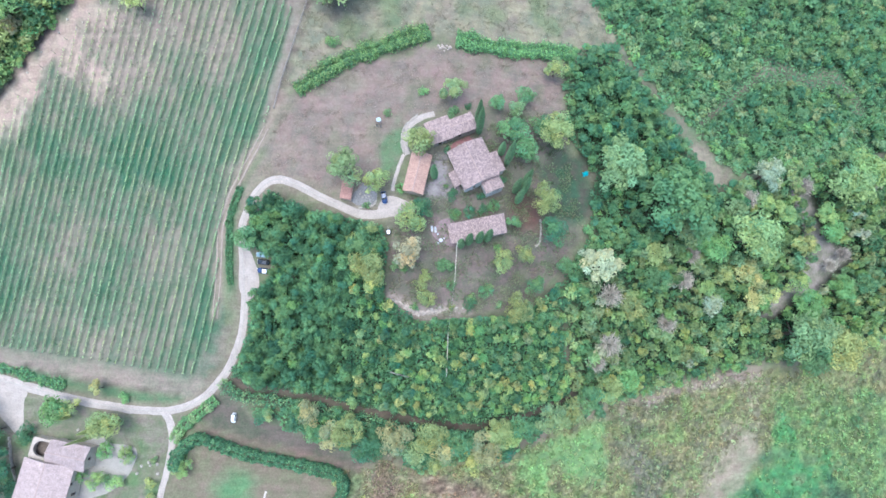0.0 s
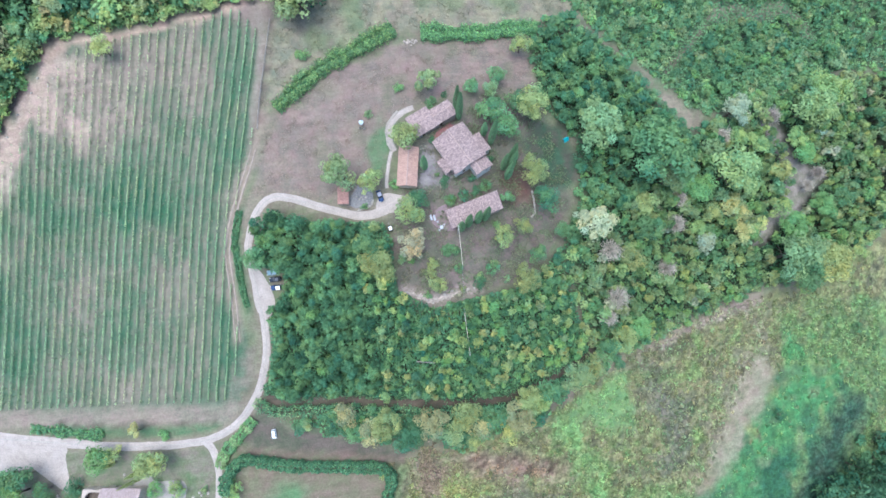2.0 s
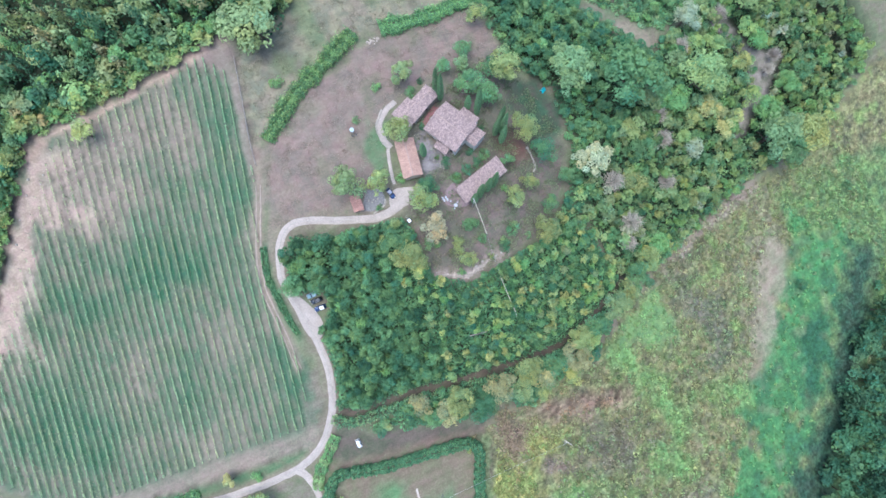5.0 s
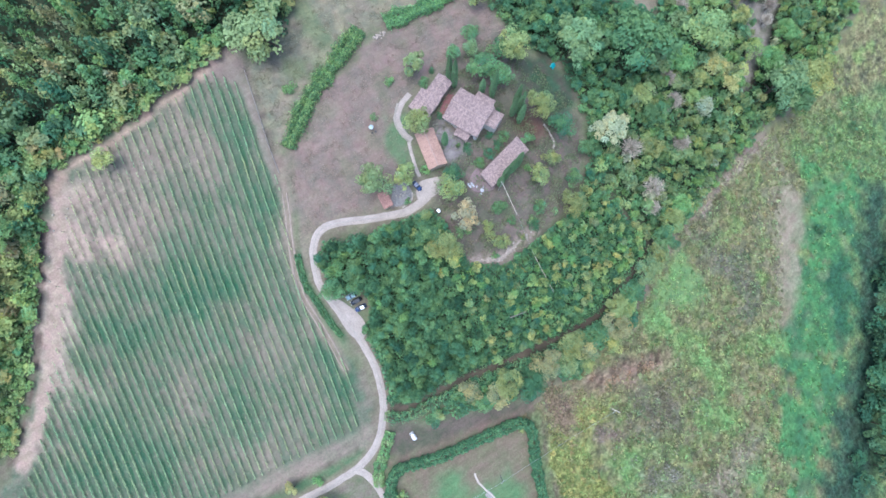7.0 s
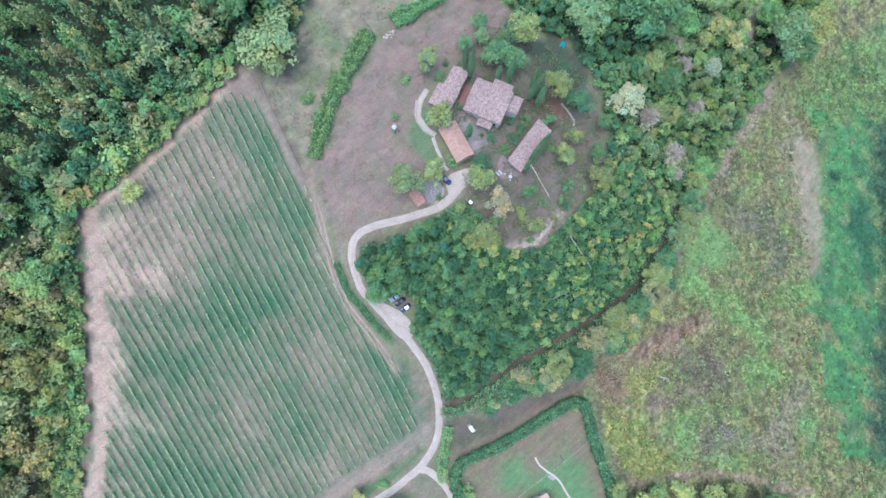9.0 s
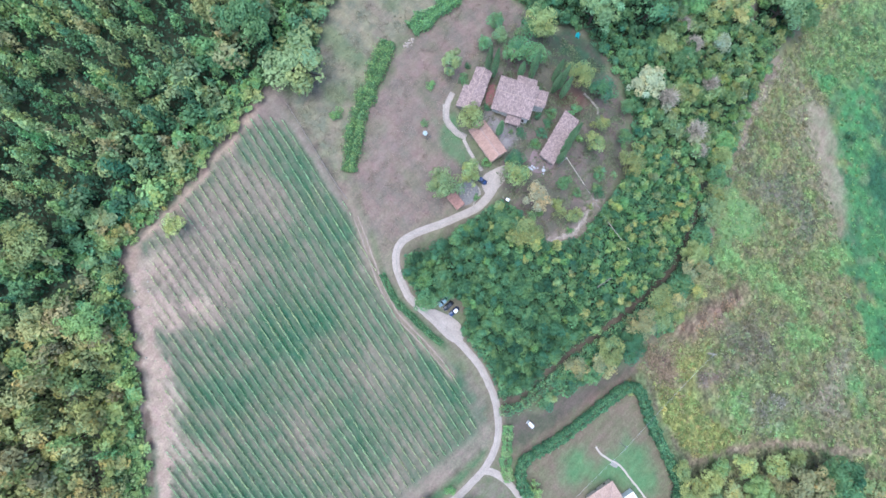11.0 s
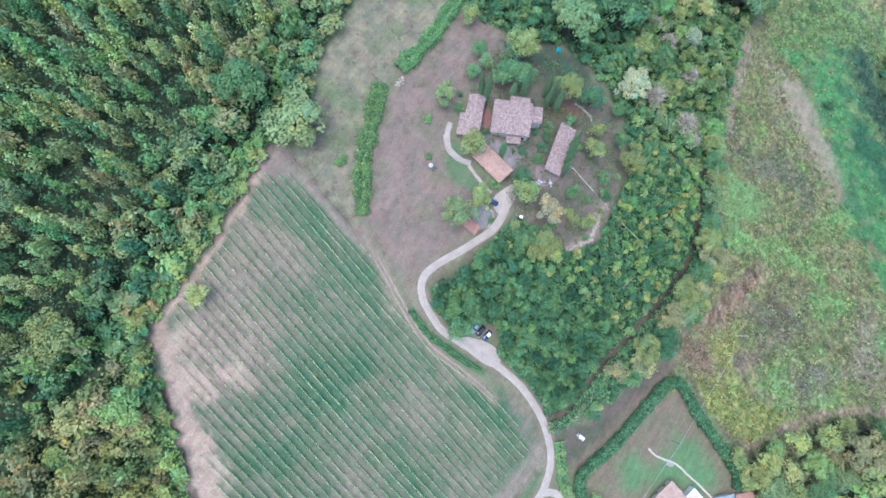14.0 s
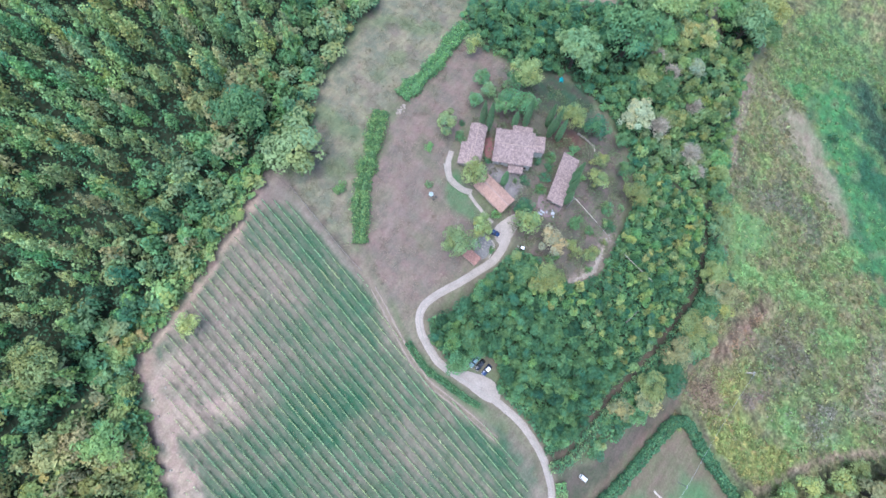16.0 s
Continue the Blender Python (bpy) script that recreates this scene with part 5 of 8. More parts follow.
stand("scrub_thicket", SCRUB_NE, 3.2, (1.5, 2.6), {"shrub": 6, "broad": 1}, {"dark": 4, "mid": 11, "fresh": 2, "sage": 2, "olive": 0.6}, "rough green thicket of brambles and young trees", 41, lambda p: apart(p, EAST_TREES) & (line_distance(EASTTRACK[:5], p[:, 0], p[:, 1]) > 1.9) & (line_distance(EASTTRACK[4:], p[:, 0], p[:, 1]) > 4.0) & (line_distance(EASTBRANCH, p[:, 0], p[:, 1]) > 2.6 + 2.0 * (p[:, 0] > 130)) & (p[:, 0] < 236) & (p[:, 1] < 160), category="thicket", full=0.5)


def undergrowth(name, poly, step, label, seed, tones, rise=1.6, keep=None):
    """Low leafy undergrowth that fills the floor between the trunks, as one mesh."""
    r = np.random.RandomState(seed)
    q = scatter(poly, step, seed, 0.5)
    q = clear_of(clear_of(q, ROAD, 2.2), WOODPATH, 0.9)
    if keep is not None:
        q = q[keep(q)]
    n = len(q)
    z = ground_z(q[:, 0], q[:, 1])
    pos = np.stack([q[:, 0], q[:, 1], z + r.uniform(0.2, rise, n) * (1 + 0.5 * waves(q[:, 0], q[:, 1], 7, seed))], 1)
    v, f = leaf_quads(r, pos, np.tile((0, 0, 0.9), (n, 1)), r.uniform(0.4, 0.75, n))
    cols = np.array([TONES[k] for k in tones])
    pick = np.clip(((waves(q[:, 0], q[:, 1], 9.0, seed + 1) + 1) / 2 * len(cols)).astype(int), 0, len(cols) - 1)
    col = np.repeat(cols[pick] * r.uniform(0.75, 1.2, (n, 1)), 4, 0)
    return tagged(put(name, mesh_from(name, v, f, col), MAT_LEAF), label, "undergrowth", kind="stuff")


undergrowth("undergrowth_slope", WOOD_S, 0.62, "leafy green undergrowth filling the hillside wood", 301, ("dark", "mid", "dark", "mid"), 3.0, lambda p: np.hypot(p[:, 0] + 61, p[:, 1] - 19.5) > 6.0)
undergrowth("undergrowth_strip", WOOD_STRIP, 0.7, "leafy undergrowth of the strip wood", 302, ("dark", "mid", "dark"), 1.4, lambda p: edge_distance(WOOD_STRIP, p[:, 0], p[:, 1]) > 1.2 + 3.0 * waves(p[:, 0], p[:, 1], 9.0, 23))
undergrowth("undergrowth_east", WOOD_E, 0.95, "leafy undergrowth of the eastern wood", 303, ("dark", "mid", "dark"), 2.2, lambda p: (p[:, 0] < 200) & (edge_distance(CLEARING, p[:, 0], p[:, 1]) < -1) & (line_distance(EASTTRACK, p[:, 0], p[:, 1]) > 2.0))
undergrowth("undergrowth_thicket", SCRUB_NE, 0.95, "low brambles of the thicket", 304, ("dark", "mid", "mid"), 1.2, lambda p: (p[:, 0] < 200) & (p[:, 1] < 150) & (line_distance(EASTTRACK, p[:, 0], p[:, 1]) > 2.0))
# dark and deep leaf tones carry the shade in the gaps between trees
undergrowth("undergrowth_forest", FOREST_NW, 1.15, "leafy undergrowth of the forest", 307, ("dark", "deep", "dark"), 3.0, lambda p: (p[:, 1] < 224) & (p[:, 0] + 0.6 * p[:, 1] < 127))
undergrowth("undergrowth_rim", RIM, 0.7, "leafy bushes along the edge of the forest", 305, ("fresh", "lime", "lime"), 2.2)
stand("forest_edge_bushes", RIM, 3.0, (1.5, 2.6), {"shrub": 3, "broad": 2}, {"fresh": 4, "honey": 3, "lime": 4}, "green bushes and young trees edging the forest", 306, category="bushes")

FOREST_REST = [(-122, 114), (-134, 98.5), (-147, 83.5), (-163, 67.5), (-189, 46), (-215, 35), (-250, 70), (-190, 125)]
stand("forest_west", FOREST_NW, 6.0, (2.3, 3.3), {"tall": 1}, {"mid": 4, "olive": 5, "sage": 4, "fresh": 4, "lime": 5, "pale": 4, "honey": 7, "tan": 5, "yellow": 4, "gold": 2}, "plantation of slender green trees with yellowing tips", 51, lambda p: (p[:, 1] > 146 + 0.12 * p[:, 0] + 5 * waves(p[:, 0], p[:, 1], 20, 52)) & (p[:, 0] < 8) & (p[:, 1] < 222) & (p[:, 0] + 0.6 * p[:, 1] < 125), (0.95, 1.4), "forest", 14.0, 0.9)
stand("forest_edge", FOREST_NW, 4.6, (2.2, 3.7), {"tall": 2, "broad": 4}, {"dark": 3, "mid": 6, "olive": 4, "sage": 3, "fresh": 3, "lime": 1.5, "honey": 3, "tan": 2}, "dense mixed forest of dark and grey-green crowns beside the field", 53, lambda p: apart(p, [(-34.4, 111.0, 9.5)]) & (edge_distance(FOREST_REST, p[:, 0], p[:, 1]) < 0) & ~((p[:, 1] > 146 + 0.12 * p[:, 0] + 5 * waves(p[:, 0], p[:, 1], 20, 52)) & (p[:, 0] < 8)) & (p[:, 1] < 222) & (p[:, 0] + 0.6 * p[:, 1] < 125), (0.9, 1.5), "forest", 14.0, 0.5)
undergrowth("undergrowth_rim", FOREST_REST, 1.0, "olive bushes below the forest edge", 308, ("lime", "olive", "honey"), 4.0)
stand("forest_rim", FOREST_REST, 5.2, (2.8, 4.4), {"tall": 2, "broad": 4}, {"olive": 3, "fresh": 3, "lime": 7, "honey": 5, "tan": 4, "yellow": 8, "gold": 5, "pale": 4}, "tall forest edge of olive and yellow-green crowns beside the field", 61, lambda p: (edge_distance(FOREST_REST, p[:, 0], p[:, 1]) > 3.0) & (p[:, 0] > -240), (0.9, 1.4), "forest", 14.0)
stand("woodland_south", WOOD_SE, 4.6, (2.2, 3.4), {"broad": 4, "spread": 2}, {"olive": 5, "lime": 2, "mid": 3, "honey": 3, "yellow": 0.8, "tan": 3}, "olive and yellow-green trees beyond the track", 71, lambda p: apart(p, SOUTH_TREES, 0.9) & (p[:, 1] > -160))
stand("woodland_valley", WOOD_FAR_E, 6.5, (3.2, 4.9), {"broad": 4, "tall": 2}, {"deep": 5, "dark": 4}, "dark green trees on the far side of the valley", 81, lambda p: (p[:, 0] < 195) & (p[:, 1] > -165), full=0.45)

# ---- single trees: x, y, crown radius, shape, leaf tone ----
HOUSE_TREES = [
    (-30.9, 49.7, 5.7, "broad", "olive"),
    (-21.0, 46.4, 4.0, "spread", "honey"),
    (-7.4, 58.6, 4.6, "broad", "honey"),
    (-5.0, 51.2, 1.6, "shrub", "mid"),
    (3.3, 76.6, 4.3, "spread", "olive"),
    (-6.4, 77.8, 1.9, "shrub", "fresh"),
    (-18.4, 69.6, 1.7, "shrub", "sage"),
    (3.4, 70.9, 2.3, "shrub", "mid"),
    (8.7, 73.5, 1.3, "shrub", "dark"),
    (18.0, 74.2, 2.7, "broad", "mid"),
    (27.6, 77.3, 3.2, "broad", "mid"),
    (24.7, 72.5, 2.8, "broad", "sage"),
    (22.1, 63.4, 4.8, "broad", "mid"),
    (27.3, 58.2, 4.3, "broad", "mid"),
    (37.3, 63.7, 6.0, "broad", "honey"),
    (33.2, 65.7, 4.4, "broad", "mid"),
    (34.1, 42.2, 5.0, "broad", "honey"),
    (37.0, 32.2, 4.7, "broad", "dark"),
    (22.9, 34.9, 2.6, "broad", "mid"),
    (20.0, 49.5, 1.5, "shrub", "dark"),
    (38.9, 88.2, 3.8, "broad", "honey"),
    (-25.5, 26.5, 4.7, "broad", "mid"),
]
GARDEN_TREES = [
    (3.2, 43.4, 2.1, "shrub", "dark"),
    (3.9, 36.9, 2.2, "shrub", "mid"),
    (16.8, 40.1, 2.4, "shrub", "mid"),
    (13.2, 38.7, 2.0, "shrub", "dark"),
    (8.8, 37.8, 2.2, "shrub", "dark"),
    (-11.2, 34.7, 4.3, "broad", "honey"),
    (-8.3, 33.3, 2.9, "broad", "yellow"),
    (-6.5, 38.3, 3.3, "broad", "dark"),
    (-11.1, 24.1, 4.8, "spread", "straw"),
    (19.6, 22.2, 3.8, "broad", "honey"),
    (27.4, 24.4, 3.2, "broad", "honey"),
    (0.2, 20.6, 2.6, "broad", "mid"),
    (-5.0, 9.8, 3.0, "broad", "honey"),
    (9.1, 8.7, 2.6, "shrub", "dark"),
    (31.3, 14.4, 3.3, "broad", "mid"),
    (25.5, 6.8, 4.9, "broad", "honey"),
    (-23.7, 19.5, 5.5, "broad", "honey"),
    (-22.4, 14.9, 3.7, "broad", "yellow"),
    (-35.0, 34.5, 2.6, "broad", "fresh"),
    (-24.6, 39.7, 1.5, "shrub", "mid"),
    (-15.5, 20.4, 2.2, "shrub", "sage"),
    (-7.3, 15.0, 2.8, "shrub", "honey"),
    (14.5, 12.5, 2.6, "shrub", "mid"),
    (18.2, 26.5, 1.5, "shrub", "fresh"),
    (41.8, 21.4, 2.8, "broad", "mid"),
    (1.8, 58.1, 1.5, "shrub", "dark"),
    (12.6, 42.9, 1.7, "shrub", "dark"),
    (-13.5, 45.0, 1.9, "shrub", "fresh"),
    (-62.9, 28.3, 4.0, "broad", "mid"),
    (-56.3, 25.6, 2.9, "broad", "mid"),
    (-58.2, 33.9, 3.2, "broad", "fresh"),
    (3.1, 20.4, 1.6, "shrub", "dark"),
    (2.6, 14.4, 1.9, "shrub", "mid"),
    (9.8, 10.7, 1.8, "shrub", "sage"),
    (-12.6, 19.3, 1.4, "shrub", "fresh"),
    (-5.9, 17.6, 2.0, "shrub", "honey"),
    (15.9, 14.1, 1.7, "shrub", "olive"),
    (0.8, 46.0, 1.1, "shrub", "mid"),
    (4.6, 37.4, 1.5, "shrub", "fresh"),
    (19.5, 7.8, 1.6, "shrub", "sage"),
    (2.8, 7.5, 1.5, "shrub", "olive"),
    (-9.9, 7.2, 1.7, "shrub", "mid"),
]
VILLA_TREES = [
    (-128.2, -26.4, 4.4, "broad", "fresh"),
    (-124.6, -26.0, 3.4, "broad", "yellow"),
    (-112.6, -31.6, 4.4, "broad", "honey"),
    (-109.8, -31.2, 4.0, "broad", "yellow"),
    (-115.5, -19.8, 2.6, "broad", "gold"),
    (-107.7, -23.3, 2.0, "shrub", "fresh"),
    (-141.0, -35.3, 3.7, "shrub", "dark"),
    (-114.5, -40.7, 3.0, "shrub", "fresh"),
    (-107.2, -42.3, 3.2, "shrub", "lime"),
    (-124.1, -48.3, 3.6, "shrub", "fresh"),
    (-117.8, -50.4, 3.3, "shrub", "lime"),
    (-110.7, -51.5, 3.0, "shrub", "lime"),
    (-114.1, -50.8, 2.2, "shrub", "mid"),
    (-99.7, -51.9, 2.1, "shrub", "yellow"),
    (-98.2, -44.6, 1.6, "shrub", "sage"),
    (-99.6, -57.0, 2.0, "shrub", "honey"),
    (-88.0, -46.5, 3.6, "shrub", "lime"),
    (-37.0, -52.0, 1.9, "shrub", "honey"),
    (-146.8, -46.9, 3.4, "broad", "dark"),
    (-143.4, -53.0, 3.2, "broad", "deep"),
    (-149.4, -40.5, 3.4, "broad", "dark"),
    (-150.2, -33.5, 3.0, "broad", "mid"),
    (-149.0, -54.0, 4.0, "broad", "deep"),
    (-151.5, -47.5, 4.0, "broad", "deep"),
    (-156.0, -27.5, 4.6, "broad", "mid"),
    (-158.5, -33.0, 5.0, "broad", "fresh"),
    (-163.0, -28.0, 4.5, "broad", "mid"),
    (-155.5, -40.0, 4.6, "broad", "dark"),
]
NORTH_TREES = [
    (-98.9, 104.2, 3.7, "broad", "yellow"),
    (-36.6, 93.8, 2.5, "shrub", "fresh"),
    (-137.4, 101.6, 6.5, "broad", "lime"),
    (-128.6, 126.3, 7.2, "broad", "honey"),
    (-35.6, 130.1, 8.4, "broad", "mid"),
]

TONE_WORDS = {"dark": "dark green", "mid": "green", "deep": "deep green", "fresh": "fresh green", "olive": "olive green", "yellow": "yellowing", "gold": "golden yellow",
              "silver": "silvery", "cream": "pale cream-leaved", "straw": "straw-coloured", "sage": "pale sage-green", "lime": "bright lime-green", "pale": "pale green", "honey": "yellow-green", "tan": "pale straw-coloured", "grey": "bare grey"}


def plant(rows, where, group):
    for x, y, radius, kind, tone in rows:
        if kind == "shrub":
            tree("garden_shrub" if where != "on the wooded eastern slope" else "shrub", x, y, radius, kind, tone, "low " + TONE_WORDS[tone] + " rounded shrub " + where, "shrub", group, full=1.3, finer=1)
        else:
            big = "large " if radius > 5 else ""
            tree("broadleaf_tree", x, y, radius, kind, tone, big + TONE_WORDS[tone] + " broadleaf tree " + where, "tree", group, full=1.15, finer=1)


plant(HOUSE_TREES, "beside the farm buildings", "trees round the farmhouse")
plant(GARDEN_TREES, "in the farm garden", "trees of the garden")
plant(VILLA_TREES, "in the villa garden", "trees of the villa garden")
plant(EAST_TREES, "on the wooded eastern slope", "single trees of the eastern slope")
plant([(x, y, 1.12 * r, k, t) for x, y, r, k, t in STRIP_TREES], "beside the woodland path", "trees along the woodland path")
tree("shrub", 131.7, -69.1, 2.8, "shrub", "dark", "low dark green rounded shrub in the valley field", "shrub", "shrubs of the valley field", full=1.3, finer=1)
tree("shrub", 178.8, -39.6, 2.6, "shrub", "mid", "low green rounded shrub in the valley field", "shrub", "shrubs of the valley field", full=1.3, finer=1)
plant(SOUTH_TREES, "beyond the southern track", "trees beyond the southern track")
tree("broadleaf_tree", -34.4, 111.0, 10.6, "broad", "olive", "very broad olive-green tree at the head of the vineyard", "tree", "trees round the vineyard", 1, 0.66, 2.0, 1.2)
plant(NORTH_TREES, "at the rim of the vineyard", "trees round the vineyard")


def bare_tree(x, y, radius):
    """A leafless grey tree: a forking trunk with many fine twigs."""
    r = np.random.RandomState(int(x * 10))
    n = 1100
    d = r.normal(0, 1, (n, 3))
    d[:, 2] = np.abs(d[:, 2]) * 0.8 + 0.2
    d /= np.linalg.norm(d, axis=1)[:, None]
    base = np.array((0, 0, radius * 1.15)) + d * radius * r.uniform(0.15, 0.75, (n, 1))
    tip = base + (d + r.normal(0, 0.35, (n, 3))) * radius * r.uniform(0.2, 0.42, (n, 1))
    w = np.cross(d, r.normal(0, 1, (n, 3)))
    w *= 0.055 / (np.linalg.norm(w, axis=1)[:, None] + 1e-9)
    v = np.stack([base - w, base + w, tip + w * 0.4, tip - w * 0.4], 1).reshape(-1, 3)
    col = np.tile((0.41, 0.36, 0.3), (len(v), 1)) * np.repeat(r.uniform(0.75, 1.2, (n, 1)), 4, 0)
    top = root("bare_tree", Matrix.Translation((x, y, gz(x, y))), "leafless grey tree with a haze of fine twigs", "tree", "bare trees of the slope")
    tagged(put("crown", mesh_from("crown", v, np.arange(4 * n).reshape(n, 4), col), MAT_TWIG, top), "haze of bare grey twigs", kind="stuff")
    bm = bmesh.new()
    tube(bm, (0, 0, -0.5), (0, 0, radius * 1.25), 0.22, 0.13)
    for k in range(7):
        a = k * 0.9 + r.uniform(-0.3, 0.3)
        tube(bm, (0, 0, radius * r.uniform(0.85, 1.2)), (math.cos(a) * radius * 0.6, math.sin(a) * radius * 0.6, radius * r.uniform(1.4, 1.95)), 0.1, 0.03, 5)
    part("trunk", bm, MAT_BARK, top)


for x, y, radius in BARE_TREES:
    bare_tree(x, y, radius)

# slender cypresses by the houses: x, y, height
CYPRESSES = [(11.4, 66.9, 15.8), (11.9, 64.4, 16.4), (21.3, 54.5, 17.4), (19.3, 57.8, 9.0), (27.4, 48.0, 13.6), (26.6, 45.0, 15.0), (24.8, 42.0, 13.6), (24.0, 45.4, 12.6),
             (14.6, 29.2, 15.0), (11.8, 28.7, 14.0), (8.4, 27.9, 14.4), (5.8, 27.0, 10.5), (-2.8, 48.9, 10.5)]
for x, y, h in CYPRESSES:
    tree("cypress", x, y, 1.4, "cypress", "cypress", "tall slender dark green cypress close to the farm buildings", "cypress", "cypresses by the farm", stretch=h * 1.3 / 12.3)
for x, y, h in ((-117.8, -35.9, 12.0), (-119.4, -34.2, 6.5), (-117.6, -33.6, 6.5), (-127.0, -29.6, 5.5)):
    tree("cypress", x, y, 0.8, "cypress", "yellow", "slender yellow-green cypress in the villa garden", "cypress", "cypresses of the villa", stretch=h * 1.3 / 7.0)

# ---- vineyard rows ----
def post_mesh():
    bm = bmesh.new()
    tube(bm, (0, 0, -0.3), (0, 0, 1.9), 0.05, 0.045, 6)
    me = bpy.data.meshes.new("end_post")
    bm.to_mesh(me)
    bm.free()
    me.materials.append(MAT_GREYWOOD)
    return me


def vine_rows():
    """Each row: a trellis of foliage with gaps, an end post at each end and a wire."""
    r = np.random.RandomState(9)
    p = np.array(ROWS)
    u, s = p @ ROW_ACROSS, p @ ROW_ALONG
    post = post_mesh()
    for k in range(int((u.min() - ROW_START) / ROW_STEP), int((u.max() - ROW_START) / ROW_STEP) + 1):
        c = ROW_START + k * ROW_STEP
        t = np.arange(s.min(), s.max(), 0.045)
        t = t + r.uniform(-0.1, 0.1, len(t))
        bend = 0.05 * np.sin(t * 0.31 + k) + 0.03 * np.sin(t * 1.1 + 2 * k)
        x, y = ROW_ACROSS[0] * (c + bend) + ROW_ALONG[0] * t, ROW_ACROSS[1] * (c + bend) + ROW_ALONG[1] * t
        rim = np.clip((edge_distance(PALE_EDGE[2:13], x, y) + 3) / 6, 0, 1)
        dry = np.clip(np.max([edge_distance(q, x, y) for q in VINE_DRY + [VINE_SAND]], 0) / 12 + 0.5, 0, 1)
        vigour = 0.95 + 0.2 * waves(x, y, 26, 71) + 0.5 * waves(x, y, 3.2, 72) + 0.4 * waves(x, y, 1.3, 75) - 0.7 * rim - 0.42 * dry
        inside = (edge_distance(ROWS, x, y) > 0) & (x > -215)
        ok = inside & (r.uniform(0, 1, len(t)) < vigour)
        if ok.sum() < 40:
            continue
        ends = t[inside].min(), t[inside].max()
        x, y = x[ok], y[ok]
        n = len(x)
        side, up = r.normal(0, 0.085, n), 0.35 + 0.85 * r.uniform(0, 1, n) ** 0.7
        z = ground_z(x, y)
        pos = np.stack([x + ROW_ACROSS[0] * side, y + ROW_ACROSS[1] * side, z + up], 1)
        nor = np.stack([ROW_ACROSS[0] * side * 2, ROW_ACROSS[1] * side * 2, np.full(n, 1.0)], 1)
        v, f = leaf_quads(r, pos, nor, r.uniform(0.11, 0.22, n))
        mixed = np.clip(0.4 + 0.6 * waves(x, y, 20, 73) + 0.7 * dry[ok], 0, 1)[:, None]
        col = np.array((0.225, 0.35, 0.18)) * (1 - mixed) + np.array((0.33, 0.375, 0.19)) * mixed
        col = np.repeat(col * r.uniform(0.75, 1.25, (n, 1)), 4, 0)
        a = ROW_ACROSS * c + ROW_ALONG * ends[0]
        b = ROW_ACROSS * c + ROW_ALONG * ends[1]
        row = root("vine_row", Matrix.Translation((a[0], a[1], gz(*a))), "long trellised row of pale green vines in grassy soil", "vine row", "rows of the vineyard")
        back = np.array((a[0], a[1], gz(*a)))
        leaves = put("foliage", mesh_from("foliage", v - back, f, col), MAT_VINE, row)
        tagged(leaves, kind="stuff")
        put("end_post", post, None, row)
        put("end_post", post, None, row, m=Matrix.Translation(np.array((b[0], b[1], gz(*b))) - back))


def vineyard_grass():
    """Dark grass that follows the feet of the vines, thin where the soil is bare."""
    r = np.random.RandomState(207)
    p = np.array(ROWS)
    u, s = p @ ROW_ACROSS, p @ ROW_ALONG
    n = 44000
    k = r.randint(int((u.min() - ROW_START) / ROW_STEP), int((u.max() - ROW_START) / ROW_STEP) + 1, n)
    t = r.uniform(s.min(), s.max(), n)
    c = ROW_START + k * ROW_STEP + r.normal(0.3, 0.6, n)
    x, y = ROW_ACROSS[0] * c + ROW_ALONG[0] * t, ROW_ACROSS[1] * c + ROW_ALONG[1] * t
    rim = np.clip((edge_distance(PALE_EDGE[2:13], x, y) + 6) / 9, 0, 1)
    lush = 0.55 + 0.35 * waves(x, y, 15, 61) - 0.5 * np.clip(np.max([edge_distance(q, x, y) for q in VINE_DRY + [VINE_SAND]], 0) / 12 + 0.5, 0, 1) + 0.35 * waves(ROW_ACROSS[0] * x * 3 + ROW_ACROSS[1] * y * 3, t, 16, 76) - 0.7 * rim
    ok = (edge_distance(ROWS, x, y) > 0.3) & (x > -215) & (r.uniform(0, 1, n) < lush)
    x, y = x[ok], y[ok]
    n = len(x)
    pos = np.stack([x, y, ground_z(x, y) + r.uniform(0.06, 0.25, n)], 1)
    v, f = leaf_quads(r, pos, np.tile((0, 0, 1.0), (n, 1)), r.uniform(0.14, 0.3, n))
    pal = np.array([(0.08, 0.15, 0.078), (0.1, 0.165, 0.085), (0.135, 0.18, 0.1), (0.2, 0.19, 0.125)])
    col = np.repeat(pal[r.randint(4, size=n)] * r.uniform(0.85, 1.2, (n, 1)), 4, 0)
    tagged(put("vineyard_grass", mesh_from("vineyard_grass", v, f, col), MAT_LEAF), "dark grass along the feet of the vine rows", "grass", kind="stuff")


vine_rows()
vineyard_grass()


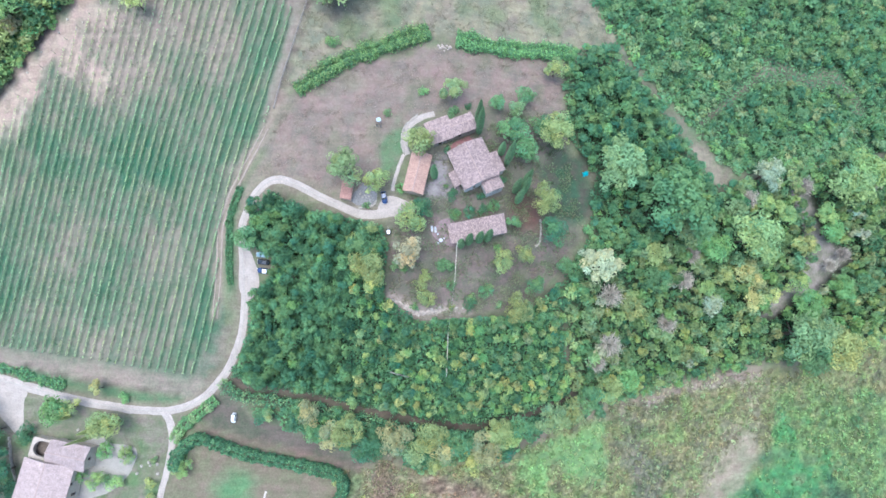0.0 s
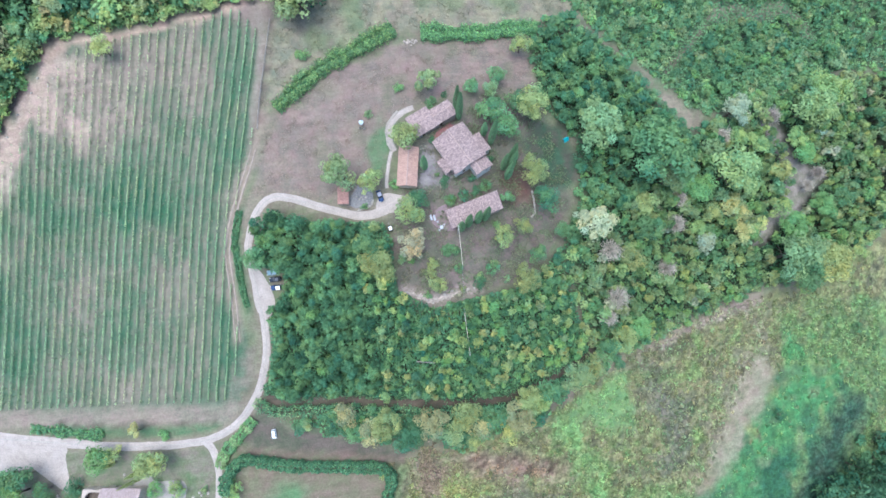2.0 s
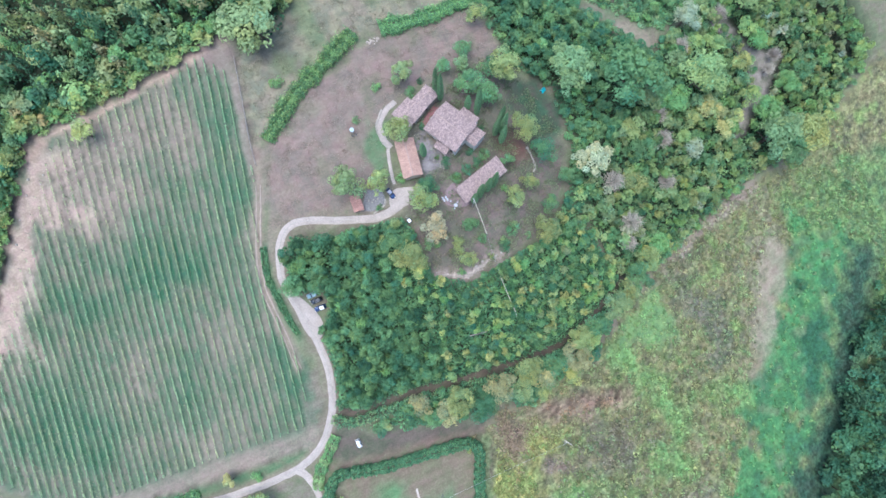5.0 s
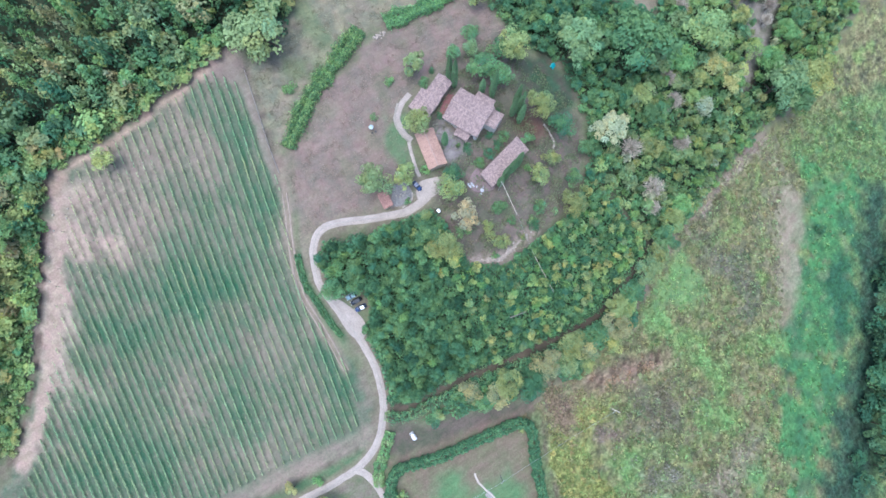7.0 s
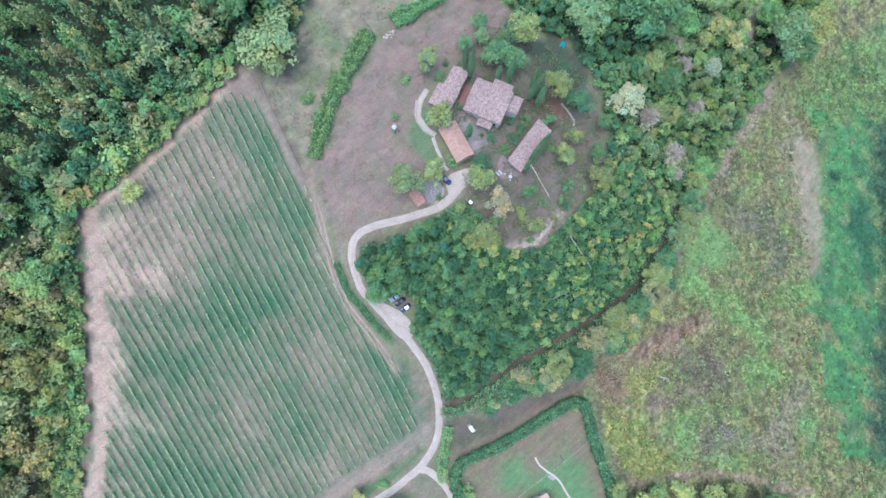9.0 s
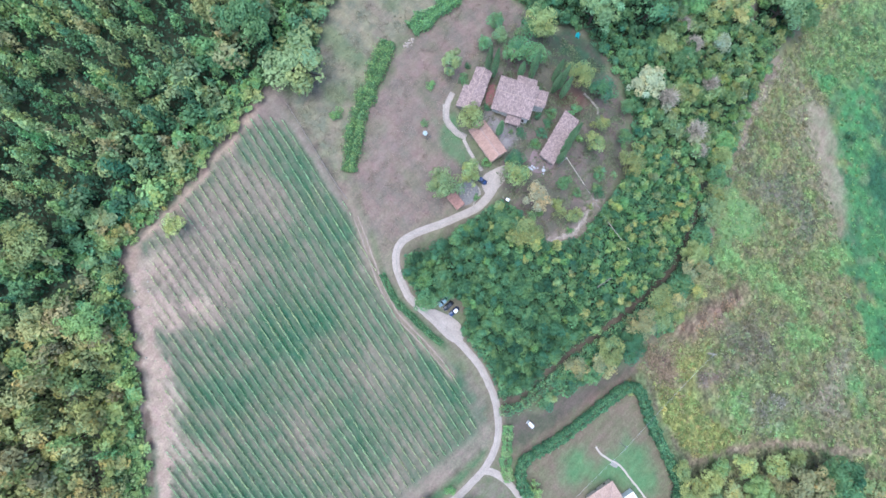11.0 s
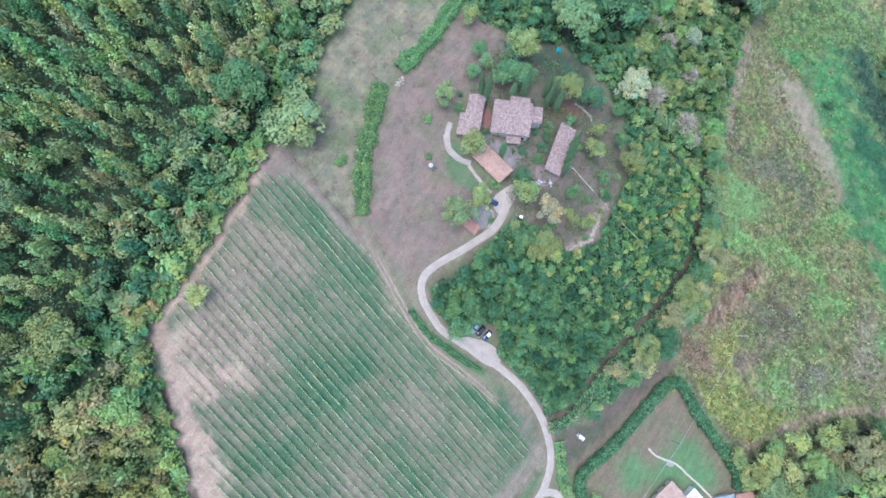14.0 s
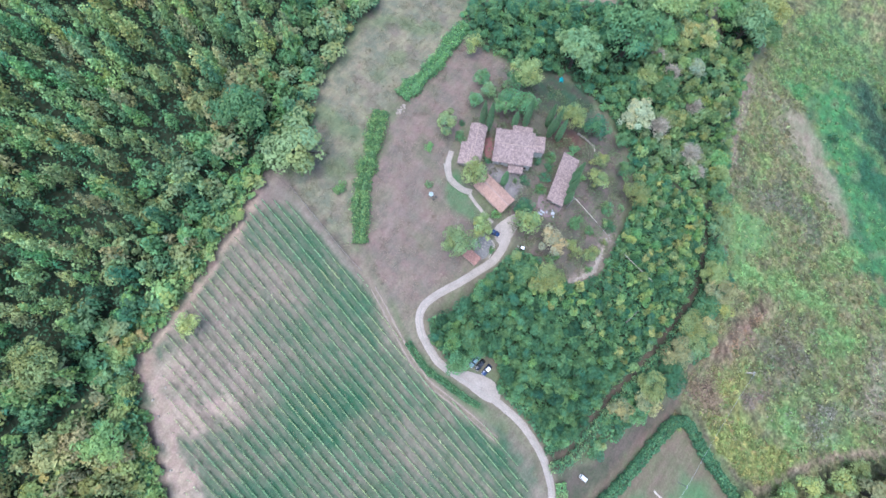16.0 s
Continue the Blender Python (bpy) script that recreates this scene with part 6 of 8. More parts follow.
# ---- hedges ----
def hedge(line, width, height, tones, label, seed, density=60, group="", ragged=0.15, lumpy=0.25, name="hedge", category="hedge", bump=4.0):
    """A hedge of small leaf clumps along a line, domed in section and uneven."""
    r = np.random.RandomState(seed)
    p = smooth_line(line, 0.5)
    seg = np.linalg.norm(np.diff(p, axis=0), axis=1)
    run = np.concatenate([[0], np.cumsum(seg)])
    n = int(run[-1] * density)
    t = r.uniform(0, run[-1], n)
    x, y = np.interp(t, run, p[:, 0]), np.interp(t, run, p[:, 1])
    dx, dy = np.interp(t + 0.4, run, p[:, 0]) - np.interp(t - 0.4, run, p[:, 0]), np.interp(t + 0.4, run, p[:, 1]) - np.interp(t - 0.4, run, p[:, 1])
    ln = np.hypot(dx, dy) + 1e-6
    nx, ny = -dy / ln, dx / ln
    swell = 1 + lumpy * waves(t, np.zeros(n) + seed, bump, seed) + ragged * r.normal(0, 1, n)
    a = r.uniform(-0.15, math.pi + 0.15, n)
    cs, sn = np.sign(np.cos(a)) * np.abs(np.cos(a)) ** 0.6, np.clip(np.sin(a), 0, 1) ** 0.5
    off, up = cs * width / 2 * swell, np.maximum(sn * height * (0.5 + 0.5 * swell), 0.1) * np.where(sn < 0.3, r.uniform(0.3, 2.2, n), 1)
    pos = np.stack([x + nx * off, y + ny * off, ground_z(x, y) + up], 1)
    v, f = leaf_quads(r, pos, np.stack([nx * cs, ny * cs, sn + 0.3], 1), r.uniform(0.2, 0.38, n))
    cols = np.array([TONES[k] for k in tones])
    pick = np.clip(((waves(x, y, 5.0, seed + 1) + 1 + r.normal(0, 0.5, n)) / 2 * len(cols)).astype(int), 0, len(cols) - 1)
    col = np.repeat(cols[pick] * r.uniform(0.6, 1.5, (n, 1)), 4, 0)
    ob = put(name, mesh_from(name, v, f, col), MAT_LEAF)
    return tagged(ob, label, category, group)


hedge(HEDGE_LAWN, 3.5, 4.3, ("dark", "deep", "mid", "dark"), "clipped tall green hedge around the lawn", 91, 190, ragged=0.07, lumpy=0.28, bump=2.4)
hedge(HEDGE_N1, 3.7, 2.2, ("mid", "fresh", "dark", "lime", "fresh"), "rough green hedge curving round the dry lawn", 92, 240, ragged=0.45, lumpy=0.65, bump=8.0)
hedge(HEDGE_N2, 3.4, 2.2, ("mid", "fresh", "dark", "fresh"), "rough green hedge along the top of the dry lawn", 93, 220, ragged=0.45, lumpy=0.65, bump=8.0)
hedge(HEDGE_ROAD, 2.2, 0.8, ("dark", "mid", "fresh", "dark"), "low tangled green verge beside the road", 94, 80, ragged=0.5, lumpy=0.7, bump=6.0)
hedge(HEDGE_LANE, 3.2, 1.8, ("mid", "fresh", "olive"), "overgrown green hedge at the lane corner", 95, 110)
for side in (-3.1, 3.1):
    p = smooth_line(WOODPATH, 3.0)
    d = np.gradient(p, axis=0)
    d /= np.linalg.norm(d, axis=1)[:, None]
    hedge([tuple(q) for q in p + np.stack([-d[:, 1], d[:, 0]], 1) * side], 2.8, 2.2, ("dark", "mid", "deep") if side > 0 else ("dark", "mid", "dark", "olive"), "tangled bushes along the woodland path", 97 + int(side), 48, ragged=0.35, lumpy=0.6, name="path_bushes", category="bushes")
hedge(VERGE, 1.9, 0.7, ("dark", "mid", "dark"), "strip of rank green weeds between track and road", 96, 70, name="weed_strip", category="weeds")

# ---- buildings ----
def roof_plane(parent, corners, material, thick=0.2, pitch=0.3, course=0.48, label=""):
    """A roof slope over the corners eave-left, eave-right, ridge-right, ridge-left: a slab with rows of cover tiles on it."""
    e0, e1, r1, r0 = [np.array(c, float) for c in corners]
    bm = bmesh.new()
    slab(bm, [tuple(c) for c in (e0, e1, r1, r0)], thick)
    bmesh.ops.recalc_face_normals(bm, faces=bm.faces[:])
    plane = part("roof_slope", bm, material, parent, label)
    nrm = np.cross(e1 - e0, r0 - e0)
    nrm /= np.linalg.norm(nrm)
    nrm *= np.sign(nrm[2])
    wide = max(np.linalg.norm(e1 - e0), np.linalg.norm(r1 - r0))
    nc, nr = max(2, int(wide / pitch)), max(2, int(np.linalg.norm((r0 + r1 - e0 - e1) / 2) / course))
    rs = np.random.RandomState(nc * 13 + nr)
    i, j = [g.ravel() for g in np.meshgrid(np.arange(nc), np.arange(nr))]

    def at(s, t):
        s, t = s[:, None], t[:, None]
        return (e0 * (1 - s) + e1 * s) * (1 - t) + (r0 * (1 - s) + r1 * s) * t

    jit = rs.uniform(-0.07, 0.07, len(i)) / nc
    quads = []
    for side, lift in ((0.08, 0.0), (0.32, 0.1), (0.62, 0.1), (0.86, 0.0)):
        for end, more in ((0.0, 0.035), (1.06, 0.0)):
            quads.append(at(np.clip((i + side) / nc + jit, 0, 1), np.clip((j + end) / nr, 0, 1)) + nrm * (0.01 + lift + more + 0.02 * rs.rand(len(i))[:, None]))
    v = np.stack(quads, 1)
    o = (np.arange(len(i)) * 8)[:, None]
    f = np.concatenate([o + np.array(q) for q in ((0, 2, 3, 1), (2, 4, 5, 3), (4, 6, 7, 5), (0, 6, 4, 2))])
    tiles = put("roof_tiles", mesh_from("roof_tiles", v.reshape(-1, 3), f), material, plane)
    tagged(tiles, kind="stuff")
    return plane


def ridge_line(parent, a, b, material=None):
    """Half-round ridge tiles, one after the other."""
    a, b = Vector(a), Vector(b)
    n = max(2, int((b - a).length / 0.42))
    bm = bmesh.new()
    for k in range(n):
        p, q = a.lerp(b, k / n), a.lerp(b, (k + 1.08) / n)
        tube(bm, p, q, 0.17, 0.14, 8)
    ob = part("ridge_tiles", bm, material or MAT_RIDGE, parent)
    return tagged(ob, kind="stuff")


def wall(parent, a, b, z0, z1, material, openings=(), thick=0.45, name="wall"):
    """An upright wall from a to b with openings (from, width, sill, head) that go through it. Returns the wall."""
    a, b = Vector((*a, 0)), Vector((*b, 0))
    run = (b - a).length
    m = Matrix.Translation(a) @ Matrix.Rotation(math.atan2(b.y - a.y, b.x - a.x), 4, "Z")
    bm = bmesh.new()
    xs = sorted({0.0, run} | {e for s, w, lo, hi in openings for e in (s, s + w)})
    zs = sorted({z0, z1} | {e for s, w, lo, hi in openings for e in (lo, hi)})
    solid = {(i, k) for i in range(len(xs) - 1) for k in range(len(zs) - 1)
             if not any(s < (xs[i] + xs[i + 1]) / 2 < s + w and lo < (zs[k] + zs[k + 1]) / 2 < hi for s, w, lo, hi in openings)}
    grid = {}

    def corner(i, k, y):
        if (i, k, y) not in grid:
            grid[i, k, y] = bm.verts.new((xs[i], y, zs[k]))
        return grid[i, k, y]

    for i, k in solid:
        c = ((i, k), (i + 1, k), (i + 1, k + 1), (i, k + 1))
        bm.faces.new([corner(*q, 0.0) for q in c])
        bm.faces.new([corner(*q, thick) for q in c[::-1]])
        for n, (p, q) in zip(((i, k - 1), (i + 1, k), (i, k + 1), (i - 1, k)), zip(c, c[1:] + c[:1])):
            if n not in solid:
                bm.faces.new((corner(*q, 0.0), corner(*p, 0.0), corner(*p, thick), corner(*q, thick)))
    ob = part(name, bm, material, parent, m=m)
    for s, w, lo, hi in openings:
        if lo > z0 + 0.9:
            window(parent, m, s, w, lo, hi)
        else:
            bm = bmesh.new()
            box(bm, s + 0.04, 0.12, lo + 0.02, s + w - 0.04, 0.2, hi - 0.04, 0.01)
            door = part("door", bm, MAT_WOOD, parent, "brown wooden door", m)
            bm = bmesh.new()
            box(bm, s + w - 0.2, 0.06, lo + 0.95, s + w - 0.14, 0.11, lo + 1.1)
            part("door_handle", bm, MAT_METAL, door)
    return ob


def window(parent, m, s, w, lo, hi):
    frame_bm = bmesh.new()
    for x0, x1, q0, q1 in ((s, s + 0.08, lo, hi), (s + w - 0.08, s + w, lo, hi), (s + 0.08, s + w - 0.08, lo, lo + 0.08), (s + 0.08, s + w - 0.08, hi - 0.08, hi), (s + w / 2 - 0.03, s + w / 2 + 0.03, lo + 0.08, hi - 0.08)):
        box(frame_bm, x0, 0.14, q0, x1, 0.22, q1)
    win = part("window", frame_bm, MAT_WOOD, parent, "brown window frame", m)
    bm = bmesh.new()
    box(bm, s + 0.06, 0.17, lo + 0.06, s + w - 0.06, 0.19, hi - 0.06)
    part("pane", bm, MAT_GLASS, win)
    bm = bmesh.new()
    box(bm, s - 0.08, -0.09, lo - 0.1, s + w + 0.08, 0.16, lo, 0.015)
    part("window_sill", bm, MAT_PAVING, win)


def gable(parent, pts, material, thick=0.45):
    """A gable triangle: three points in one upright plane, thickened inwards along the mean normal."""
    p = [Vector(q) for q in pts]
    nrm = (p[1] - p[0]).cross(p[2] - p[0]).normalized() * thick
    bm = bmesh.new()
    f, g = [bm.verts.new(q) for q in p], [bm.verts.new(q - nrm) for q in p]
    bm.faces.new(f), bm.faces.new(g[::-1])
    for i in range(3):
        j = (i + 1) % 3
        bm.faces.new((f[j], f[i], g[i], g[j]))
    bmesh.ops.recalc_face_normals(bm, faces=bm.faces[:])
    part("gable", bm, material, parent)


def four_walls(parent, x0, y0, x1, y1, z0, z1, material, south=(), east=(), north=(), west=()):
    wall(parent, (x0, y0), (x1, y0), z0, z1, material, south)
    wall(parent, (x1, y1), (x0, y1), z0, z1, material, north)
    wall(parent, (x1, y0 + 0.46), (x1, y1 - 0.46), z0, z1, material, east)
    wall(parent, (x0, y1 - 0.46), (x0, y0 + 0.46), z0, z1, material, west)


def gable_roof(parent, x0, y0, x1, y1, eave, ridge, material, along="y", over=0.45, at=None, walls=None):
    """A roof of two slopes; along: the axis of its ridge; at: the ridge's place across it."""
    if along == "y":
        c = (x0 + x1) / 2 if at is None else at
        fall = (ridge - eave) / max(c - x0, x1 - c)
        low_a, low_b = eave - over * fall, eave - over * fall
        ya, yb = y0 - over, y1 + over
        roof_plane(parent, ((x0 - over, yb, ridge - fall * (c - x0 + over)), (x0 - over, ya, ridge - fall * (c - x0 + over)), (c, ya, ridge), (c, yb, ridge)), material)
        roof_plane(parent, ((x1 + over, ya, ridge - fall * (x1 + over - c)), (x1 + over, yb, ridge - fall * (x1 + over - c)), (c, yb, ridge), (c, ya, ridge)), material)
        ridge_line(parent, (c, ya, ridge + 0.05), (c, yb, ridge + 0.05))
        if walls:
            za, zb = ridge - fall * (c - x0) - 0.2, ridge - fall * (x1 - c) - 0.2
            gable(parent, ((x0, y0, za), (x1, y0, zb), (c, y0, ridge - 0.2)), walls)
            gable(parent, ((x1, y1, zb), (x0, y1, za), (c, y1, ridge - 0.2)), walls)
    else:
        c = (y0 + y1) / 2 if at is None else at
        fall = (ridge - eave) / max(c - y0, y1 - c)
        xa, xb = x0 - over, x1 + over
        roof_plane(parent, ((xa, y0 - over, ridge - fall * (c - y0 + over)), (xb, y0 - over, ridge - fall * (c - y0 + over)), (xb, c, ridge), (xa, c, ridge)), material)
        roof_plane(parent, ((xb, y1 + over, ridge - fall * (y1 + over - c)), (xa, y1 + over, ridge - fall * (y1 + over - c)), (xa, c, ridge), (xb, c, ridge)), material)
        ridge_line(parent, (xa, c, ridge + 0.05), (xb, c, ridge + 0.05))
        if walls:
            za, zb = ridge - fall * (c - y0) - 0.2, ridge - fall * (y1 - c) - 0.2
            gable(parent, ((x0, y1, zb), (x0, y0, za), (x0, c, ridge - 0.2)), walls)
            gable(parent, ((x1, y0, za), (x1, y1, zb), (x1, c, ridge - 0.2)), walls)


def shed_roof(parent, x0, y0, x1, y1, z00, z10, z11, z01, material, over=0.35):
    """A roof of one slope; the heights belong to (x0, y0), (x1, y0), (x1, y1), (x0, y1)."""
    c = [(x0 - over, y0 - over, z00), (x1 + over, y0 - over, z10), (x1 + over, y1 + over, z11), (x0 - over, y1 + over, z01)]
    low = min(range(4), key=lambda i: c[i][2] + c[(i + 1) % 4][2])
    roof_plane(parent, c[low:] + c[:low], material)


def farmhouse():
    top = root("farmhouse", pose(9.75, 52.7, -0.4, 0, 0, 24.5), "large limewashed stone farmhouse with weathered pinkish tile roofs and low wings", "house")
    four_walls(top, -5.8, -6.5, 5.8, 6.5, -2.5, 5.1, MAT_LIMEWASH,
               south=((1.2, 0.9, 2.9, 4.1), (2.9, 1.0, 0.4, 2.5)), west=((1.6, 0.9, 2.9, 4.2), (5.6, 0.9, 2.9, 4.2), (9.6, 0.9, 2.9, 4.2), (10.4, 1.1, 0.3, 2.5)),
               north=((3.0, 0.9, 2.8, 4.0), (7.6, 0.9, 2.8, 4.0)), east=((8.5, 0.9, 2.9, 4.1),))
    gable_roof(top, -5.8, -6.5, 5.8, 6.5, 5.2, 7.1, MAT_ROOF, "y", 0.45, walls=MAT_LIMEWASH)
    # low store along the east wall
    four_walls(top, 5.81, -5.6, 8.7, 0.9, -3.2, 3.4, MAT_LIMEWASH, east=((1.5, 0.8, 1.4, 2.3), (4.0, 0.8, 1.4, 2.3)))
    shed_roof(top, 5.9, -5.6, 8.7, 0.9, 4.4, 3.5, 3.5, 4.4, MAT_ROOF, 0.3)
    # south wing
    four_walls(top, 0.1, -10.6, 5.9, -6.51, -3.2, 2.9, MAT_LIMEWASH, south=((1.0, 0.8, 1.2, 2.3), (3.6, 0.8, 1.2, 2.3)), east=((1.4, 0.9, 1.2, 2.4),))
    gable_roof(top, 0.1, -10.5, 5.9, -6.9, 3.3, 4.9, MAT_ROOF, "y", 0.35, at=1.7, walls=MAT_LIMEWASH)
    # porch on two posts
    shed_roof(top, -8.4, -4.2, -5.95, 0.8, 2.7, 3.6, 3.6, 2.7, MAT_ROOF, 0.15)
    for y in (-4.0, 0.6):
        bm = bmesh.new()
        box(bm, -8.35, y - 0.16, -0.6, -8.03, y + 0.16, 2.6, 0.02)
        part("porch_post", bm, MAT_LIMEWASH, top)


def stone_outbuilding():
    top = root("stone_outbuilding", pose(2.7, 64.6, 1.6, 0, 0, 21), "low stone outbuilding with a stepped weathered tile roof", "outbuilding")
    four_walls(top, 0.01, -2.8, 7.6, 2.4, -1.5, 3.7, MAT_STONE, south=((1.5, 1.0, 0.1, 2.2), (4.4, 0.8, 1.2, 2.2)), east=((1.6, 0.8, 1.2, 2.2),))
    gable_roof(top, 0.3, -2.8, 7.6, 2.4, 3.75, 4.75, MAT_ROOF, "x", 0.35, walls=MAT_STONE)
    four_walls(top, -7.6, -3.0, 0.0, 4.2, -1.5, 3.6, MAT_STONE, south=((2.0, 1.2, 0.1, 2.3), (5.0, 0.8, 1.2, 2.2)), west=((2.6, 0.9, 1.2, 2.3),))
    gable_roof(top, -7.6, -3.0, 0.0, 4.2, 3.65, 5.0, MAT_ROOF, "x", 0.35, walls=MAT_STONE)


def orange_annex():
    top = root("annex", pose(-8.2, 49.5, 1.4, 0, 0, 77), "plastered annex with a clean orange tile roof", "annex")
    four_walls(top, -6.4, -2.95, 6.4, 2.95, -1.5, 3.4, MAT_PLASTER, north=((1.5, 0.9, 1.1, 2.3), (4.5, 1.0, 0.1, 2.2), (7.5, 0.9, 1.1, 2.3), (10.5, 0.9, 1.1, 2.3)), south=((2.0, 1.0, 0.1, 2.2), (6.0, 0.9, 1.1, 2.3), (9.6, 0.9, 1.1, 2.3)))
    gable_roof(top, -6.4, -2.95, 6.4, 2.95, 3.5, 4.8, MAT_ROOF_NEW, "x", 0.4, walls=MAT_PLASTER)


def long_barn():
    top = root("barn", pose(11.2, 32.2, -4.6, 0, 0, 11.5), "long narrow stone barn under one weathered tile slope", "barn")
    x0, x1, y0, y1 = -9.0, 9.0, -2.7, 2.7
    wall(top, (x0, y0), (x1, y0), -2.0, 3.5, MAT_STONE, ((2.5, 1.1, 0.0, 2.2), (6.5, 0.9, 1.3, 2.3), (10.5, 0.9, 1.3, 2.3), (14.5, 1.1, 0.0, 2.2)))
    wall(top, (x1, y1), (x0, y1), -1.0, 5.3, MAT_STONE, ((3.0, 0.8, 2.2, 3.1), (9.0, 0.8, 2.2, 3.1), (14.0, 0.8, 2.2, 3.1)))
    wall(top, (x1, y0 + 0.46), (x1, y1 - 0.46), -2.0, 3.5, MAT_STONE, ((1.7, 0.9, 1.2, 2.3),))
    wall(top, (x0, y1 - 0.46), (x0, y0 + 0.46), -2.0, 3.5, MAT_STONE, ((1.4, 1.8, 0.0, 2.5),))
    gable(top, ((x1, y0, 3.45), (x1, y1, 3.45), (x1, y1, 5.25)), MAT_STONE)
    gable(top, ((x0, y1, 3.45), (x0, y0, 3.45), (x0, y1, 5.25)), MAT_STONE)
    shed_roof(top, x0, y0, x1, y1, 3.5, 3.5, 5.6, 5.6, MAT_ROOF, 0.4)
    # round-arched hood over the west door
    bm = bmesh.new()
    for k in range(8):
        a, b = math.pi * k / 8, math.pi * (k + 1) / 8
        tube(bm, (x0 - 0.1, math.cos(a) * 1.2, 2.3 + math.sin(a) * 1.0), (x0 - 0.1, math.cos(b) * 1.2, 2.3 + math.sin(b) * 1.0), 0.2, 0.2, 6)
    part("door_arch", bm, MAT_PAVING, top)


def tool_shed():
    top = root("tool_shed", pose(-31.0, 43.9, 1.5, 0, 0, -8), "small shed with a bright red tile roof under the oak", "shed")
    four_walls(top, -1.5, -2.6, 1.5, 2.6, -0.8, 2.1, MAT_PLASTER, south=((1.0, 0.9, 0.05, 1.9),), east=((2.0, 0.8, 1.0, 1.7),))
    shed_roof(top, -1.5, -2.6, 1.5, 2.6, 2.7, 2.25, 2.25, 2.7, MAT_ROOF_RED, 0.3)


def villa():
    top = root("villa", pose(-128.6, -44.0, -20.6, 0, 0, -11), "large pale villa with pinkish tile roofs and an arched loggia", "villa")
    four_walls(top, -3.0, -0.6, 9.8, 6.6, -2.0, 5.6, MAT_PLASTER, north=((2.0, 1.0, 3.4, 4.7), (6.0, 1.0, 3.4, 4.7), (9.5, 1.1, 0.2, 2.4)), east=((2.5, 1.0, 3.4, 4.7),))
    gable_roof(top, -3.0, -0.6, 9.8, 6.6, 5.7, 7.0, MAT_ROOF_MAUVE, "x", 0.45, walls=MAT_PLASTER)
    four_walls(top, -10.3, -14.0, 6.2, -0.65, -2.0, 5.2, MAT_PLASTER, west=((3.0, 1.0, 3.2, 4.5), (7.0, 1.0, 3.2, 4.5)), east=((3.0, 1.0, 0.2, 2.4), (7.0, 1.0, 3.2, 4.5)))
    gable_roof(top, -10.3, -14.0, 6.2, -0.65, 5.3, 7.2, MAT_ROOF_MAUVE, "y", 0.45, walls=MAT_PLASTER)
    # sunken roof terrace: a cream deck with an opening, round at its western end, over a floor coloured dark for shade
    four_walls(top, -10.3, -0.6, -3.05, 6.2, -2.0, 4.3, MAT_PLASTER, west=((2.5, 1.0, 1.2, 2.4),))
    bm = bmesh.new()
    box(bm, -9.8, -0.1, 2.0, -3.6, 5.7, 2.2)
    # the dark bark material stands for the shade inside the recess
    part("terrace_floor", bm, MAT_BARK, top, "terrace floor with the recess's shade put into its dark colour")
    hole = [(-3.5, 0.6), (-3.5, 5.4)] + [(-7.0 + 2.4 * math.cos(a), 3.0 + 2.4 * math.sin(a)) for a in [math.pi / 2 + math.pi * k / 12 for k in range(13)]]
    rim = []
    for x, y in hole:
        dx, dy = x + 6.2, y - 3.0
        k = min((4.15 if dx < 0 else 3.0) / max(abs(dx), 1e-6), 3.35 / max(abs(dy), 1e-6))
        rim.append((-6.2 + dx * k, 3.0 + dy * k))
    bm = bmesh.new()
    rings = [[bm.verts.new((x, y, z)) for x, y in line] for line, z in ((rim, 4.2), (rim, 4.5), (hole, 4.5), (hole, 3.6))]
    for a, b in zip(rings, rings[1:]):
        for k in range(len(hole)):
            m = (k + 1) % len(hole)
            bm.faces.new((a[k], a[m], b[m], b[k]))
    bmesh.ops.recalc_face_normals(bm, faces=bm.faces[:])
    part("terrace_deck", bm, MAT_DECK, top, "cream deck with a round-ended opening")


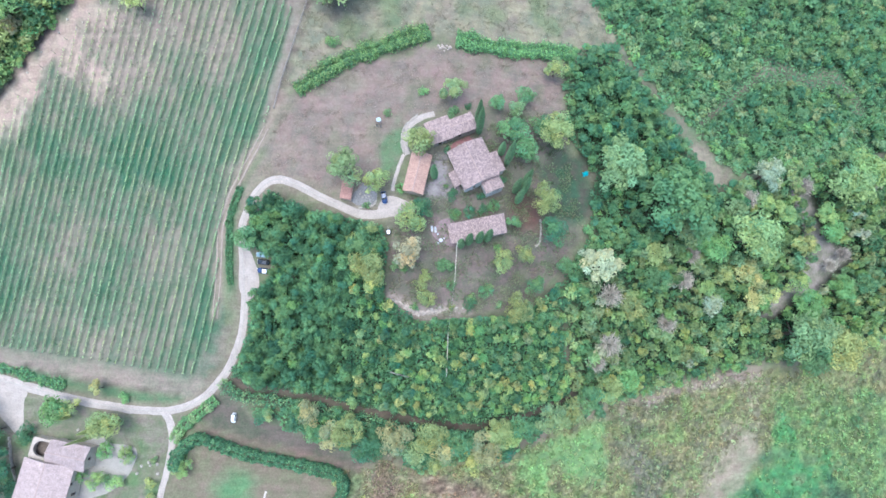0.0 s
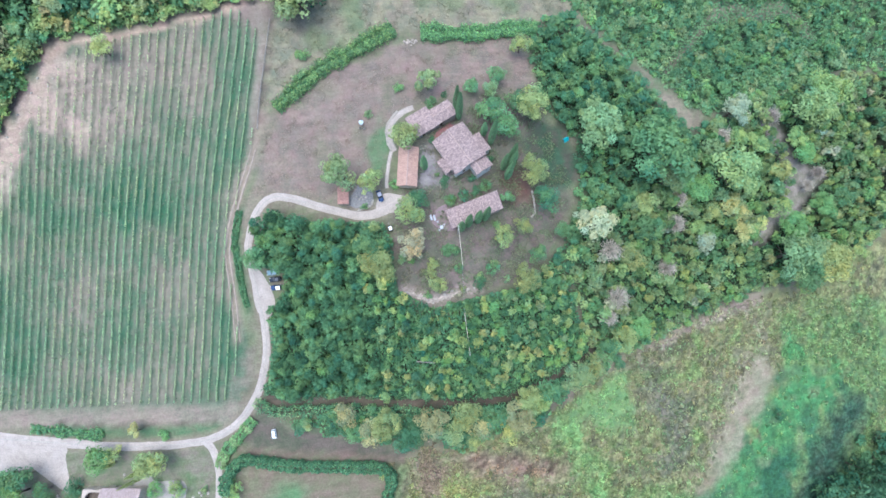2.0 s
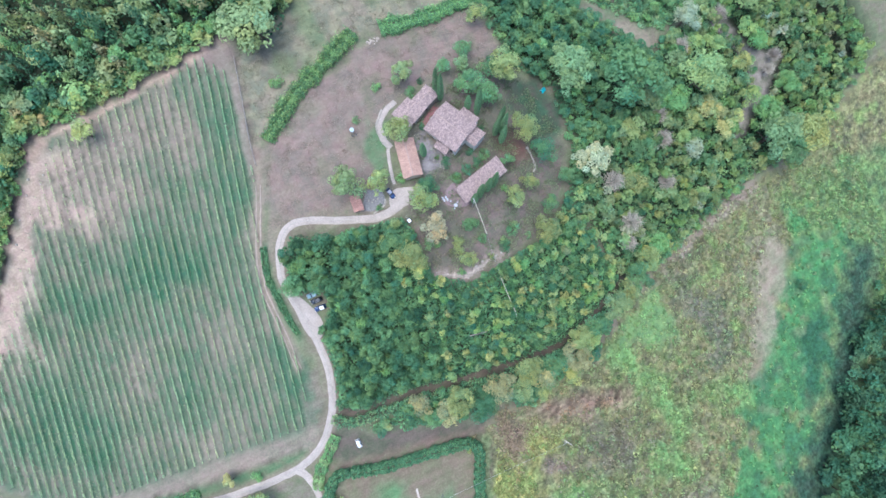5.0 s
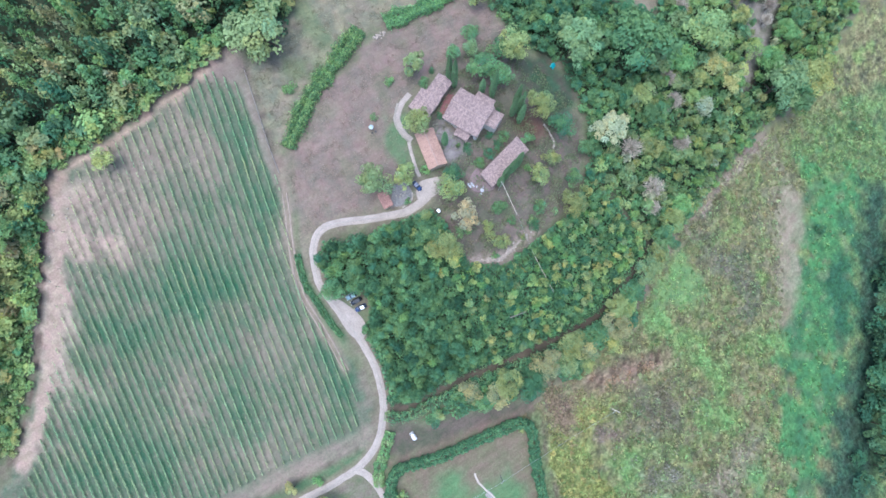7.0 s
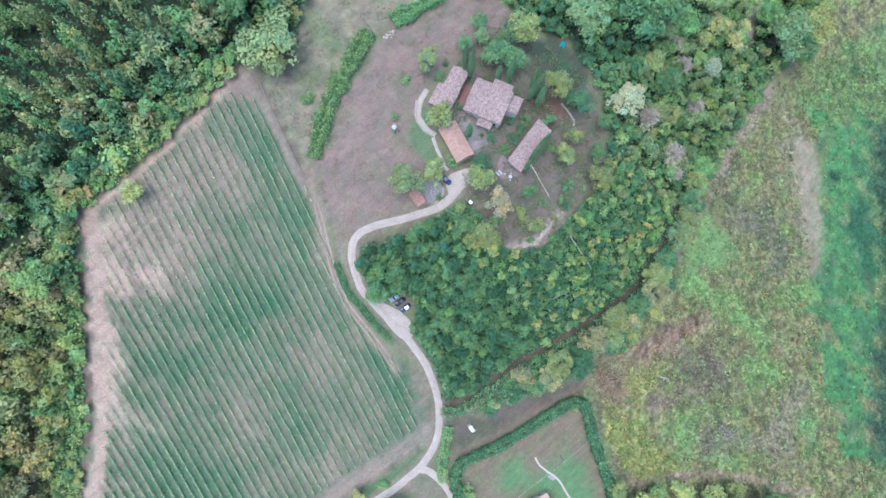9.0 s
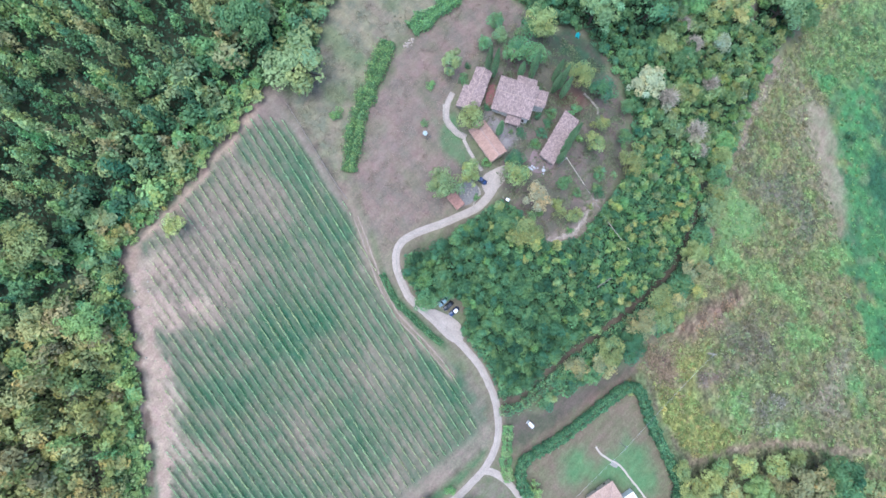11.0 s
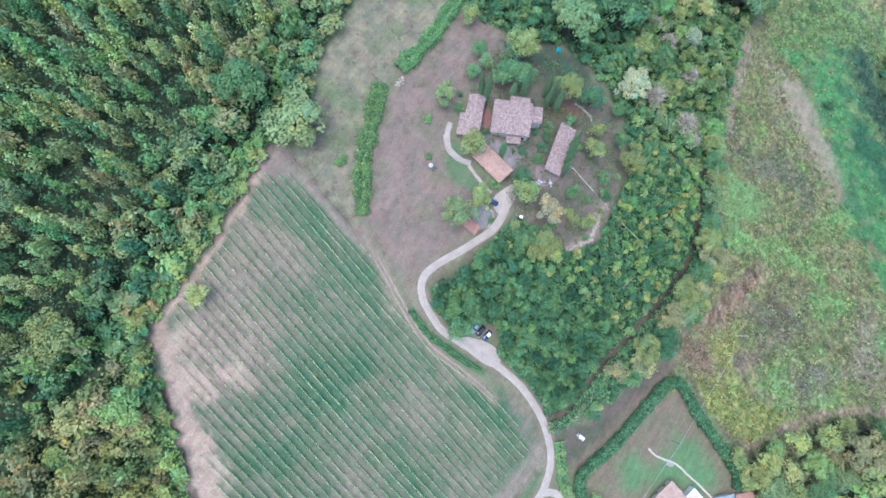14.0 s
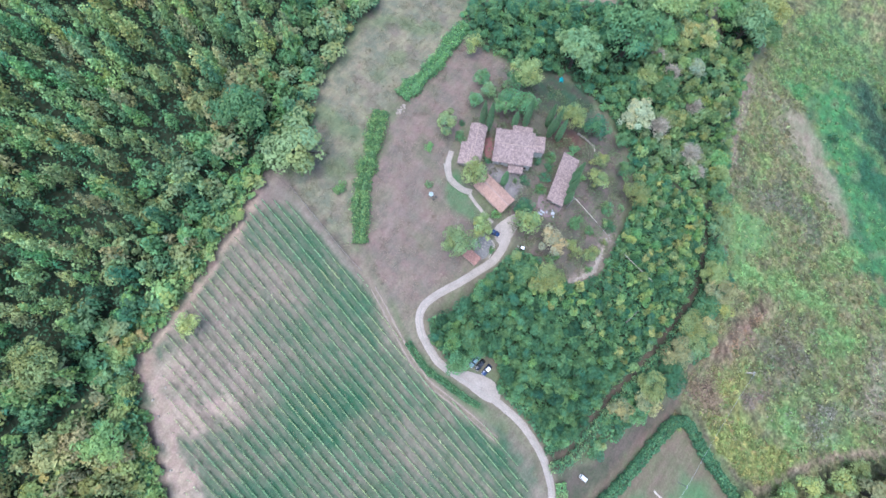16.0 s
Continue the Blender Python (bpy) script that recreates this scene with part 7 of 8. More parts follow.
def south_house():
    top = root("lawn_house", pose(-74.0, -72.3, -26.4, 0, 0, 164), "pale plastered house with a hipped pink tile roof by the lawn", "house")
    x0, y0, x1, y1, e, h = -5.5, -6.5, 5.5, 6.5, 4.6, 6.4
    four_walls(top, x0, y0, x1, y1, -2.5, e - 0.1, MAT_PLASTER, south=((2.0, 1.0, 1.1, 2.4), (6.0, 1.0, 0.1, 2.3)), west=((2.0, 1.0, 1.1, 2.4), (6.0, 1.0, 1.1, 2.4)), east=((3.0, 1.0, 1.1, 2.4),), north=((3.0, 1.0, 1.1, 2.4),))
    o = 0.45
    a, b, c, d = (x0 - o, y0 - o, e - 0.1), (x1 + o, y0 - o, e - 0.1), (x1 + o, y1 + o, e - 0.1), (x0 - o, y1 + o, e - 0.1)
    p, q = (0, y0 + 5.2, h), (0, y1 - 5.2, h)
    roof_plane(top, (d, a, p, q), MAT_ROOF_PINK)
    roof_plane(top, (b, c, q, p), MAT_ROOF_PINK)
    roof_plane(top, (a, b, (0.1, p[1], h), (-0.1, p[1], h)), MAT_ROOF_PINK)
    roof_plane(top, (c, d, (-0.1, q[1], h), (0.1, q[1], h)), MAT_ROOF_PINK)
    ridge_line(top, (0, p[1], h + 0.05), (0, q[1], h + 0.05))
    for s, t in ((a, p), (b, p), (c, q), (d, q)):
        ridge_line(top, (s[0], s[1], s[2] + 0.08), (t[0], t[1], t[2] + 0.05))
    # flat-roofed white side room with a low parapet
    four_walls(top, -10.6, 1.2, -5.52, 6.4, -2.5, 2.9, MAT_WHITE, north=((1.5, 1.0, 0.3, 2.3),))
    bm = bmesh.new()
    box(bm, -10.4, 1.4, 2.45, -5.54, 6.2, 2.65)
    part("flat_roof", bm, MAT_PLASTER, top, "pale flat roof of the side room")


def lawn_sheds():
    """Two low outbuildings behind the house on the lawn."""
    top = root("garden_shed", pose(-64.0, -92.0, gz(-64.0, -92.0), 0, 0, 44), "low shed with a grey-blue sheet roof behind the lawn house", "shed")
    four_walls(top, -4.6, -3.4, 4.6, 3.4, -1.5, 2.5, MAT_PLASTER, north=((3.0, 1.8, 0.05, 2.1),))
    shed_roof(top, -4.6, -3.4, 4.6, 3.4, 3.1, 3.1, 2.65, 2.65, MAT_ROOF_SHEET, 0.3)
    top = root("garden_shed", pose(-57.8, -97.4, gz(-57.8, -97.4), 0, 0, 44), "small shed with a faded red tile roof", "shed")
    four_walls(top, -3.0, -3.0, 3.0, 3.0, -1.5, 2.5, MAT_PLASTER, north=((2.2, 1.0, 0.05, 2.1),))
    shed_roof(top, -3.0, -3.0, 3.0, 3.0, 3.1, 3.1, 2.65, 2.65, MAT_ROOF_RED, 0.3)


farmhouse()
lawn_sheds()
stone_outbuilding()
orange_annex()
long_barn()
tool_shed()
villa()
south_house()

# ---- vehicles ----
def car(name, x, y, heading, paint, label, length=4.2, width=1.74, height=1.46, van=False, roof=None):
    """A parked car: a rounded body, a tapered cabin with glass all round, four wheels, lamps and mirrors."""
    hgt = gz(x, y) + 0.1
    nx, ny = gz(x + 0.6, y) - gz(x - 0.6, y), gz(x, y + 0.6) - gz(x, y - 0.6)
    up = Vector((-nx / 1.2, -ny / 1.2, 1)).normalized()
    ahead = Vector((math.cos(radians(heading)), math.sin(radians(heading)), 0))
    ahead = (ahead - up * ahead.dot(up)).normalized()
    side = up.cross(ahead)
    m = Matrix((ahead, side, up)).transposed().to_4x4()
    m.translation = (x, y, hgt)
    top = root(name, m, label, "car" if not van else "van", "parked vehicles")
    L, W, H = length / 2, width / 2, height
    bm = bmesh.new()
    belt = H * 0.58
    ring = []
    prof = ((-L, 0.82, belt * 0.72), (-L * 0.96, 0.95, belt * 0.95), (-L * 0.5, 1.0, belt), (L * 0.3, 1.0, belt * 0.98), (L * 0.8, 0.96, belt * 0.84), (L, 0.8, belt * 0.6))
    for px, pw, pz in prof:
        ring.append([bm.verts.new(q) for q in ((px, -W * pw, 0.22), (px, -W * pw, pz * 0.8), (px, -W * pw * 0.9, pz), (px, W * pw * 0.9, pz), (px, W * pw, pz * 0.8), (px, W * pw, 0.22))])
    for a, b in zip(ring, ring[1:]):
        for k in range(6):
            bm.faces.new((a[k], a[(k + 1) % 6], b[(k + 1) % 6], b[k]))
    bm.faces.new(ring[0][::-1]), bm.faces.new(ring[-1])
    bmesh.ops.recalc_face_normals(bm, faces=bm.faces[:])
    bmesh.ops.bevel(bm, geom=bm.edges[:], offset=0.035, segments=2, affect="EDGES")
    part("body", bm, paint, top, smooth=True)
    x0, x1, r0, r1 = (-L * 0.93, L * 0.62, -L * 0.9, L * 0.42) if van else (-L * 0.86, L * 0.36, -L * 0.6, L * 0.06)
    bm = bmesh.new()
    low = [bm.verts.new(q) for q in ((x0, -W * 0.88, belt * 0.95), (x1, -W * 0.88, belt * 0.9), (x1, W * 0.88, belt * 0.9), (x0, W * 0.88, belt * 0.95))]
    high = [bm.verts.new(q) for q in ((r0, -W * 0.7, H - 0.06), (r1, -W * 0.7, H - 0.06), (r1, W * 0.7, H - 0.06), (r0, W * 0.7, H - 0.06))]
    bm.faces.new(high)
    for k in range(4):
        bm.faces.new((low[k], low[(k + 1) % 4], high[(k + 1) % 4], high[k]))
    part("cabin_glass", bm, MAT_GLASS, top, "dark window glass")
    bm = bmesh.new()
    box(bm, r0 - 0.03, -W * 0.72, H - 0.07, r1 + 0.03, W * 0.72, H, 0.03)
    part("roof", bm, roof or paint, top)
    for sx in (-L * 0.62, L * 0.62):
        for sy in (-1, 1):
            bm = bmesh.new()
            tube(bm, (sx, sy * (W - 0.2), 0.31), (sx, sy * (W + 0.01), 0.31), 0.31, 0.31, 16)
            wheel = part("wheel", bm, MAT_TYRE, top)
            bm = bmesh.new()
            tube(bm, (sx, sy * (W - 0.02), 0.31), (sx, sy * (W + 0.025), 0.31), 0.19, 0.17, 12)
            part("rim", bm, MAT_METAL, wheel)
    for sy in (-1, 1):
        bm = bmesh.new()
        box(bm, L - 0.16, sy * W * 0.62 - 0.16, belt * 0.55, L + 0.005, sy * W * 0.62 + 0.16, belt * 0.7, 0.02)
        part("headlight", bm, MAT_WHITE, top, "pale headlight")
        bm = bmesh.new()
        box(bm, -L - 0.005, sy * W * 0.64 - 0.14, belt * 0.6, -L + 0.1, sy * W * 0.64 + 0.14, belt * 0.78, 0.02)
        part("tail_light", bm, MAT_ROOF_RED, top, "red tail light")
        bm = bmesh.new()
        box(bm, x1 - 0.25, sy * (W + 0.09) - 0.08, belt * 0.95, x1 - 0.12, sy * (W + 0.09) + 0.08, belt * 0.95 + 0.14, 0.02)
        part("mirror", bm, paint, top)
    return top


MAT_SILVERBLUE = surface("grey_blue_car_paint", (0.16, 0.24, 0.27), (0.13, 0.2, 0.23), 1.0, 0.3, 0.0, spec=0.5)
car("parked_car", -59.4, 24.1, 176, MAT_SILVERBLUE, "grey-blue car parked under the trees of the bay")
car("parked_car", -59.2, 21.8, 175, MAT_BLACK, "black car parked in the gravel bay")
# the white roof paint stands for the sky reflected on this car
car("parked_car", -59.3, 19.0, 174, MAT_BLUE, "dark blue car in the gravel bay, sky reflection painted as a white roof", roof=MAT_CARWHITE)
car("parked_car", -19.2, 42.2, -81, MAT_BLUE, "dark blue car parked at the end of the drive", length=4.0)
car("small_van", -71.2, -29.9, -95, MAT_CARWHITE, "small white van parked on the dirt strip", length=3.3, width=1.5, height=1.6, van=True)


# ---- poles and cables ----
def cable(name, points, radius, material, label, sag=0.6, parent=None):
    """A thin cable through the points, hanging between them."""
    bm = bmesh.new()
    for a, b in zip(points, points[1:]):
        a, b = Vector(a), Vector(b)
        last = a
        for k in range(1, 9):
            t = k / 8
            p = a.lerp(b, t) - Vector((0, 0, sag * 4 * t * (1 - t)))
            tube(bm, last, p, radius, radius, 5)
            last = p
    ob = part(name, bm, material, parent)
    return tagged(ob, label, "cable") if parent is None else ob


def utility_pole(x, y, height, heading, label):
    top = root("utility_pole", pose(x, y, gz(x, y), 0, 0, heading), label, "utility pole", "poles of the power line")
    bm = bmesh.new()
    tube(bm, (0, 0, -0.8), (0, 0, height), 0.15, 0.1, 9)
    part("pole", bm, MAT_PAVING, top)
    bm = bmesh.new()
    box(bm, -0.7, -0.06, height - 0.5, 0.7, 0.06, height - 0.38, 0.01)
    part("crossarm", bm, MAT_METAL, top)
    for sx in (-0.6, 0.0, 0.6):
        bm = bmesh.new()
        tube(bm, (sx, 0, height - 0.38), (sx, 0, height - 0.16), 0.05, 0.035, 7)
        part("insulator", bm, MAT_WHITE, top)


utility_pole(-4.2, -67.5, 7.0, 20, "pale concrete utility pole standing in the weedy valley field")
utility_pole(-53.8, -62.2, 7.0, 20, "pale concrete utility pole standing on the lawn")
line_tops = [(-4.2, -67.5, gz(-4.2, -67.5) + 6.9), (-53.8, -62.2, gz(-53.8, -62.2) + 6.9), (-100.0, -57.5, gz(-100, -57.5) + 6.0)]
cable("overhead_cable", line_tops, 0.035, MAT_METAL, "thin overhead cable from pole to pole above the lawn", 1.0)
utility_pole(4.3, 25.6, 12.6, 75, "tall pale pole at the corner of the barn")
MAT_SHEATH = surface("tan_cable_sheath", (0.5, 0.45, 0.36), (0.42, 0.37, 0.3), 2.0, 0.7, 0.1)
drop = cable("overhead_cable", [(4.3, 25.6, 8.0), (3.6, 14.2, 0.9), (1.7, -1.1, -6.2), (1.2, -15.0, -12.6)], 0.02, MAT_METAL, "pale bundled cable running down over the wood from the barn", 0.15)
for a, b in (((4.3, 25.4, 7.9), (3.7, 14.4, 1.0)), ((1.7, -1.3, -6.3), (1.2, -14.6, -12.5))):
    cable("cable_sheath", [a, b], 0.1, MAT_SHEATH, "", 0.15, drop)
utility_pole(1.2, -15.2, 5.6, 75, "pale pole rising among the trees of the wood")


# ---- fence along the vineyard ----
def fence(line, label):
    p = smooth_line(line, 2.4)
    a = p[0]
    top = root("field_fence", Matrix.Translation((a[0], a[1], gz(*a))), label, "fence")
    back = Vector((a[0], a[1], gz(*a)))
    bm = bmesh.new()
    box(bm, -0.06, -0.06, -0.4, 0.06, 0.06, 1.3, 0.012)
    post = bpy.data.meshes.new("post")
    bm.to_mesh(post)
    bm.free()
    spots = [Vector((q[0], q[1], gz(*q))) - back for q in p]
    for q in spots:
        put("post", post, MAT_GREYWOOD, top, m=Matrix.Translation(q))
    for q, w in zip(spots, spots[1:]):
        for h in (0.55, 1.1):
            bm = bmesh.new()
            tube(bm, q + Vector((0, 0, h)), w + Vector((0, 0, h)), 0.07, 0.07, 5)
            part("rail", bm, MAT_GREYWOOD, top)


fence(FENCE, "weathered grey wooden post and rail fence beside the vineyard")

# ---- paths, walls and paving round the house ----
ribbon("pavement_path", PATH_W, (1.7, 2.0, 2.0, 1.6), MAT_GRAVEL, "curved pale stone path round the outbuilding", 0.09, category="path", step=0.8)
ribbon("pavement_walk", PATH_W2, (1.1, 1.1, 1.1), MAT_GRAVEL, "pale paved footpath along the annex", 0.085, category="path", step=0.8)
apron("pavement_pad", STONE_PAD, MAT_RUBBLE, "grey paved pad beside the red-roofed shed", 0.08)
apron("pavement_court", VILLA_YARD, MAT_CROWN, "mauve-grey gravel court before the villa", 0.08)
MAT_BRICK = surface("mauve_brick_paving", (0.2, 0.142, 0.145), (0.145, 0.108, 0.11), 1.2, 0.9, 0.4)
MAT_REDPAVE = surface("red_brick_paving", (0.2, 0.09, 0.088), (0.15, 0.075, 0.072), 1.2, 0.9, 0.4)
apron("pavement_patio", PATIO, MAT_BRICK, "mauve brick patio at the end of the barn", 0.24)
apron("pavement_terrace", RED_TERRACE, MAT_REDPAVE, "red paved terrace between the farm buildings", 0.3)
MAT_FLAGS = surface("pale_flagstones", (0.4, 0.345, 0.295), (0.32, 0.275, 0.235), 1.0, 0.9, 0.3)
ribbon("pavement_lawn_path", LAWNPATH, (0.7, 0.7, 0.7), MAT_FLAGS, "narrow pale path curving over the lawn", 0.08, category="path", step=0.8)
apron("pavement_lawn_square", [(-62.6, -64.6), (-60.6, -64.3), (-60.1, -66.6), (-62.0, -67.2)], MAT_PAVING, "small square of grey paving beside the lawn path", 0.1)


def stone_wall(line, height, label, thick=0.32):
    """A low dry-stone wall of single stones along a line."""
    r = random.Random(len(line) * 7 + int(line[0][0]))
    p = smooth_line(line, 0.5)
    a = p[0]
    back = Vector((a[0], a[1], gz(*a)))
    top = root("stone_wall", Matrix.Translation(back), label, "wall")
    stones = []
    for s in range(4):
        bm = bmesh.new()
        box(bm, -0.3, -thick / 2, -0.15, 0.3, thick / 2, 0.15)
        for v in bm.verts:
            v.co *= r.uniform(0.85, 1.1)
        bmesh.ops.bevel(bm, geom=bm.edges[:], offset=0.04, segments=1, affect="EDGES")
        me = bpy.data.meshes.new("stone")
        bm.to_mesh(me)
        bm.free()
        me.materials.append(MAT_STONE_PALE)
        stones.append(me)
    for k, (q, w) in enumerate(zip(p, p[1:])):
        ang = math.atan2(w[1] - q[1], w[0] - q[0])
        for c in range(max(1, int(height / 0.28))):
            if c and r.random() < 0.35:
                continue
            for lane in (-1, 1):
                side = lane * thick * 0.5 + r.uniform(-0.1, 0.1)
                spot = Vector((q[0] - math.sin(ang) * side, q[1] + math.cos(ang) * side, gz(*q) + 0.1 + c * 0.26))
                m = Matrix.LocRotScale(spot - back, Euler((r.uniform(-0.12, 0.12), r.uniform(-0.12, 0.12), ang + r.uniform(-0.35, 0.35))), [r.uniform(0.75, 1.15)] * 3)
                put("stone", stones[r.randrange(4)], None, top, m=m)


MAT_STONE_PALE = surface("pale_wall_stone", (0.34, 0.3, 0.255), (0.22, 0.195, 0.165), 3.0, 0.95, 0.5)
stone_wall([(-8.6, 69.6), (-12.6, 65.5), (-13.6, 60.2), (-12.6, 56.2)], 0.7, "low curved dry-stone wall along the path")
stone_wall([(-149.0, -37.0), (-147.9, -45.7), (-145.9, -53.5)], 0.9, "long pale boundary wall beside the villa")
stone_wall([(33.4, 36.6), (33.6, 33.0), (33.2, 29.4), (31.4, 27.6)], 0.6, "low pale broken dry-stone wall in the garden")
stone_wall([(-27.2, 38.8), (-23.0, 39.6), (-21.6, 41.6)], 0.5, "low pale stone edging between pad and drive")


def eroded_bank(line, height, width, label, seed):
    """A bare clay bank: a ragged step of crumbled earth below the garden."""
    r = np.random.RandomState(seed)
    p = smooth_line(line, 0.6)
    d = np.gradient(p, axis=0)
    d /= np.linalg.norm(d, axis=1)[:, None] + 1e-9
    nrm = np.stack([d[:, 1], -d[:, 0]], 1)
    n = len(p)
    fade = np.sin(np.linspace(0.05, math.pi - 0.05, n)) ** 0.5
    cols = []
    for s, up in ((-0.9, -0.35), (-0.5, 0.25), (-0.15, 0.5), (0.05, 0.42), (0.3, 0.12), (0.6, -0.1), (1.0, -0.45)):
        q = p + nrm * (s * width * (0.75 + 0.25 * fade) + r.normal(0, 0.3, n))[:, None]
        cols.append(np.stack([q[:, 0], q[:, 1], ground_z(q[:, 0], q[:, 1]) + up * height * fade + r.normal(0, 0.09, n) - (1 - fade) * 0.3], 1))
    v = np.stack(cols, 1)
    k = (np.arange(n - 1)[:, None] * 7 + np.arange(6)[None]).ravel()
    ob = put("clay_bank", mesh_from("clay_bank", v.reshape(-1, 3), np.stack([k, k + 1, k + 8, k + 7], 1)), MAT_CLAY)
    return tagged(ob, label, "bank", kind="structure")


eroded_bank(CLIFF, 1.1, 1.7, "pale eroded clay bank below the garden", 3)


# ---- garden furniture ----
MAT_CANVAS = surface("pale_blue_grey_canvas", (0.36, 0.42, 0.42), (0.3, 0.35, 0.35), 2.0, 0.9, 0.1)
def parasol(x, y, radius, label):
    top = root("parasol", pose(x, y, gz(x, y)), label, "parasol")
    bm = bmesh.new()
    tube(bm, (0, 0, 0), (0, 0, 2.5), 0.03, 0.025, 8)
    part("pole", bm, MAT_METAL, top)
    bm = bmesh.new()
    tube(bm, (0, 0, 0), (0, 0, 0.1), 0.32, 0.28, 14)
    part("base", bm, MAT_PAVING, top)
    for k in range(8):
        a, b = k * math.pi / 4, (k + 1) * math.pi / 4
        bm = bmesh.new()
        mid = (a + b) / 2
        slab(bm, [(0, 0, 2.55), (math.cos(a) * radius, math.sin(a) * radius, 2.1), (math.cos(mid) * radius * 0.94, math.sin(mid) * radius * 0.94, 2.05), (math.cos(b) * radius, math.sin(b) * radius, 2.1)], 0.012)
        bmesh.ops.recalc_face_normals(bm, faces=bm.faces[:])
        part("panel", bm, MAT_CANVAS, top)


def round_table(x, y, radius, label, material):
    top = root("round_table", pose(x, y, gz(x, y) + 0.24), label, "table", "patio furniture")
    bm = bmesh.new()
    tube(bm, (0, 0, 0.7), (0, 0, 0.74), radius, radius, 28)
    part("tabletop", bm, material, top)
    for k in range(4):
        a = k * math.pi / 2 + 0.6
        bm = bmesh.new()
        tube(bm, (math.cos(a) * radius * 0.75, math.sin(a) * radius * 0.75, 0), (math.cos(a) * radius * 0.6, math.sin(a) * radius * 0.6, 0.7), 0.025, 0.03, 6)
        part("leg", bm, material, top)


def lounger(x, y, heading, label):
    top = root("garden_lounger", pose(x, y, gz(x, y) + 0.24, 0, 0, heading), label, "lounger", "patio furniture")
    bm = bmesh.new()
    box(bm, -0.95, -0.33, 0.3, 0.35, 0.33, 0.38, 0.02)
    part("seat", bm, MAT_RESIN, top)
    bm = bmesh.new()
    slab(bm, [(0.36, -0.33, 0.38), (0.95, -0.33, 0.8), (0.95, 0.33, 0.8), (0.36, 0.33, 0.38)], 0.07)
    bmesh.ops.recalc_face_normals(bm, faces=bm.faces[:])
    part("backrest", bm, MAT_RESIN, top)
    for sx in (-0.85, 0.25):
        for sy in (-0.27, 0.27):
            bm = bmesh.new()
            tube(bm, (sx, sy, 0), (sx, sy, 0.31), 0.025, 0.025, 6)
            part("leg", bm, MAT_RESIN, top)


def garden_chair(x, y, heading, material, label, group="patio furniture", lift=0.24):
    top = root("garden_chair", pose(x, y, gz(x, y) + lift, 0, 0, heading), label, "chair", group)
    bm = bmesh.new()
    box(bm, -0.26, -0.26, 0.42, 0.26, 0.26, 0.47, 0.015)
    part("seat", bm, material, top)
    bm = bmesh.new()
    box(bm, 0.22, -0.26, 0.47, 0.27, 0.26, 0.95, 0.015)
    part("backrest", bm, material, top)
    for sx in (-0.22, 0.22):
        for sy in (-0.22, 0.22):
            bm = bmesh.new()
            tube(bm, (sx, sy, 0), (sx, sy, 0.43), 0.022, 0.022, 6)
            part("leg", bm, material, top)


parasol(-20.9, 67.0, 0.85, "round pale blue-grey garden parasol on the dry lawn")
garden_chair(-20.4, 65.3, 70, MAT_BLACK, "dark garden chair beside the parasol on the lawn", "chairs on the lawn", 0.03)
garden_chair(-21.6, 65.6, 110, MAT_BLACK, "dark garden chair beside the parasol on the lawn", "chairs on the lawn", 0.03)
lounger(-3.6, 32.4, 95, "pale grey garden lounger on the brick patio")
lounger(-2.5, 32.1, 95, "pale grey garden lounger on the brick patio")
garden_chair(-1.7, 30.7, 30, MAT_RESIN, "pale grey garden chair on the brick patio")
garden_chair(0.3, 29.4, 200, MAT_RESIN, "pale grey garden chair at the round patio table")
garden_chair(-1.6, 27.9, 20, MAT_RESIN, "pale grey garden chair at the round patio table")
round_table(-0.7, 28.7, 0.65, "round pale grey table on the brick patio", MAT_RESIN)


def utility_trailer(x, y, heading):
    top = root("utility_trailer", pose(x, y, gz(x, y) + 0.05, 0, 0, heading), "small black box trailer with a white lid in the shade", "trailer")
    bm = bmesh.new()
    box(bm, -0.95, -0.62, 0.45, 0.95, 0.62, 1.15, 0.04)
    part("box", bm, MAT_TYRE, top)
    bm = bmesh.new()
    box(bm, -0.7, -0.5, 1.152, 0.6, 0.5, 1.22, 0.03)
    part("lid", bm, MAT_CARWHITE, top, "white lid")
    bm = bmesh.new()
    tube(bm, (1.0, 0, 0.5), (2.1, 0, 0.45), 0.05, 0.04, 6)
    part("drawbar", bm, MAT_METAL, top)
    for sy in (-0.78, 0.78):
        bm = bmesh.new()
        tube(bm, (0, sy - 0.07, 0.3), (0, sy + 0.07, 0.3), 0.3, 0.3, 14)
        part("wheel", bm, MAT_TYRE, top)


utility_trailer(-17.8, 31.1, 100)


def play_tent(x, y):
    top = root("play_tent", pose(x, y, gz(x, y), 0, 0, 20), "small teal ridge tent pitched on the shaded lawn", "tent")
    for sy in (-1, 1):
        bm = bmesh.new()
        slab(bm, [(-1.0, sy * 0.85, 0.0), (1.0, sy * 0.85, 0.0), (1.0, 0, 1.3), (-1.0, 0, 1.3)], 0.02)
        bmesh.ops.recalc_face_normals(bm, faces=bm.faces[:])
        part("side", bm, MAT_TEAL, top)
    for sx in (-1.0, 1.0):
        bm = bmesh.new()
        tube(bm, (sx, 0, 0), (sx, 0, 1.34), 0.025, 0.025, 6)
        part("pole", bm, MAT_METAL, top)


play_tent(49.8, 53.6)


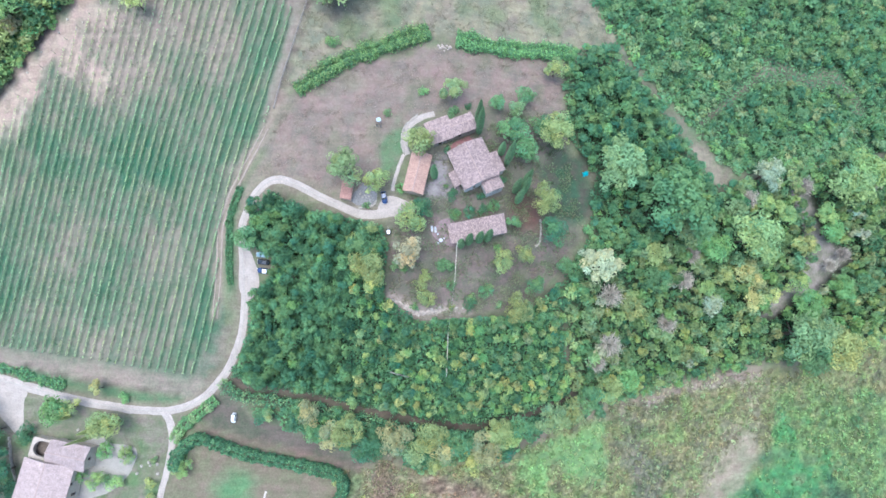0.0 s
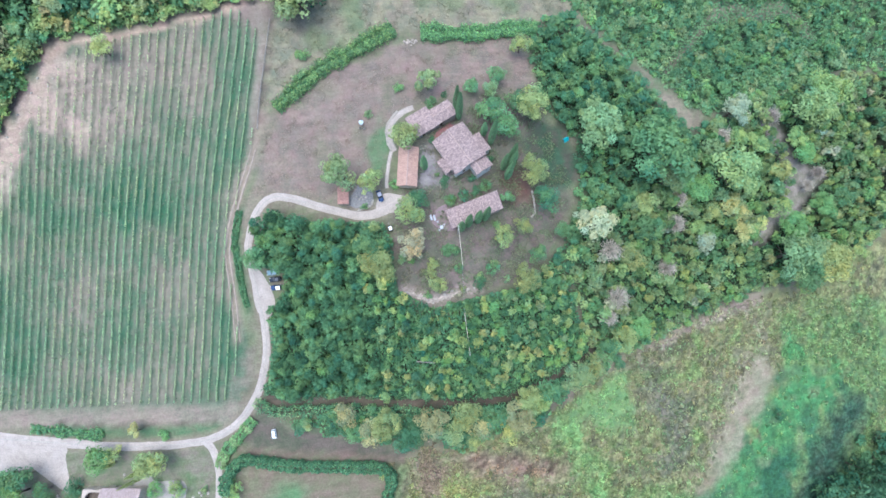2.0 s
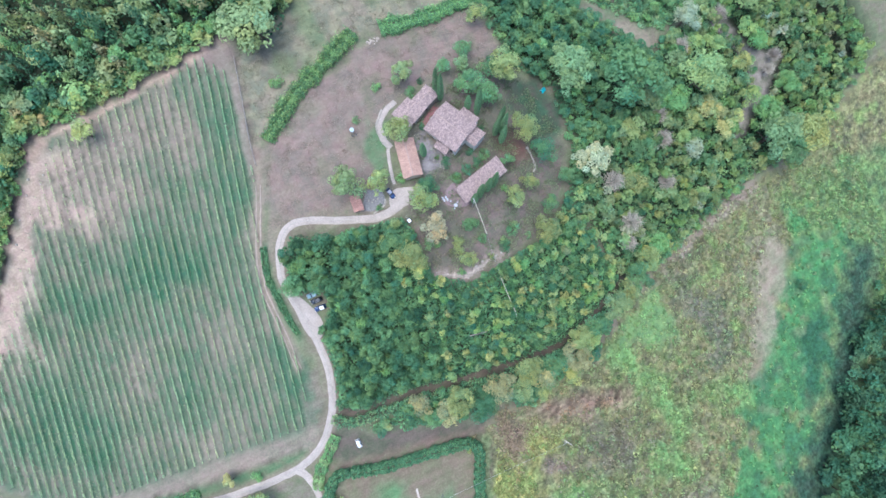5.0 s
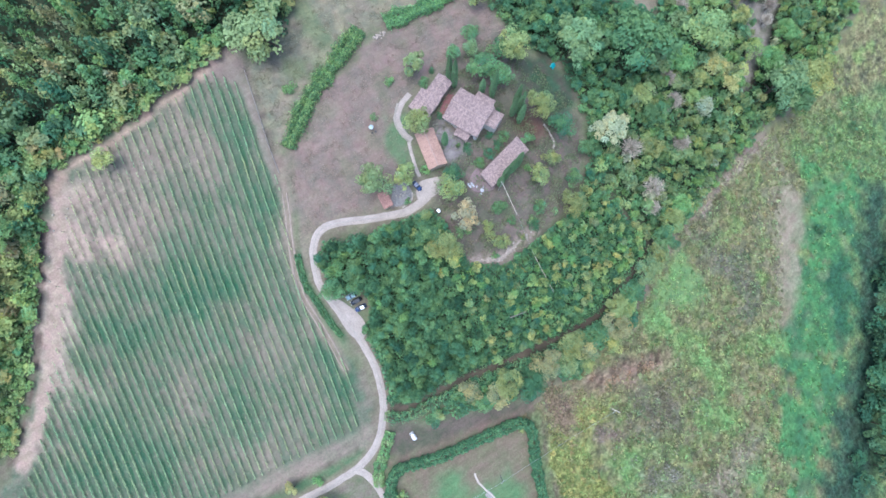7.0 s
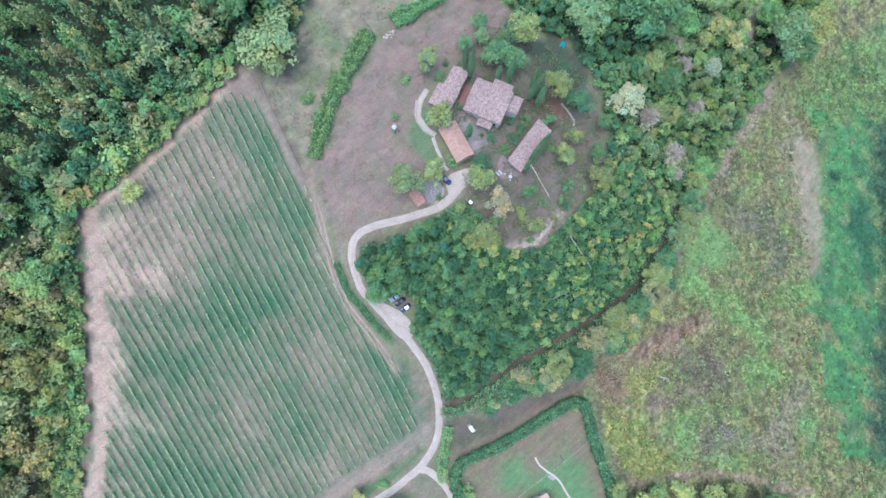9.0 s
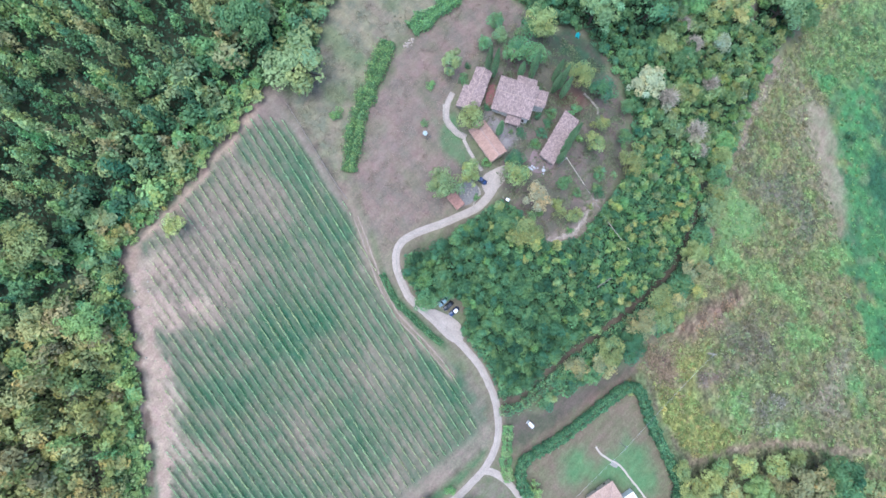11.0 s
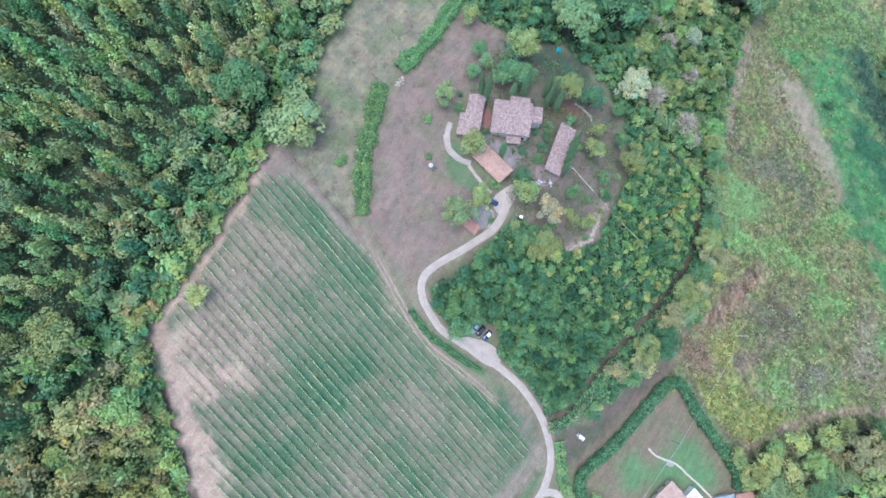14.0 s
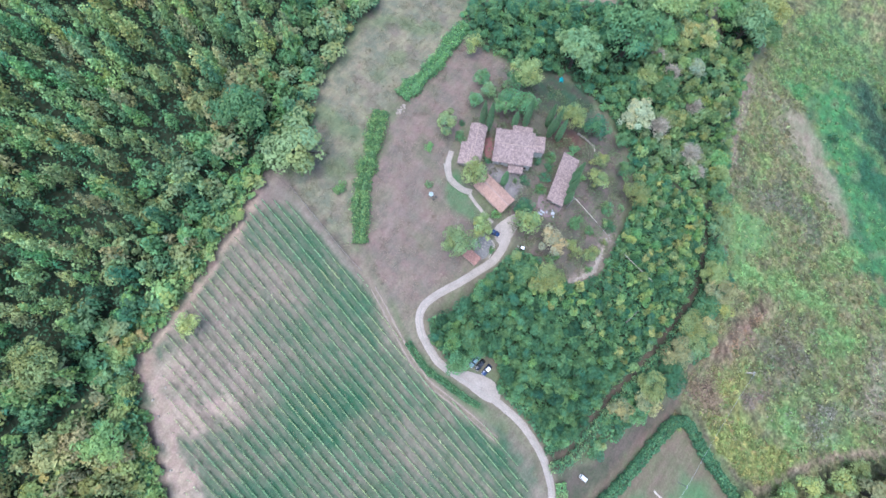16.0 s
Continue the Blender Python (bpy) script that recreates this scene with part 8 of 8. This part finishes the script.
def boulders(places, label, size=0.35, material=None):
    r = random.Random(int(places[0][0] * 10))
    for x, y in places:
        bm = bmesh.new()
        bmesh.ops.create_icosphere(bm, subdivisions=2, radius=size * r.uniform(0.6, 1.4))
        for v in bm.verts:
            v.co *= 1 + 0.35 * noise.noise(v.co * 2.4 + Vector((x, y, 0)))
            v.co.z *= 0.7
        ob = part("boulder", bm, material or MAT_STONE_PALE, None)
        ob.matrix_basis = Matrix.Translation((x, y, gz(x, y) + 0.12))
        tagged(ob, label, "stone", "loose pale stones")


boulders([(-25.4, 43.0), (-24.6, 43.8), (-26.2, 42.4), (-25.0, 42.2), (-27.0, 43.4), (-24.0, 42.6)], "loose pale stone on the paved pad")
boulders([(0.8 + dx, 94.2 + dy) for dx, dy in ((0, 0), (-0.9, 0.3), (0.8, -0.4), (-1.7, -0.2), (-0.4, -1.0), (0.5, 0.9), (1.6, 0.4), (-1.2, 1.1), (-2.4, 0.6))], "grey rubble stone heaped between the hedges", 0.5, MAT_CLAY)
bank_stones = random.Random(8)
boulders([(q[0] + bank_stones.uniform(-1.6, 1.6), q[1] + bank_stones.uniform(-1.4, 1.4)) for q in smooth_line(CLIFF, 1.5)], "pale stone fallen from the clay bank", 0.42)
boulders([(-102.9, -46.4), (-100.4, -45.2), (-100.0, -46.2), (-104.5, -48.9), (-124.6, -34.2), (-97.6, -45.8), (-97.4, -49.0)], "pale stone set in the villa garden", 0.45)
boulders([(-119.5, 100.4), (-121.8, 98.2), (-127.6, 97.0), (-133.8, 91.0), (-139.0, 84.6), (-124.5, 101.2)], "pale boulder beside the field track", 0.4)


def fallen_trunk(x, y, length, heading, lift=4.6, material=MAT_GREYWOOD, label="bare grey fallen trunk lodged in the tree crowns"):
    top = root("fallen_trunk", pose(x, y, gz(x, y) + lift, 0, 2, heading), label, "log")
    bm = bmesh.new()
    tube(bm, (-length / 2, 0, 0), (length / 2, 0, 0.3), 0.2, 0.1, 9)
    for k in (-0.2, 0.15, 0.3):
        tube(bm, (k * length, 0, 0.1), (k * length + 0.5, 0.5 if k > 0 else -0.5, 0.3), 0.06, 0.02, 5)
    part("trunk", bm, material, top)


fallen_trunk(-14.5, -15.2, 6.4, -15)
fallen_trunk(-2.8, -69.5, 4.8, -60, 0.3, MAT_DEADWOOD, "bleached pale trunk lying among the field weeds")


# ---- weeds of the valley field and tufts in the meadows ----
def weeds(name, poly, count, size, tones, label, seed, rise=0.5, patch=0.0, mixture=0.15, fray=0.0, vary=0.24):
    """Low weed clumps nobody could count, as one mesh."""
    r = np.random.RandomState(seed)
    p = np.array(poly)
    q = r.uniform(p.min(0) - fray, p.max(0) + fray, (count * 3, 2))
    ok = (edge_distance(poly, q[:, 0], q[:, 1]) + fray * (waves(q[:, 0], q[:, 1], 13.0, seed + 5) + r.normal(0, 0.6, len(q))) > 0.5 + fray * 0.5) & (waves(q[:, 0], q[:, 1], 9.0, seed) > patch + r.normal(0, 0.3, len(q))) & (q[:, 0] < 190) & (q[:, 1] > -170)
    q = q[ok]
    q = q[(edge_distance(LUSH_A, q[:, 0], q[:, 1]) < 3 * r.uniform(-1, 1, len(q))) & (edge_distance(PALESTRIP, q[:, 0], q[:, 1]) < 5 * r.uniform(-0.6, 1, len(q))) & (line_distance(RUT, q[:, 0], q[:, 1]) > 1.6 * r.uniform(0.2, 1.6, len(q)))][:count]
    n = len(q)
    per = 5
    x, y = np.repeat(q[:, 0], per) + r.normal(0, size[1] * 1.6, n * per), np.repeat(q[:, 1], per) + r.normal(0, size[1] * 1.6, n * per)
    pos = np.stack([x, y, ground_z(x, y) + r.uniform(0.05, 1, n * per) * rise], 1)
    v, f = leaf_quads(r, pos, np.tile((0, 0, 1.0), (n * per, 1)), r.uniform(*size, n * per))
    pal = np.array(tones)
    pick = np.clip(((waves(q[:, 0], q[:, 1], 14.0, seed + 1) * 0.6 + r.normal(0, 0.35, n) + 1) / 2 * len(pal)).astype(int), 0, len(pal) - 1)
    own = pal[pick] * mixture + tone_at(q[:, 0], q[:, 1]) * 1.15 * (1 - mixture)
    col = np.repeat(np.repeat(own * r.uniform(1 - vary, 1 + vary, (n, 1)), per, 0), 4, 0)
    return tagged(put(name, mesh_from(name, v, f, col), MAT_LEAF), label, "weeds", kind="stuff")


GREENS = [(0.15, 0.27, 0.085), (0.12, 0.225, 0.08), (0.2, 0.26, 0.085), (0.22, 0.225, 0.095), (0.2, 0.165, 0.1)]


def weed_clumps(name, poly, step, radius, label, seed, tones=None, mixture=0.0, gaps=0.0, keep=None, leaves=11):
    """Low domed weed clumps over a field, as one mesh; each takes the tone of its ground or one of the tones given."""
    r = np.random.RandomState(seed)
    q = scatter(poly, step, seed, 0.5)
    q = q[(q[:, 0] < 192) & (q[:, 1] > -172)]
    bald = np.clip(edge_distance(PALESTRIP, q[:, 0], q[:, 1]) / 4 + 0.6, 0, 1) + np.clip(2.4 - line_distance(RUT, q[:, 0], q[:, 1]) / 2, 0, 1) + np.clip(1.3 - line_distance(SOUTHTRACK, q[:, 0], q[:, 1]) / 2, 0, 1) + np.clip(2.2 - line_distance(HEDGE_VERGE, q[:, 0], q[:, 1]) / 2, 0, 1) + 0.6 * np.clip(edge_distance(LUSH_A, q[:, 0], q[:, 1]) / 6 + 0.5, 0, 1) + 0.5 * np.clip(edge_distance(RUST_A, q[:, 0], q[:, 1]) / 4 + 0.5, 0, 1)
    q = q[r.uniform(0, 1, len(q)) > np.clip(bald + gaps + 0.35 * waves(q[:, 0], q[:, 1], 6.0, seed + 3), 0, 1)]
    if keep is not None:
        q = q[keep(q)]
    n = len(q)
    rad = r.uniform(*radius, n) * (1 + 0.3 * waves(q[:, 0], q[:, 1], 9.0, seed + 4))
    d = r.normal(0, 1, (n, leaves, 3))
    d /= np.linalg.norm(d, axis=2)[:, :, None]
    d[:, :, 2] = np.abs(d[:, :, 2])
    z = ground_z(q[:, 0], q[:, 1])
    cen = np.stack([q[:, 0], q[:, 1], z], 1)[:, None]
    pos = (cen + d * rad[:, None, None] * np.array((1, 1, 0.75))).reshape(-1, 3)
    v, f = leaf_quads(r, pos, (d + np.array((0, 0, 0.3))).reshape(-1, 3), np.repeat(rad, leaves) * r.uniform(0.34, 0.56, n * leaves), wild=0.3)
    own = tone_at(q[:, 0], q[:, 1]) * 1.5
    if tones is not None:
        pal = np.array(tones)
        pick = np.clip(((waves(q[:, 0], q[:, 1], 12.0, seed + 1) * 0.6 + r.normal(0, 0.4, n) + 1) / 2 * len(pal)).astype(int), 0, len(pal) - 1)
        own = own * (1 - mixture) + pal[pick] * mixture
    own = own * r.uniform(0.5, 1.45, (n, 1)) * np.stack([1 + 0.08 * r.normal(0, 1, n), np.ones(n), np.ones(n)], 1)
    col = np.repeat(np.repeat(own, leaves, 0) * r.uniform(0.88, 1.12, (n * leaves, 1)), 4, 0)
    return tagged(put(name, mesh_from(name, v, f, col), MAT_LEAF), label, "weeds", kind="stuff")


weed_clumps("field_weeds", VALLEY_FAR, 1.5, (0.4, 0.95), "rank green and brown weeds over the valley field", 201, GREENS, 0.42, 0.25, lambda p: apart(p, [(-31, -75, 22)], 0.9) & (edge_distance(FAR_MARGIN, p[:, 0], p[:, 1]) < -2) & (edge_distance(LUSH_DEEP, p[:, 0], p[:, 1]) < -2))
weed_clumps("field_weeds", VALLEY, 1.7, (0.4, 0.95), "rank green and brown weeds over the valley field", 202, GREENS, 0.42, 0.3, lambda p: (edge_distance(VALLEY_FAR, p[:, 0], p[:, 1]) < 0) & (edge_distance(FAR_MARGIN, p[:, 0], p[:, 1]) < -2))
YELLOWS = [(0.34, 0.335, 0.11), (0.28, 0.32, 0.1), (0.2, 0.28, 0.09), (0.32, 0.31, 0.105), (0.17, 0.26, 0.085), (0.25, 0.21, 0.1)]
weed_clumps("yellow_weeds", YELLOWWEED, 1.2, (0.4, 0.85), "tall yellow-green flowering weeds", 203, YELLOWS, 0.8, 0.02)
weed_clumps("yellow_weeds", YELLOWWEED_N, 1.3, (0.4, 0.8), "tall yellow-green flowering weeds", 207, YELLOWS, 0.75, 0.15)
weeds("dry_brambles", BRAMBLE, 1500, (0.2, 0.45), [(0.2, 0.16, 0.13), (0.17, 0.14, 0.1), (0.24, 0.21, 0.185), (0.13, 0.17, 0.08)], "dry brown bramble tangle", 204, 0.9, 0.1, 0.5, 8, 0.45)
weeds("rust_weeds", RUST_B, 900, (0.25, 0.55), [(0.21, 0.14, 0.11), (0.19, 0.13, 0.09), (0.2, 0.19, 0.085)], "reddish brown withered weeds beside the track", 211, 0.9, -0.1, 0.6, 4, 0.4)
weeds("grey_twigs", GREYTWIGS, 700, (0.2, 0.5), [(0.25, 0.235, 0.21), (0.2, 0.18, 0.16), (0.14, 0.17, 0.09)], "grey leafless bramble tangle in the weeds", 212, 0.9, 0.0, 0.6, 6, 0.4)
weeds("rust_weeds", RUST_C, 300, (0.2, 0.5), [(0.21, 0.14, 0.11), (0.24, 0.2, 0.18), (0.15, 0.17, 0.085)], "reddish brown withered weeds", 214, 0.9, -0.2, 0.6, 3, 0.4)
weeds("rust_weeds", RUST_A, 600, (0.2, 0.45), [(0.26, 0.15, 0.09), (0.22, 0.14, 0.085), (0.2, 0.2, 0.085)], "rust-brown withered weeds", 205, 0.6, 0.0, 0.6, 5, 0.4)
weeds("garden_weeds", GARDEN, 2600, (0.18, 0.42), [(0.11, 0.19, 0.08), (0.14, 0.2, 0.09), (0.2, 0.19, 0.11)], "scattered low herbs in the garden", 206, 0.6, 0.1, 0.5)
weeds("meadow_grass", NMEADOW, 2500, (0.12, 0.3), [(0.17, 0.19, 0.10), (0.25, 0.23, 0.15)], "dry tufts on the upper meadow", 208, 0.2, 0.0)
weeds("lawn_grass", DRYLAWN, 2200, (0.1, 0.26), [(0.15, 0.16, 0.09), (0.26, 0.2, 0.15), (0.2, 0.17, 0.12)], "dry tufts on the brown lawn", 209, 0.15, 0.1)
